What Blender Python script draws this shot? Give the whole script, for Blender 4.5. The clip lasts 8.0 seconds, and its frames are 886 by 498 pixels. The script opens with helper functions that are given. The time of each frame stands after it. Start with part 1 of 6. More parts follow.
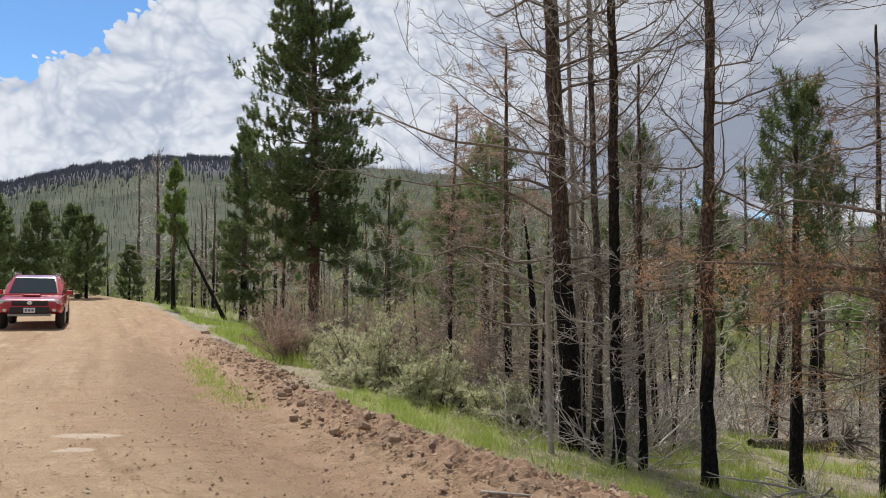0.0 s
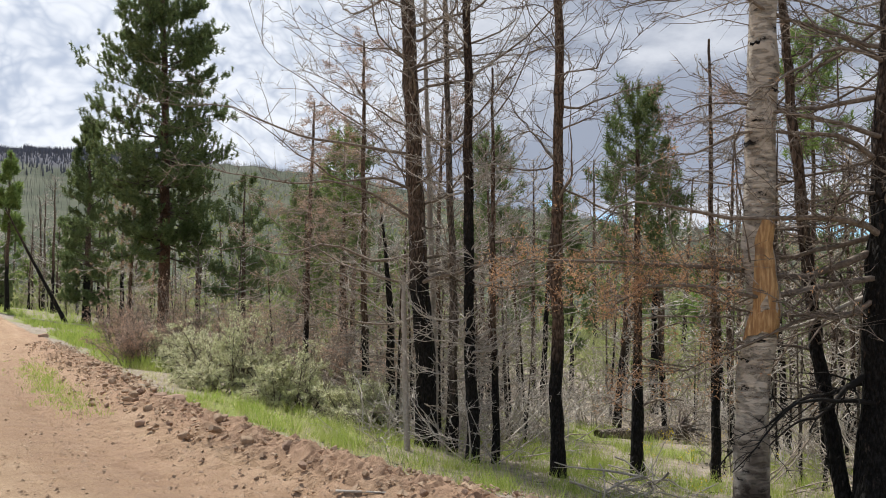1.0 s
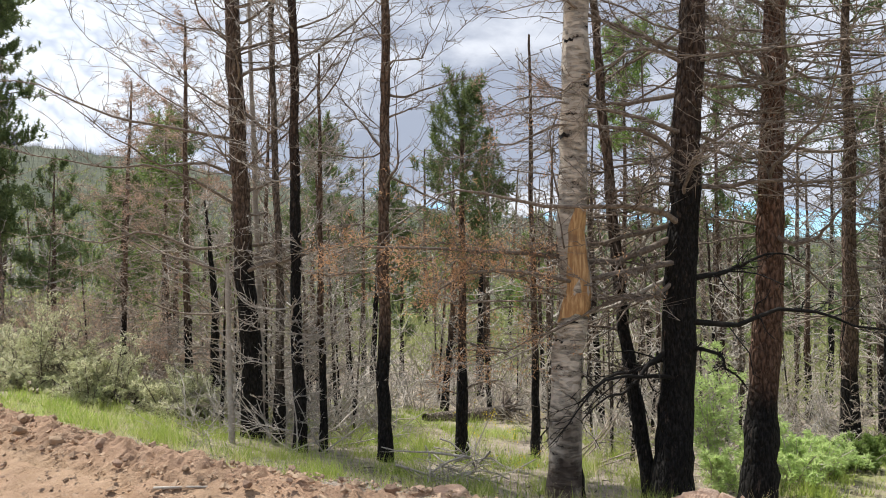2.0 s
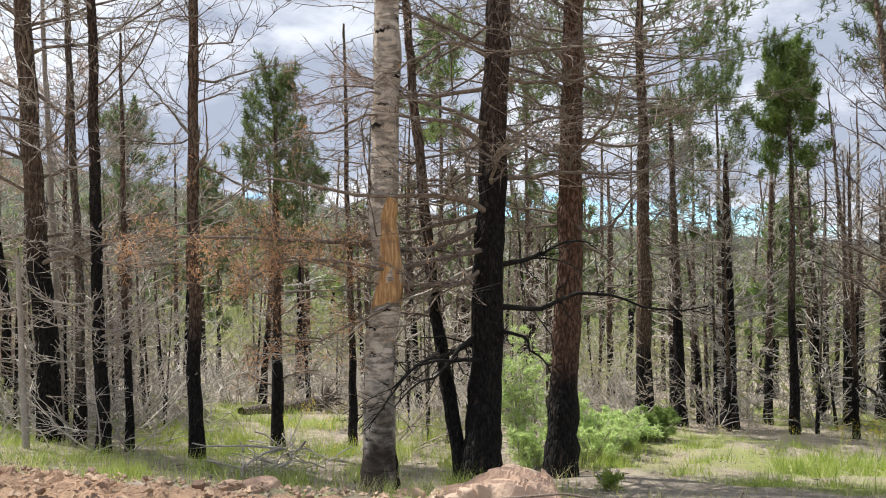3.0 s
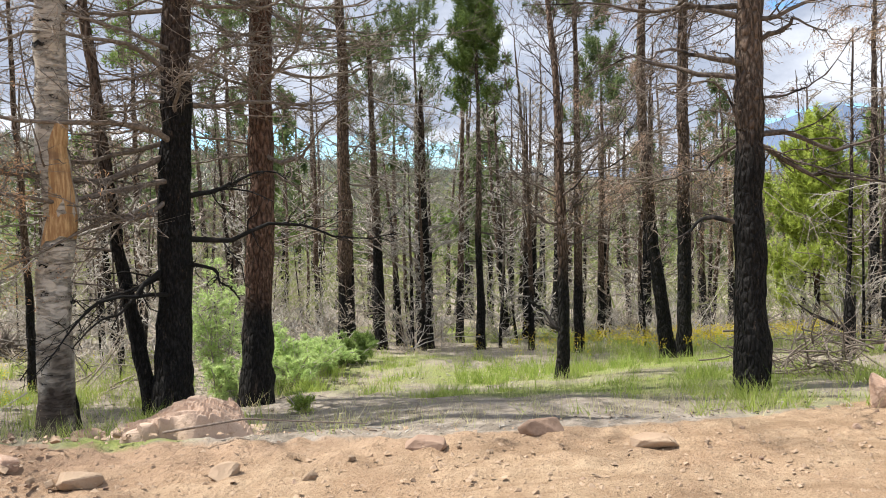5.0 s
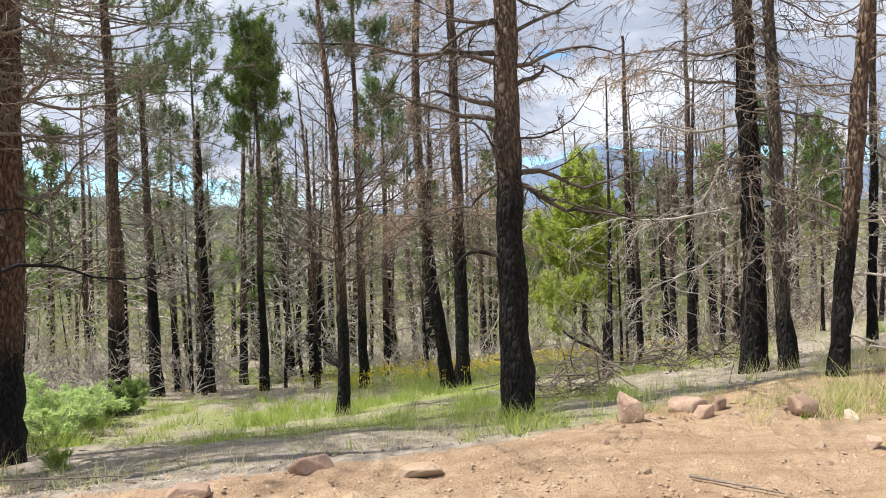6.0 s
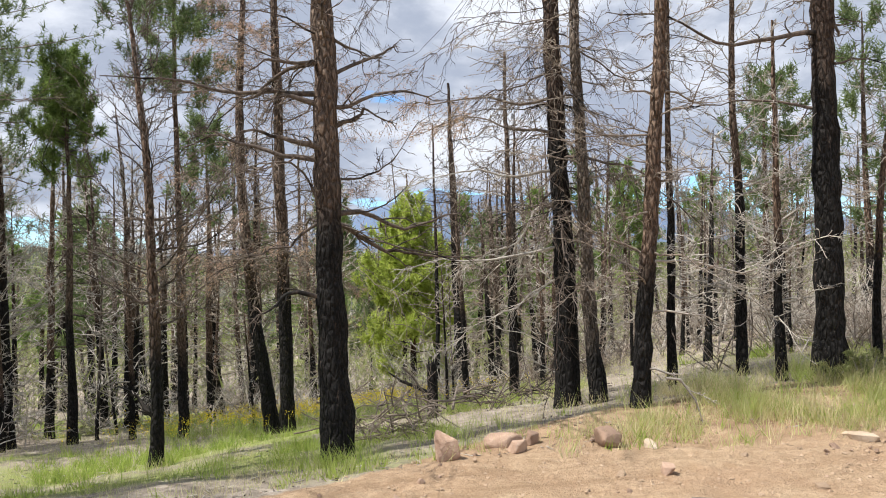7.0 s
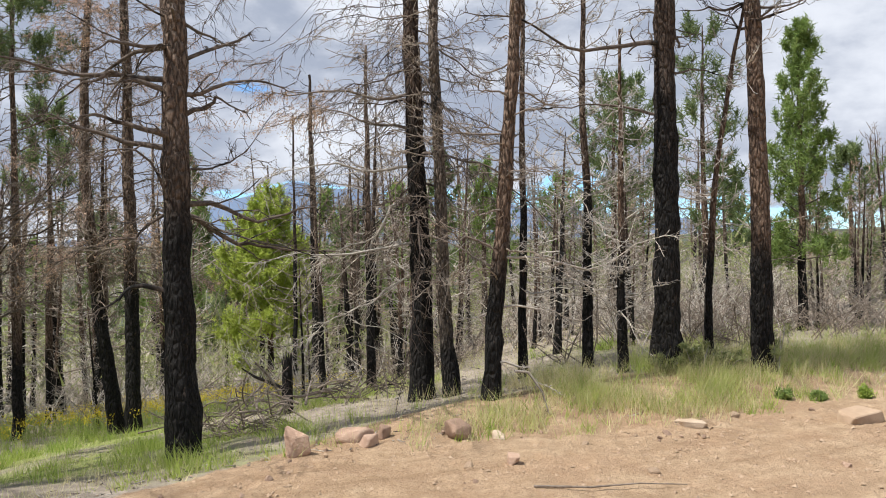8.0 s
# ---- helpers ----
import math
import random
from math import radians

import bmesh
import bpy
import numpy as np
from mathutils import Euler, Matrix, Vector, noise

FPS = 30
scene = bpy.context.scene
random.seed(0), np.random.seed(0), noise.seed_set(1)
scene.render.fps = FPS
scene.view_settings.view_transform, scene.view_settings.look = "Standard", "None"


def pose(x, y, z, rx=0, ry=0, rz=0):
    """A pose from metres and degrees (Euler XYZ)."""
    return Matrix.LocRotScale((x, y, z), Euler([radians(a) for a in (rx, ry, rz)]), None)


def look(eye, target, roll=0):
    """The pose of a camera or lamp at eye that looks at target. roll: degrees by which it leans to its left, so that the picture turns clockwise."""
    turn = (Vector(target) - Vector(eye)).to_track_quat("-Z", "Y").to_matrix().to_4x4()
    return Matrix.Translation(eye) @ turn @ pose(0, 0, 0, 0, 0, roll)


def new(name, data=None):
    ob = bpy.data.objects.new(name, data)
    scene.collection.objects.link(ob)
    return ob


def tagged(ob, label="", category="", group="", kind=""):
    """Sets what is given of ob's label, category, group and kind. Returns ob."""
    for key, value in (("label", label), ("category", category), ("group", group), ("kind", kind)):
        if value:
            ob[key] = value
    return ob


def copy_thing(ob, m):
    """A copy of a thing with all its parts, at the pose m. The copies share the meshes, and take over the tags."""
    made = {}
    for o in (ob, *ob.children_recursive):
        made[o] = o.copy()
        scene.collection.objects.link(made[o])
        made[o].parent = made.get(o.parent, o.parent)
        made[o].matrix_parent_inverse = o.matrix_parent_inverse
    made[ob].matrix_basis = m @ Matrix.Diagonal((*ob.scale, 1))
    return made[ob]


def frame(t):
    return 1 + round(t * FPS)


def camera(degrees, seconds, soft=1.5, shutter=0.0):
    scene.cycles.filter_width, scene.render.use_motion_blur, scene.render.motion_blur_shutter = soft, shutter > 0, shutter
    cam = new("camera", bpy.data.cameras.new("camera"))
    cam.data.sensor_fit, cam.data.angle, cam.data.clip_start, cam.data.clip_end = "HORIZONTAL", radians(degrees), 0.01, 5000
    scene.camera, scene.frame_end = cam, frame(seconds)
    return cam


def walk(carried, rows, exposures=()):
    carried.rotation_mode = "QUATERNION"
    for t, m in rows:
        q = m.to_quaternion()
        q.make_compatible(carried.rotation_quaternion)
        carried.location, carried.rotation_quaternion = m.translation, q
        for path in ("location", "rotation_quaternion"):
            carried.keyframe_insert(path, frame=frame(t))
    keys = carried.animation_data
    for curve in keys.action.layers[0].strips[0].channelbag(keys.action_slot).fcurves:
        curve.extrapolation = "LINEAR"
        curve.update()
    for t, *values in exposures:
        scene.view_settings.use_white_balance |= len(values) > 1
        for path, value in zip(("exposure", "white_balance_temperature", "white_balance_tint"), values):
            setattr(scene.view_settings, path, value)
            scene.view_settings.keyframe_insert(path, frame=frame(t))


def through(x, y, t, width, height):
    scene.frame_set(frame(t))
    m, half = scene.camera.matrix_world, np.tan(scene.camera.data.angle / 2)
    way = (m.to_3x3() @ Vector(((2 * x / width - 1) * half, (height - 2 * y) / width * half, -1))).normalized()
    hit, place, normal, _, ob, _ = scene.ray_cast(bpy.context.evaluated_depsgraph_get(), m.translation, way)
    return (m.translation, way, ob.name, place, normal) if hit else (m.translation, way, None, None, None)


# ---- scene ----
cam = camera(55.78, 8.0, soft=1.0)
PATH = [
    (0.0, pose(-0.003, 0.399, 1.562, 92.17, -0.77, 0.00)),
    (0.5, pose(0.008, 0.400, 1.558, 92.17, -0.76, -4.39)),
    (1.0, pose(0.026, 0.396, 1.554, 92.22, -0.56, -9.61)),
    (2.5, pose(0.101, 0.331, 1.538, 91.11, 0.27, -27.03)),
    (3.0, pose(0.131, 0.291, 1.531, 90.75, 0.61, -33.07)),
    (3.5, pose(0.159, 0.244, 1.525, 89.27, 0.80, -38.49)),
    (4.0, pose(0.182, 0.194, 1.517, 87.00, 0.66, -42.92)),
    (5.5, pose(0.264, 0.004, 1.495, 86.78, 1.28, -58.78)),
    (6.0, pose(0.296, -0.074, 1.489, 88.19, 1.41, -66.49)),
    (6.5, pose(0.319, -0.145, 1.483, 89.90, 1.38, -72.84)),
    (7.0, pose(0.332, -0.201, 1.479, 90.75, 1.39, -77.71)),
    (7.5, pose(0.337, -0.245, 1.476, 90.68, 1.10, -82.26)),
    (8.0, pose(0.335, -0.275, 1.477, 90.22, 0.71, -87.03)),
]
walk(cam, PATH, exposures=[(0.0, -0.1), (1.0, 0.16), (2.5, 0.55), (4.0, 0.65), (5.5, 0.7), (7.5, 0.43), (8.0, 0.37)])


# ---- world, sun ----
SUN_AZ, SUN_EL = -25.0, 60.0
sun_from = Vector((math.sin(radians(SUN_AZ)) * math.cos(radians(SUN_EL)),
                   math.cos(radians(SUN_AZ)) * math.cos(radians(SUN_EL)), math.sin(radians(SUN_EL))))
sun = new("sun", bpy.data.lights.new("sun", "SUN"))
sun.data.energy, sun.data.angle, sun.data.color = 5.0, radians(0.6), (1.0, 0.95, 0.87)
sun.matrix_world = look(sun_from * 200, (0, 0, 0))


def sky_world():
    w = bpy.data.worlds.new("sky")
    w.use_nodes = True
    nt = w.node_tree
    nt.nodes.clear()
    N, K = nt.nodes.new, nt.links.new
    out, bg, sky = N("ShaderNodeOutputWorld"), N("ShaderNodeBackground"), N("ShaderNodeTexSky")
    sky.sky_type, sky.sun_disc = "NISHITA", False
    sky.sun_elevation, sky.sun_rotation = radians(SUN_EL), radians(SUN_AZ % 360)
    sky.altitude, sky.air_density, sky.dust_density, sky.ozone_density = 2500, 1.0, 0.6, 1.2
    bg.inputs[1].default_value = 0.105
    tc = N("ShaderNodeTexCoord")

    def mathn(op, a, b=None, c=None):
        m = N("ShaderNodeMath")
        m.operation = op
        for i, v in enumerate((a, b, c)):
            if v is None:
                continue
            if isinstance(v, (int, float)):
                m.inputs[i].default_value = v
            else:
                K(v, m.inputs[i])
        return m.outputs[0]

    def vmap(scale, loc=(0, 0, 0)):
        m = N("ShaderNodeMapping")
        m.inputs["Scale"].default_value, m.inputs["Location"].default_value = scale, loc
        K(tc.outputs["Generated"], m.inputs["Vector"])
        return m.outputs[0]

    def noise_of(vec, scale, detail, rough, distort=0.0):
        n = N("ShaderNodeTexNoise")
        n.inputs["Scale"].default_value, n.inputs["Detail"].default_value = scale, detail
        n.inputs["Roughness"].default_value, n.inputs["Distortion"].default_value = rough, distort
        K(vec, n.inputs["Vector"])
        return n.outputs[0]

    def ramp(v, a, b, lo=0.0, hi=1.0):
        m = N("ShaderNodeMapRange")
        m.interpolation_type = "SMOOTHSTEP"
        for i, q in ((1, a), (2, b), (3, lo), (4, hi)):
            if isinstance(q, (int, float)):
                m.inputs[i].default_value = q
            else:
                K(q, m.inputs[i])
        K(v, m.inputs[0])
        return m.outputs[0]

    def toward(az, el, near, far):
        d = N("ShaderNodeVectorMath")
        d.operation = "DOT_PRODUCT"
        a, e = radians(az), radians(el)
        d.inputs[1].default_value = (math.sin(a) * math.cos(e), math.cos(a) * math.cos(e), math.sin(e))
        K(tc.outputs["Generated"], d.inputs[0])
        return ramp(d.outputs["Value"], math.cos(radians(far)), math.cos(radians(near)))

    def puffs(loc):
        """Heaped round billows at three sizes."""
        total = None
        bend = N("ShaderNodeTexNoise")
        bend.inputs["Scale"].default_value, bend.inputs["Detail"].default_value = 9, 3
        add = N("ShaderNodeVectorMath")
        add.operation = "MULTIPLY_ADD"
        add.inputs[1].default_value = (0.11, 0.11, 0.11)
        base_v = vmap((1.0, 1.0, 1.25), loc)
        K(base_v, bend.inputs["Vector"])
        K(bend.outputs["Color"], add.inputs[0])
        K(base_v, add.inputs[2])
        for scale, amount in ((9.0, 0.32), (21.0, 0.3), (46.0, 0.26), (95.0, 0.18)):
            vo = N("ShaderNodeTexVoronoi")
            vo.inputs["Scale"].default_value = scale
            K(add.outputs[0], vo.inputs["Vector"])
            part_h = mathn("MULTIPLY", mathn("SUBTRACT", 1.0, vo.outputs["Distance"]), amount)
            total = part_h if total is None else mathn("ADD", total, part_h)
        return total

    base = (1.0, 1.0, 2.3)
    left = toward(-19, 14, 8, 33)             # heaped cumulus over the hill, layers elsewhere
    heap, heap_sun = puffs((0.31, 0.12, 0.05)), puffs((0.31 - 0.008, 0.12 + 0.003, 0.05 + 0.015))
    big = noise_of(vmap(base, (3.1, 0.4, 0.2)), 2.6, 9, 0.58, 0.15)
    cover = mathn("ADD", big, mathn("MULTIPLY_ADD", left, 0.04, 0.21))
    clear = toward(-34, 28, 13, 20)          # open blue over the hill
    cover = mathn("SUBTRACT", cover, mathn("MULTIPLY", clear, 0.75))
    cover = mathn("ADD", cover, mathn("MULTIPLY", mathn("MULTIPLY", mathn("SUBTRACT", heap, 0.47), left), 0.9))
    sep = N("ShaderNodeSeparateXYZ")
    K(tc.outputs["Generated"], sep.inputs[0])
    el_low = ramp(sep.outputs[2], 0.115, 0.03)   # thin blue gap along the horizon
    cover = mathn("SUBTRACT", cover, mathn("MULTIPLY", mathn("MULTIPLY", el_low, mathn("SUBTRACT", 1.0, left)), 0.19))
    mask = ramp(cover, 0.505, 0.535)
    # light and shade inside the cloud: the same field sampled nearer to the sun
    off = (3.1 - 0.05, 0.4 + 0.05, 0.2 + 0.13)
    big2 = noise_of(vmap(base, off), 2.6, 9, 0.58, 0.15)
    lit = mathn("SUBTRACT", big, big2)
    fine = noise_of(vmap(base, (0.7, 2.2, 0.1)), 1.5, 6, 0.55)
    flat = mathn("ADD", mathn("MULTIPLY", lit, 5.0), mathn("MULTIPLY_ADD", fine, 2.8, -0.95))
    flat = mathn("ADD", flat, ramp(cover, 0.56, 0.78, 0.22, -0.25))
    lump = mathn("MULTIPLY_ADD", heap, 4.3, -1.6)
    lump = mathn("ADD", lump, mathn("MULTIPLY_ADD", fine, 1.0, -0.4))
    lump = mathn("ADD", lump, mathn("MULTIPLY", mathn("SUBTRACT", heap, heap_sun), 1.7))
    pick = N("ShaderNodeMix")
    K(left, pick.inputs[0])
    K(flat, pick.inputs[2])
    K(lump, pick.inputs[3])
    shade = ramp(pick.outputs[0], mathn("MULTIPLY_ADD", left, -0.75, 0.0), mathn("MULTIPLY_ADD", left, 0.75, 1.1))
    mix = N("ShaderNodeMix")
    mix.data_type = "RGBA"
    low = N("ShaderNodeMix")
    low.data_type = "RGBA"
    low.inputs[6].default_value, low.inputs[7].default_value = (3.1, 3.5, 4.4, 1), (4.5, 5.15, 6.4, 1)
    K(left, low.inputs[0])
    K(low.outputs[2], mix.inputs[6])
    tops = N("ShaderNodeMix")
    tops.data_type = "RGBA"
    tops.inputs[6].default_value, tops.inputs[7].default_value = (6.3, 6.6, 7.25, 1), (8.0, 8.35, 9.0, 1)
    K(left, tops.inputs[0])
    K(tops.outputs[2], mix.inputs[7])
    K(shade, mix.inputs[0])
    azure = N("ShaderNodeMix")
    azure.data_type, azure.blend_type = "RGBA", "MULTIPLY"
    azure.inputs[0].default_value, azure.inputs[7].default_value = 1.0, (0.95, 1.28, 1.5, 1)
    K(sky.outputs[0], azure.inputs[6])
    blend = N("ShaderNodeMix")
    blend.data_type = "RGBA"
    K(mask, blend.inputs[0])
    K(azure.outputs[2], blend.inputs[6])
    K(mix.outputs[2], blend.inputs[7])
    K(blend.outputs[2], bg.inputs[0])
    K(bg.outputs[0], out.inputs[0])
    scene.world = w


sky_world()


# ---- materials ----
class Mat:
    """A small builder of node materials."""

    def __init__(self, name, rough=0.85, spec=0.3, metal=0.0):
        self.m = bpy.data.materials.new(name)
        self.m.use_nodes = True
        self.nt = self.m.node_tree
        self.b = self.nt.nodes["Principled BSDF"]
        self.b.inputs["Roughness"].default_value = rough
        self.b.inputs["Metallic"].default_value = metal
        self.b.inputs["Specular IOR Level"].default_value = spec
        self.out = self.nt.nodes["Material Output"]

    def n(self, kind):
        return self.nt.nodes.new(kind)

    def k(self, a, b):
        self.nt.links.new(a, b)

    def coord(self, which="Object", scale=(1, 1, 1), loc=(0, 0, 0)):
        tc, mp = self.n("ShaderNodeTexCoord"), self.n("ShaderNodeMapping")
        mp.inputs["Scale"].default_value, mp.inputs["Location"].default_value = scale, loc
        self.k(tc.outputs[which], mp.inputs["Vector"])
        return mp.outputs[0]

    def noise(self, vec, scale, detail=4, rough=0.55, distort=0.0):
        t = self.n("ShaderNodeTexNoise")
        t.inputs["Scale"].default_value, t.inputs["Detail"].default_value = scale, detail
        t.inputs["Roughness"].default_value, t.inputs["Distortion"].default_value = rough, distort
        self.k(vec, t.inputs["Vector"])
        return t.outputs[0]

    def voronoi(self, vec, scale, feature="F1"):
        t = self.n("ShaderNodeTexVoronoi")
        t.feature = feature
        t.inputs["Scale"].default_value = scale
        self.k(vec, t.inputs["Vector"])
        return t.outputs[0]

    def ramp(self, v, a, b, lo=0.0, hi=1.0):
        m = self.n("ShaderNodeMapRange")
        m.interpolation_type = "SMOOTHSTEP"
        for i, q in ((1, a), (2, b), (3, lo), (4, hi)):
            m.inputs[i].default_value = q
        self.k(v, m.inputs[0])
        return m.outputs[0]

    def math(self, op, a, b):
        m = self.n("ShaderNodeMath")
        m.operation = op
        for i, v in enumerate((a, b)):
            if isinstance(v, (int, float)):
                m.inputs[i].default_value = v
            else:
                self.k(v, m.inputs[i])
        return m.outputs[0]

    def mix(self, f, a, b, mode="MIX"):
        m = self.n("ShaderNodeMix")
        m.data_type, m.blend_type = "RGBA", mode
        for i, v in ((0, f), (6, a), (7, b)):
            if isinstance(v, tuple):
                m.inputs[i].default_value = (*v, 1) if len(v) == 3 else v
            elif isinstance(v, (int, float)):
                m.inputs[i].default_value = v
            else:
                self.k(v, m.inputs[i])
        return m.outputs[2]

    def attr(self, name):
        a = self.n("ShaderNodeAttribute")
        a.attribute_name = name
        return a.outputs["Fac"]

    def island(self):
        return self.n("ShaderNodeNewGeometry").outputs["Random Per Island"]

    def obj_random(self):
        return self.n("ShaderNodeObjectInfo").outputs["Random"]

    def z(self, which="Object"):
        tc, s = self.n("ShaderNodeTexCoord"), self.n("ShaderNodeSeparateXYZ")
        self.k(tc.outputs[which], s.inputs[0])
        return s.outputs[2]

    def color(self, c):
        if isinstance(c, tuple):
            self.b.inputs["Base Color"].default_value = (*c, 1)
        else:
            self.k(c, self.b.inputs["Base Color"])
        return self

    def bump(self, h, strength=0.5, dist=0.02):
        bp = self.n("ShaderNodeBump")
        bp.inputs["Strength"].default_value, bp.inputs["Distance"].default_value = strength, dist
        self.k(h, bp.inputs["Height"])
        self.k(bp.outputs[0], self.b.inputs["Normal"])
        return self

    def glow_through(self, amount, tint):
        """Leaves that let light through."""
        tr, ms = self.n("ShaderNodeBsdfTranslucent"), self.n("ShaderNodeMixShader")
        ms.inputs[0].default_value = amount
        if isinstance(tint, tuple):
            tr.inputs[0].default_value = (*tint, 1)
        else:
            self.k(tint, tr.inputs[0])
        self.k(self.b.outputs[0], ms.inputs[1])
        self.k(tr.outputs[0], ms.inputs[2])
        self.k(ms.outputs[0], self.out.inputs[0])
        return self


def bark_material(name, brown, char_to, soft, pale=0.0):
    """Conifer bark that fire has blackened up to char_to metres."""
    m = Mat(name, 0.9, 0.25)
    v = m.coord("Object", (1, 1, 0.36))
    plates = m.voronoi(v, 24, "DISTANCE_TO_EDGE")
    grain = m.noise(v, 60, 5, 0.6)
    patch = m.noise(m.coord("Object", (1, 1, 0.5)), 3.2, 5, 0.65)
    h = m.math("ADD", m.z(), m.math("MULTIPLY", m.math("SUBTRACT", patch, 0.5), soft * 3.2))
    burnt = m.ramp(h, char_to - soft, char_to + soft, 1.0, 0.0)
    dark = tuple(c * 0.38 for c in brown)
    light = tuple(min(1, c * 1.6 + 0.025) for c in brown)
    bark = m.mix(m.ramp(plates, 0.0, 0.22), dark, brown)
    bark = m.mix(m.ramp(grain, 0.45, 0.75), bark, light)
    coal = m.mix(m.ramp(grain, 0.42, 0.72), (0.007, 0.0066, 0.0062), (0.034, 0.031, 0.029))
    flake = m.ramp(m.noise(m.coord("Object", (1, 1, 0.4)), 13, 6, 0.7), 0.6, 0.68)
    coal = m.mix(m.math("MULTIPLY", flake, 0.5), coal, (0.17, 0.125, 0.1))
    m.color(m.mix(burnt, bark, coal))
    m.bump(m.math("ADD", m.ramp(plates, 0, 0.3), m.math("MULTIPLY", grain, 0.6)), 1.0, 0.03)
    return m.m


def limb_material(name, a, b, coal=0.0):
    m = Mat(name, 0.85, 0.3)
    v = m.coord("Object", (1, 1, 1))
    g = m.noise(v, 35, 5, 0.6)
    c = m.mix(m.ramp(g, 0.35, 0.7), a, b)
    r = m.island()
    c = m.mix(m.ramp(r, 0.0, 1.0, 0.0, 0.55), c, tuple(x * 0.45 for x in a))
    if coal:
        big = m.noise(v, 2.5, 4, 0.6)
        c = m.mix(m.ramp(big, 0.62 - coal * 0.4, 0.72 - coal * 0.3), c, (0.012, 0.011, 0.01))
    m.color(c)
    m.bump(g, 0.6, 0.006)
    return m.m


def leaf_material(name, a, b, c, through=0.3, rough=0.55):
    m = Mat(name, rough, 0.35)
    r = m.island()
    patch = m.noise(m.coord("Object"), 1.7, 3, 0.6)
    col = m.mix(m.ramp(r, 0.0, 1.0), a, b)
    col = m.mix(m.ramp(patch, 0.42, 0.68), col, c)
    m.color(col)
    m.glow_through(through, col)
    return m.m


MAT = {
    "char": bark_material("charred_bark", (0.165, 0.118, 0.088), 2.2, 0.5),
    "char_low": bark_material("half_charred_bark", (0.17, 0.115, 0.082), 1.35, 0.35),
    "char_high": bark_material("black_bark", (0.085, 0.058, 0.043), 3.0, 0.7),
    "red_bark": bark_material("red_pine_bark", (0.17, 0.098, 0.066), 0.95, 0.3),
    "log_bark": bark_material("grey_log_bark", (0.24, 0.2, 0.165), -9.0, 0.4),
    "gray_bark": bark_material("grey_dead_bark", (0.19, 0.155, 0.125), 0.75, 0.4),
    "pale_wood": limb_material("weathered_pale_wood", (0.4, 0.36, 0.31), (0.55, 0.51, 0.46)),
    "limb_gray": limb_material("grey_dead_twigs", (0.42, 0.385, 0.34), (0.66, 0.615, 0.55)),
    "limb_brown": limb_material("brown_dead_twigs", (0.18, 0.145, 0.118), (0.4, 0.335, 0.275)),
    "limb_tan": limb_material("tan_dead_twigs", (0.31, 0.262, 0.215), (0.52, 0.45, 0.38)),
    "far_wood": limb_material("distant_dead_wood", (0.16, 0.15, 0.135), (0.26, 0.245, 0.22)),
    "limb_dark": limb_material("burnt_twigs", (0.105, 0.083, 0.068), (0.25, 0.2, 0.165), 0.25),
    "limb_black": limb_material("black_limbs", (0.035, 0.03, 0.027), (0.1, 0.08, 0.068), 0.8),
    "needle": leaf_material("pine_needles", (0.1, 0.15, 0.062), (0.24, 0.3, 0.118), (0.15, 0.2, 0.077), 0.42),
    "needle_bright": leaf_material("bright_pine_needles", (0.14, 0.225, 0.06), (0.3, 0.385, 0.12), (0.2, 0.29, 0.075), 0.45),
    "needle_yellow": leaf_material("yellow_green_needles", (0.34, 0.43, 0.08), (0.54, 0.6, 0.15), (0.42, 0.5, 0.1), 0.5),
    "needle_rust": leaf_material("rust_needles", (0.5, 0.27, 0.14), (0.68, 0.44, 0.26), (0.58, 0.35, 0.2), 0.45, 0.8),
    "needle_pink": leaf_material("faded_needles", (0.4, 0.27, 0.2), (0.56, 0.41, 0.32), (0.48, 0.31, 0.22), 0.4, 0.8),
    "needle_tan": leaf_material("tan_dry_needles", (0.42, 0.27, 0.17), (0.58, 0.42, 0.28), (0.48, 0.32, 0.2), 0.4, 0.8),
    "juniper": leaf_material("juniper_sprays", (0.4, 0.54, 0.2), (0.64, 0.74, 0.34), (0.5, 0.64, 0.26), 0.55, 0.6),
    "sage": leaf_material("grey_green_sprays", (0.3, 0.33, 0.17), (0.84, 0.81, 0.58), (0.46, 0.49, 0.27), 0.45, 0.75),
    # slate-blue wood that carries the painted cloud shade on the ridge
    "far_shade": limb_material("distant_shade_wood", (0.14, 0.142, 0.17), (0.21, 0.212, 0.245)),
    "scrub": leaf_material("dull_scrub", (0.2, 0.23, 0.095), (0.4, 0.42, 0.2), (0.29, 0.33, 0.12), 0.45, 0.8),
    "grass": leaf_material("meadow_grass", (0.23, 0.335, 0.06), (0.45, 0.54, 0.14), (0.4, 0.47, 0.12), 0.5, 0.6),
    "grass_dry": leaf_material("dry_grass", (0.55, 0.49, 0.26), (0.76, 0.69, 0.44), (0.5, 0.54, 0.22), 0.5, 0.7),
    "flower": leaf_material("yellow_petals", (0.8, 0.62, 0.03), (0.85, 0.7, 0.06), (0.8, 0.66, 0.05), 0.3, 0.6),
}


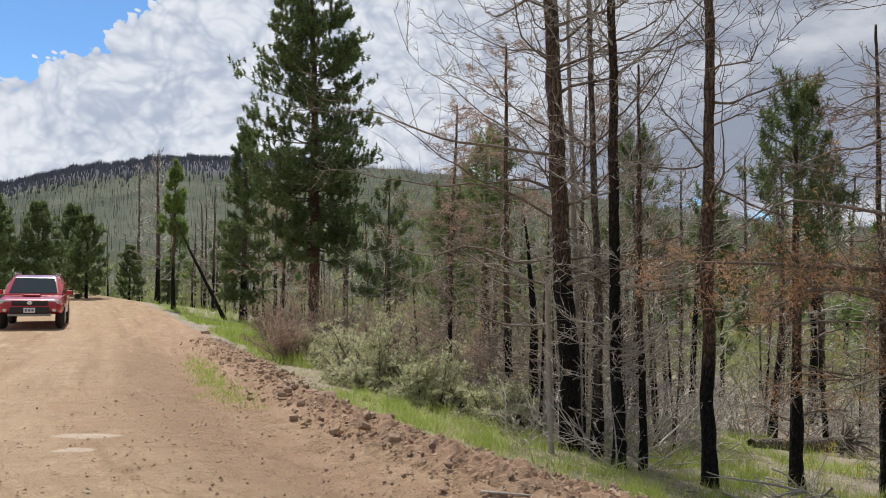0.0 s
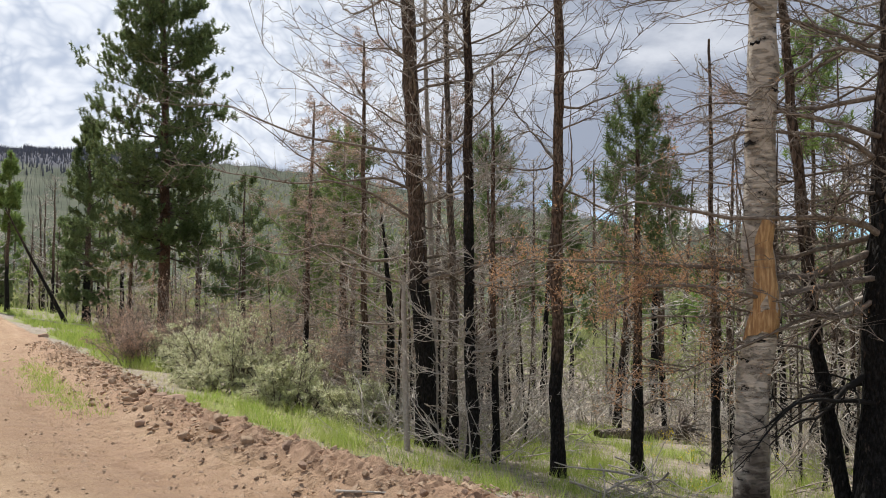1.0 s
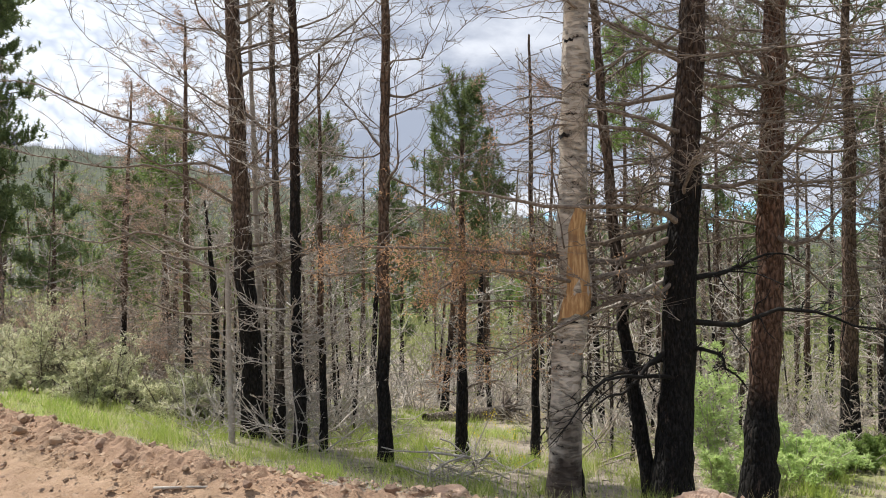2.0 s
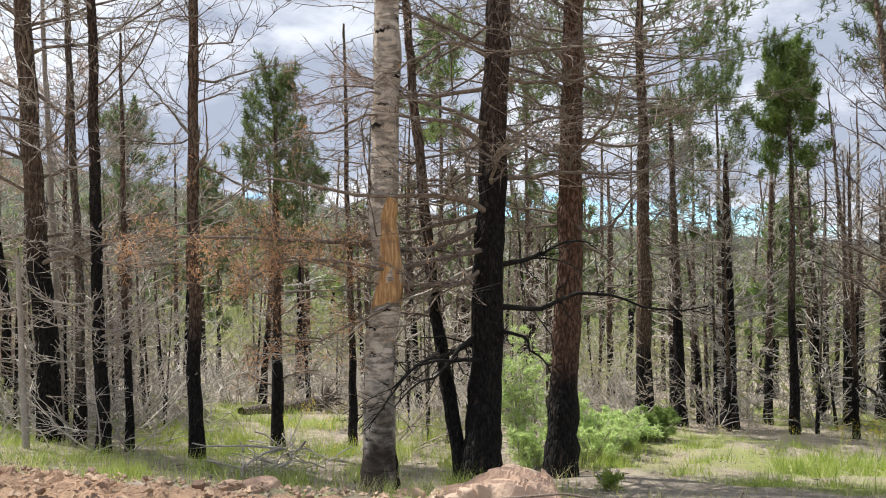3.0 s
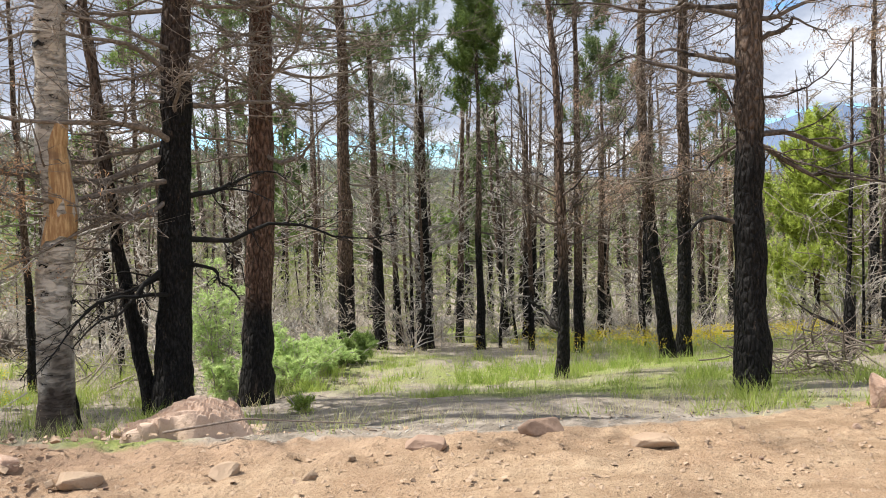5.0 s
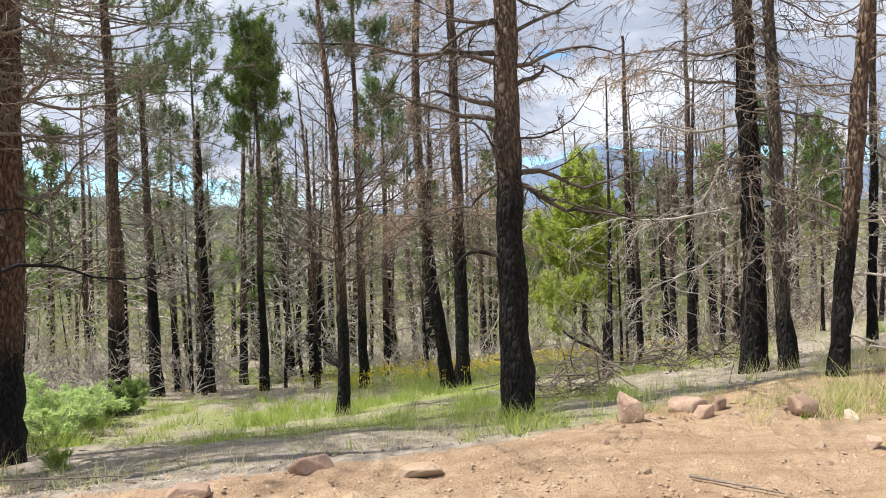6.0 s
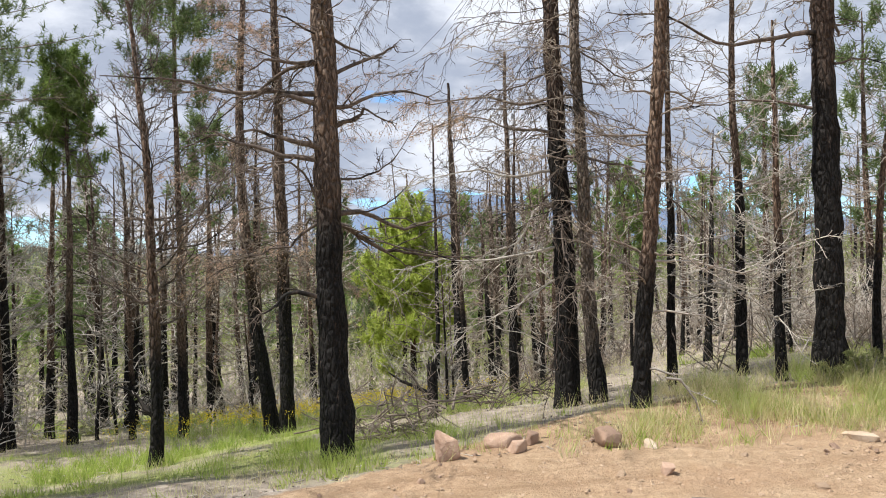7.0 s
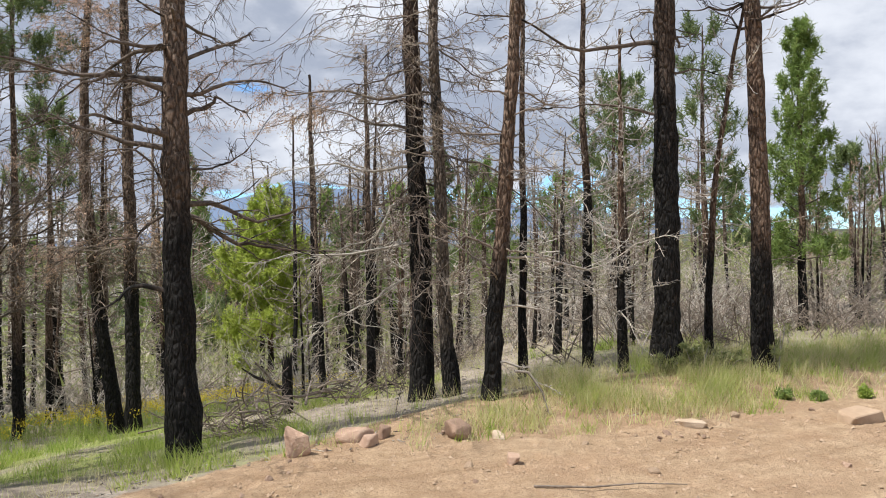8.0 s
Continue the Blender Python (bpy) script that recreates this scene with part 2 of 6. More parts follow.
def ground_material(name):
    """Dirt, forest litter and turf, blended by the sheet's own masks."""
    m = Mat(name, 0.95, 0.15)
    v = m.coord("Object")
    fine, mid, big = m.noise(v, 45, 6, 0.7), m.noise(v, 6, 6, 0.65), m.noise(v, 0.7, 5, 0.6)
    peb, grit, dust = m.voronoi(v, 55), m.noise(v, 160, 3, 0.7), m.noise(v, 22, 5, 0.7)
    dirt = m.mix(m.ramp(mid, 0.3, 0.72), (0.43, 0.305, 0.205), (0.62, 0.465, 0.335))
    broad = m.noise(v, 2.1, 5, 0.65)
    dirt = m.mix(m.ramp(broad, 0.5, 0.64, 0, 0.7), dirt, (0.35, 0.24, 0.16))
    dirt = m.mix(m.ramp(broad, 0.46, 0.32, 0, 0.45), dirt, (0.68, 0.53, 0.39))
    dirt = m.mix(m.ramp(big, 0.4, 0.65, 0, 0.55), dirt, (0.47, 0.31, 0.21))
    dirt = m.mix(m.ramp(fine, 0.56, 0.63, 0, 0.7), dirt, (0.22, 0.145, 0.1))
    dirt = m.mix(m.ramp(fine, 0.4, 0.34, 0, 0.5), dirt, (0.68, 0.54, 0.42))
    dirt = m.mix(m.ramp(dust, 0.52, 0.7, 0, 0.55), dirt, (0.33, 0.22, 0.15))
    dirt = m.mix(m.ramp(grit, 0.53, 0.64, 0, 0.75), dirt, (0.19, 0.125, 0.09))
    dirt = m.mix(m.ramp(grit, 0.44, 0.34, 0, 0.6), dirt, (0.64, 0.52, 0.42))
    dirt = m.mix(m.ramp(peb, 0.16, 0.05, 0, 0.4), dirt, (0.58, 0.45, 0.36))
    lanes = m.n("ShaderNodeCombineXYZ")
    tcs, sps = m.n("ShaderNodeTexCoord"), m.n("ShaderNodeSeparateXYZ")
    m.k(tcs.outputs["Object"], sps.inputs[0])
    m.k(m.math("MULTIPLY", m.attr("across"), 2.6), lanes.inputs[0])
    m.k(m.math("MULTIPLY", sps.outputs[1], 0.22), lanes.inputs[1])
    streak = m.noise(lanes.outputs[0], 1.3, 6, 0.7)
    dirt = m.mix(m.ramp(streak, 0.5, 0.66, 0, 0.75), dirt, (0.33, 0.225, 0.15))
    dirt = m.mix(m.ramp(streak, 0.45, 0.33, 0, 0.5), dirt, (0.66, 0.51, 0.375))
    track = m.attr("track")
    dirt = m.mix(m.math("MULTIPLY", track, 0.45), dirt, (0.56, 0.43, 0.32))
    dirt = m.mix(1.0, dirt, (0.85, 0.832, 0.765), "MULTIPLY")
    loose = m.math("MULTIPLY", m.attr("loose"), m.ramp(mid, 0.3, 0.6, 0.35, 1.0))
    dirt = m.mix(m.math("MULTIPLY", loose, 0.7), dirt, (0.25, 0.165, 0.115))
    dirt = m.mix(m.ramp(m.math("ADD", m.attr("dried"), m.math("MULTIPLY", m.math("SUBTRACT", dust, 0.5), 0.7)), 0.45, 0.6, 0, 0.85), dirt, (0.56, 0.46, 0.37))
    red = m.attr("berm")
    dirt = m.mix(m.math("MULTIPLY", red, m.ramp(mid, 0.25, 0.6, 0.25, 0.7)), dirt, (0.4, 0.265, 0.19))
    litter = m.mix(m.ramp(mid, 0.35, 0.68), (0.27, 0.23, 0.185), (0.46, 0.4, 0.335))
    litter = m.mix(m.ramp(fine, 0.5, 0.72, 0, 0.7), litter, (0.11, 0.085, 0.06))
    turf = m.mix(m.ramp(fine, 0.35, 0.7), (0.19, 0.23, 0.07), (0.34, 0.37, 0.13))
    t = m.ramp(m.math("ADD", m.attr("turf"), m.math("MULTIPLY", m.math("SUBTRACT", mid, 0.5), 0.9)), 0.45, 0.95)
    wild = m.mix(t, litter, turf)
    # green of the far slopes, greyed in the colour to imitate haze
    far = m.mix(m.ramp(m.noise(v, 0.02, 6, 0.6), 0.35, 0.65), (0.05, 0.063, 0.042), (0.095, 0.106, 0.074))
    far = m.mix(m.ramp(m.noise(m.coord("Object", (1, 1, 0.25)), 0.12, 4, 0.7), 0.5, 0.75, 0, 0.5), far, (0.19, 0.17, 0.135))
    wild = m.mix(m.attr("far"), wild, far)
    # cloud shade over the ridge top, painted in as dark slate ground
    wild = m.mix(m.attr("burnt"), wild, (0.085, 0.088, 0.108))
    # air haze on the farthest mountains, painted in as a blue ground colour
    wild = m.mix(m.attr("hazy"), wild, (0.12, 0.165, 0.25))
    edge = m.ramp(m.math("ADD", m.attr("road"), m.math("MULTIPLY", m.math("SUBTRACT", mid, 0.5), 0.8)), 0.35, 0.65)
    m.color(m.mix(edge, wild, dirt))
    hgt = m.math("ADD", m.math("ADD", m.math("MULTIPLY", fine, 0.5), m.math("MULTIPLY", grit, 0.1)), m.math("ADD", mid, m.math("MULTIPLY", peb, -0.08)))
    m.bump(hgt, 0.95, 0.05)
    return m.m


def rock_material(name, a, b, c, lift=0.5):
    m = Mat(name, 0.88, 0.25)
    v = m.coord("Object")
    n1, n2 = m.noise(v, 5, 6, 0.65), m.noise(v, 40, 5, 0.65)
    col = m.mix(m.ramp(n1, 0.35, 0.68), a, b)
    col = m.mix(m.ramp(n2, 0.5, 0.75, 0, 0.6), col, c)
    col = m.mix(m.ramp(m.island(), 0, 1, 0, lift), col, tuple(min(1, x * 1.25 + 0.05) for x in b))
    m.color(m.mix(m.ramp(m.obj_random(), 0, 1, 0, 0.35), col, tuple(x * 0.6 for x in b)))
    m.bump(m.math("ADD", n1, m.math("MULTIPLY", n2, 0.5)), 0.7, 0.02)
    return m.m


MAT["ground"] = ground_material("earth")
MAT["rock"] = rock_material("pink_sandstone", (0.36, 0.235, 0.17), (0.5, 0.36, 0.27), (0.58, 0.45, 0.36), 0.25)
MAT["rock_tan"] = rock_material("tan_stone", (0.4, 0.3, 0.21), (0.56, 0.45, 0.34), (0.3, 0.2, 0.14))
MAT["rock_dark"] = rock_material("red_clod", (0.24, 0.16, 0.115), (0.36, 0.25, 0.185), (0.18, 0.12, 0.088), 0.2)
MAT["rock_pale"] = rock_material("pale_sandstone", (0.46, 0.33, 0.25), (0.6, 0.455, 0.355), (0.28, 0.185, 0.135), 0.05)
MAT["clod"] = rock_material("dirt_clod", (0.35, 0.25, 0.172), (0.45, 0.335, 0.235), (0.26, 0.175, 0.12), 0.06)


def birch_material():
    m = Mat("aspen_bark", 0.85, 0.25)
    v = m.coord("Object", (1, 1, 1))
    crack = m.noise(m.coord("Object", (2.2, 2.2, 9)), 2.6, 6, 0.7)
    grain = m.noise(m.coord("Object", (3, 3, 20)), 4.0, 5, 0.65)
    spot = m.noise(m.coord("Object", (2.4, 2.4, 5)), 2.9, 6, 0.75)
    big = m.noise(v, 2.2, 4, 0.6)
    col = m.mix(m.ramp(big, 0.35, 0.68), (0.46, 0.4, 0.33), (0.68, 0.62, 0.54))
    col = m.mix(m.ramp(grain, 0.48, 0.7, 0, 0.6), col, (0.33, 0.275, 0.22))
    col = m.mix(m.ramp(crack, 0.59, 0.64, 0, 0.85), col, (0.13, 0.1, 0.078))
    col = m.mix(m.ramp(spot, 0.605, 0.635), col, (0.035, 0.029, 0.025))
    foot = m.math("ADD", m.z(), m.math("MULTIPLY", m.math("SUBTRACT", big, 0.5), 1.6))
    col = m.mix(m.ramp(foot, 0.15, 0.55, 0.9, 0.0), col, (0.055, 0.038, 0.03))
    m.color(col)
    m.bump(m.math("SUBTRACT", m.math("MULTIPLY", grain, 0.5), m.math("ADD", m.ramp(crack, 0.5, 0.64), m.ramp(spot, 0.52, 0.64))), 0.9, 0.02)
    return m.m


MAT["birch"] = birch_material()


def simple_material(name, col, rough=0.5, metal=0.0, spec=0.5, vary=0.15, coat=0.0):
    m = Mat(name, rough, spec, metal)
    v = m.coord("Object")
    n = m.noise(v, 9, 5, 0.6)
    m.color(m.mix(m.ramp(n, 0.35, 0.7, 0, vary), col, tuple(c * 0.5 + 0.04 for c in col)))
    if coat:
        m.b.inputs["Coat Weight"].default_value = coat
        m.b.inputs["Coat Roughness"].default_value = 0.06
    return m.m


# ---- geometry kit ----
class Geo:
    """Gathers tubes and blades as arrays and turns them into one mesh."""

    def __init__(self):
        self.v, self.q, self.t, self.n = [], [], [], 0

    def add(self, verts, quads=None, tris=None):
        if quads is not None and len(quads):
            self.q.append(np.asarray(quads, np.int64) + self.n)
        if tris is not None and len(tris):
            self.t.append(np.asarray(tris, np.int64) + self.n)
        self.v.append(np.asarray(verts, np.float64))
        self.n += len(verts)
        return self

    def tubes(self, P, R, m=5, lump=0.0, rng=None):
        P, R = np.asarray(P, float), np.asarray(R, float)
        N, K = R.shape
        T = np.gradient(P, axis=1)
        T /= np.linalg.norm(T, axis=2, keepdims=True) + 1e-9
        ref = np.where(np.abs(T[:, :1, 2:3]) > 0.8, np.array([1.0, 0, 0]), np.array([0, 0, 1.0]))
        U = np.cross(T, np.broadcast_to(ref, T.shape))
        U /= np.linalg.norm(U, axis=2, keepdims=True) + 1e-9
        V = np.cross(T, U)
        a = np.arange(m) * 2 * np.pi / m
        rad = R[:, :, None] * np.ones(m)
        if lump and rng is not None:
            rad = rad * (1 + lump * rng.normal(size=rad.shape))
        pts = P[:, :, None] + rad[..., None] * (np.cos(a)[:, None] * U[:, :, None] + np.sin(a)[:, None] * V[:, :, None])
        n, k, j = np.meshgrid(np.arange(N), np.arange(K - 1), np.arange(m), indexing="ij")
        j2 = (j + 1) % m
        f = lambda kk, jj: (n * K + kk) * m + jj
        quads = np.stack([f(k, j), f(k, j2), f(k + 1, j2), f(k + 1, j)], -1).reshape(-1, 4)
        return self.add(pts.reshape(-1, 3), quads)

    def spikes(self, base, tip, r):
        """Slim three-sided cones from base to tip."""
        base, tip = np.asarray(base, float), np.asarray(tip, float)
        d = unit(tip - base)
        ref = np.where(np.abs(d[:, 2:3]) > 0.8, np.array([1.0, 0, 0]), np.array([0, 0, 1.0]))
        a = unit(np.cross(d, ref))
        b = np.cross(d, a)
        r = np.reshape(r, (-1, 1))
        v = np.stack([base + a * r, base + (-0.5 * a + 0.866 * b) * r, base + (-0.5 * a - 0.866 * b) * r, tip], 1)
        k = np.arange(len(base))[:, None, None] * 4
        return self.add(v.reshape(-1, 3), None, (k + np.array([[0, 1, 3], [1, 2, 3], [2, 0, 3]])[None]).reshape(-1, 3))

    def blades(self, base, tip, width, side):
        """Thin triangles from base to tip."""
        base, tip = np.asarray(base, float), np.asarray(tip, float)
        s = side * np.reshape(width, (-1, 1)) * 0.5
        v = np.stack([base - s, base + s, tip], 1).reshape(-1, 3)
        return self.add(v, None, np.arange(len(v)).reshape(-1, 3))

    def mesh(self, name, mat, smooth=True):
        me = bpy.data.meshes.new(name)
        v = np.concatenate(self.v) if self.v else np.zeros((0, 3))
        q = np.concatenate(self.q) if self.q else np.zeros((0, 4), int)
        t = np.concatenate(self.t) if self.t else np.zeros((0, 3), int)
        me.vertices.add(len(v))
        me.vertices.foreach_set("co", v.astype(np.float32).ravel())
        loops = np.concatenate([q.ravel(), t.ravel()])
        me.loops.add(len(loops))
        me.loops.foreach_set("vertex_index", loops.astype(np.int32))
        me.polygons.add(len(q) + len(t))
        start = np.concatenate([np.arange(len(q)) * 4, len(q) * 4 + np.arange(len(t)) * 3])
        me.polygons.foreach_set("loop_start", start.astype(np.int32))
        me.polygons.foreach_set("use_smooth", np.full(len(start), smooth))
        me.update(calc_edges=True)
        me.materials.append(mat)
        return me


def unit(a):
    a = np.asarray(a, float)
    return a / (np.linalg.norm(a, axis=-1, keepdims=True) + 1e-9)


def empty(name, place, label, category, group="", kind=""):
    ob = new(name)
    ob.location = place
    return tagged(ob, label, category, group, kind)


def under(parent, name, me, label=""):
    ob = new(name, me)
    ob.parent = parent
    return tagged(ob, label)


def bm_part(name, bm, mat, parent=None, label="", smooth=False):
    """Links a bmesh as one mesh object."""
    me = bpy.data.meshes.new(name)
    bm.to_mesh(me)
    bm.free()
    me.materials.append(mat)
    if smooth:
        me.polygons.foreach_set("use_smooth", [True] * len(me.polygons))
    ob = new(name, me)
    if parent is not None:
        ob.parent = parent
    return tagged(ob, label)


# ---- the lie of the land ----
EDGE_Y = [-60, -20, -5, -1.8, 1.1, 2.6, 4.15, 5.6, 7, 8.8, 11.25, 24.3, 35, 43, 50, 60, 120]
EDGE_X = [44, 18, 9.5, 7.6, 6.2, 4.7, 3.2, 1.9, 0.6, -0.45, -1.7, -6.8, -11.5, -15.4, -20.5, -30, -95]


def sm(a, b, x):
    t = np.clip((x - a) / (b - a), 0, 1)
    return t * t * (3 - 2 * t)


def off_edge(x, y):
    return (x - np.interp(y, EDGE_Y, EDGE_X)) * 0.85


def lattice(x, y, seed):
    """Smooth value noise on a unit lattice."""
    xi, yi = np.floor(x).astype(np.int64), np.floor(y).astype(np.int64)
    fx, fy = x - xi, y - yi
    fx, fy = fx * fx * (3 - 2 * fx), fy * fy * (3 - 2 * fy)

    def h(i, j):
        k = (i * 374761393 + j * 668265263 + seed * 974634777) & 0x7FFFFFFF
        k = ((k ^ (k >> 13)) * 1274126177) & 0x7FFFFFFF
        return ((k ^ (k >> 16)) & 0xFFFF) / 65535.0 - 0.5

    return (h(xi, yi) * (1 - fx) + h(xi + 1, yi) * fx) * (1 - fy) + (h(xi, yi + 1) * (1 - fx) + h(xi + 1, yi + 1) * fx) * fy


def ground(x, y):
    """Height of the open ground, without the fine clods."""
    x, y = np.asarray(x, float), np.asarray(y, float)
    d = off_edge(x, y)
    dp = np.maximum(d, 0)
    z = -0.112 * np.minimum(dp, 30) - 0.05 * np.clip(dp - 30, 0, 60)
    z = z - 0.12 * sm(0, 2.2, d) * sm(2.5, 5.5, y)
    k = sm(2.5, -2.5, y)
    z = z + k * (0.3 * sm(0, 1.2, d) + 0.085 * np.minimum(dp, 30))
    z = z + (0.023 * np.clip(y - 27, 0, 60) - 0.08 * sm(12, 22, y)) * sm(14, 4, d)
    return z


def ridge_height(x, y):
    """Hills round the valley: a burnt ridge about 900 m off and hazy mountains behind it."""
    r = np.hypot(x, y)
    az = np.degrees(np.arctan2(x, y))
    el = np.interp(az, [-180, -60, -28, -24, -19, -14, -8, 2, 9, 16, 24, 37, 49, 60, 90, 120, 180],
                   [4, 4.4, 5.3, 6.4, 7.3, 7.7, 7.6, 7.4, 6.4, 5.2, 4.3, 3.3, 2.3, 1.4, 1.3, 1.8, 4])
    top = np.tan(np.radians(el)) * 900 - 4
    rough = 1 + 0.03 * lattice(az / 1.7, az * 0 + 3, 5) + 0.03 * lattice(az / 0.5, az * 0, 6)
    hill = top * rough * sm(90, 900, r) ** 1.15 * (1 - 0.7 * sm(950, 2200, r))
    el2 = np.interp(az, [50, 60, 67, 71, 76, 81, 88, 97, 108, 125], [0, 0.9, 1.4, 3.0, 4.7, 4.5, 3.6, 2.6, 1.6, 0])
    hazy = np.tan(np.radians(el2)) * 3700 * (1 + 0.10 * lattice(az / 2.2, az * 0, 9) + 0.06 * lattice(az / 0.8, az * 0, 8))
    return hill + np.maximum(hazy - hill, 0) * sm(2500, 3700, r)


def road_masks(x, y):
    d = off_edge(x, y)
    road = sm(0.35, -0.25, d - 1.1 * sm(2.2, 0.2, y)) * sm(-9.5, -8.3, d) * sm(75, 55, np.hypot(x, y))
    berm_y = sm(1.5, 6, y) * sm(40, 20, y)
    berm = np.exp(-((d + 0.1) / 0.45) ** 2) * berm_y
    ditch = np.exp(-((d + 0.95) / 0.4) ** 2) * berm_y
    track = np.exp(-((d + 3.2) / 0.45) ** 2) + np.exp(-((d + 5.0) / 0.45) ** 2) + 0.6 * np.exp(-((d + 2.3) / 0.3) ** 2)
    return d, road, berm, ditch, np.clip(track, 0, 1)


DRIED_MUD = ((-3.5, 8.72, 0.4, 0.17), (-3.3, 8.0, 0.24, 0.12))


def build_ground():
    az = np.radians(np.concatenate([np.arange(-34, 122, 0.44), np.arange(122, 326, 4.0)]))
    r = [0.0, 0.4, 0.9, 1.5, 2.1, 2.7, 3.2]
    while r[-1] < 13:
        r.append(r[-1] + 0.052)
    while r[-1] < 4300:
        r.append(r[-1] * 1.032 + 0.02)
    r = np.array(r)
    A, R = np.meshgrid(az, r, indexing="ij")
    x, y = R * np.sin(A), R * np.cos(A)
    z = ground(x, y) + ridge_height(x, y)
    d, road, berm, ditch, track = road_masks(x, y)
    near = sm(60, 20, R)
    clod = lattice(x / 0.55, y / 0.55, 1) * 0.08 + np.abs(lattice(x / 0.17, y / 0.17, 2)) * 0.15 + lattice(x / 0.08, y / 0.08, 3) * 0.09
    z = z + near * berm * (0.03 + clod * 0.5) - near * ditch * (0.1 - clod * 0.35)
    rough_edge = sm(-1.9, -0.5, d) * sm(1.3, 0.0, d)
    z = z + near * rough_edge * (clod * 0.28)
    z = z + near * road * (lattice(x / 0.5, y / 0.5, 4) * 0.02 + lattice(x / 0.1, y / 0.1, 7) * 0.012 - track * 0.015)
    wild = near * (1 - road)
    z = z + wild * (lattice(x / 1.9, y / 1.9, 11) * 0.12 + lattice(x / 0.45, y / 0.45, 12) * 0.05) * sm(0, 1.5, d)
    z = z - 0.02 * np.where(R < 0.5, 1, 0)
    turf = 0.25 + 1.3 * lattice(x / 2.3, y / 2.3, 21) + 0.7 * lattice(x / 0.8, y / 0.8, 22)
    meadow = sm(1.8, 3.0, d) * sm(3.0, 4.5, x) * sm(-6, -2, y) * sm(14, 9, y) * sm(20, 15, x)
    turf = np.clip(turf + 0.22 * meadow + 0.35 * np.exp(-((d - 0.8) / 0.6) ** 2) * sm(3, 5, y) + 0.3 * np.exp(-((x - 4.4) ** 2 + (y - 9.6) ** 2) / 5.0) + 0.1 * np.exp(-((x - 10.2) ** 2 + (y + 1.6) ** 2) / 7.0), 0, 1)
    # weeds in the strip between wheel track and rubble
    strip = np.exp(-((d + 0.85) / 0.25) ** 2) * sm(10, 11.5, y) * sm(19, 15, y) * (0.5 + lattice(x / 0.35, y / 0.35, 33))
    far = sm(50, 85, R)
    # pale dried mud in two shallow hollows of the wheel track
    dried = np.zeros_like(x)
    for px, py, sx, sy in DRIED_MUD:
        dried = np.maximum(dried, np.exp(-((x - px) / sx) ** 2 - ((y - py) / sy) ** 2))
    # painted haze grows with distance
    hazy = sm(1800, 3300, R)
    azd = np.degrees(np.arctan2(x, y))
    # ragged mask of the cloud shade painted along the left ridge top
    burnt = sm(0.06, 0.15, (R - 560) / 400 + 0.12 * lattice(azd / 2.5, R / 90, 15) + 0.06 * lattice(azd / 0.7, R / 40, 16)) * sm(-5, -9, azd) * sm(1500, 1000, R)
    na, nr = A.shape
    idx = np.arange(na * nr).reshape(na, nr)
    nxt = np.roll(idx, -1, axis=0)
    quads = np.stack([idx[:, 1:], nxt[:, 1:], nxt[:, :-1], idx[:, :-1]], -1).reshape(-1, 4)
    P = np.stack([x, y, z], -1).reshape(-1, 3)
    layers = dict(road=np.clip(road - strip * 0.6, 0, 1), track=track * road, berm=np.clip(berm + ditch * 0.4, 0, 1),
                  turf=np.maximum(turf, strip), far=far, hazy=hazy, burnt=burnt, across=d,
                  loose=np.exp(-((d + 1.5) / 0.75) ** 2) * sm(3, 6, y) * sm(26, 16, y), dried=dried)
    dq = d.reshape(-1)[quads].mean(1)
    rq = R.reshape(-1)[quads].mean(1)
    is_road = (dq < 0.0) & (dq > -9.0) & (rq < 75)
    for name, sel, label in (("road", is_road, "rutted tan and reddish dirt road with rubble along its edge"),
                             ("ground", ~is_road, "forest floor with ash, litter and patches of green grass")):
        qs = quads[sel]
        used, inv = np.unique(qs, return_inverse=True)
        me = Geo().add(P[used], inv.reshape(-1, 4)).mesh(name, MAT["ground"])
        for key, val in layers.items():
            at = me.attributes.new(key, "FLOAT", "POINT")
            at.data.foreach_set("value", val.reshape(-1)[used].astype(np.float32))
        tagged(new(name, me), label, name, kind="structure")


build_ground()


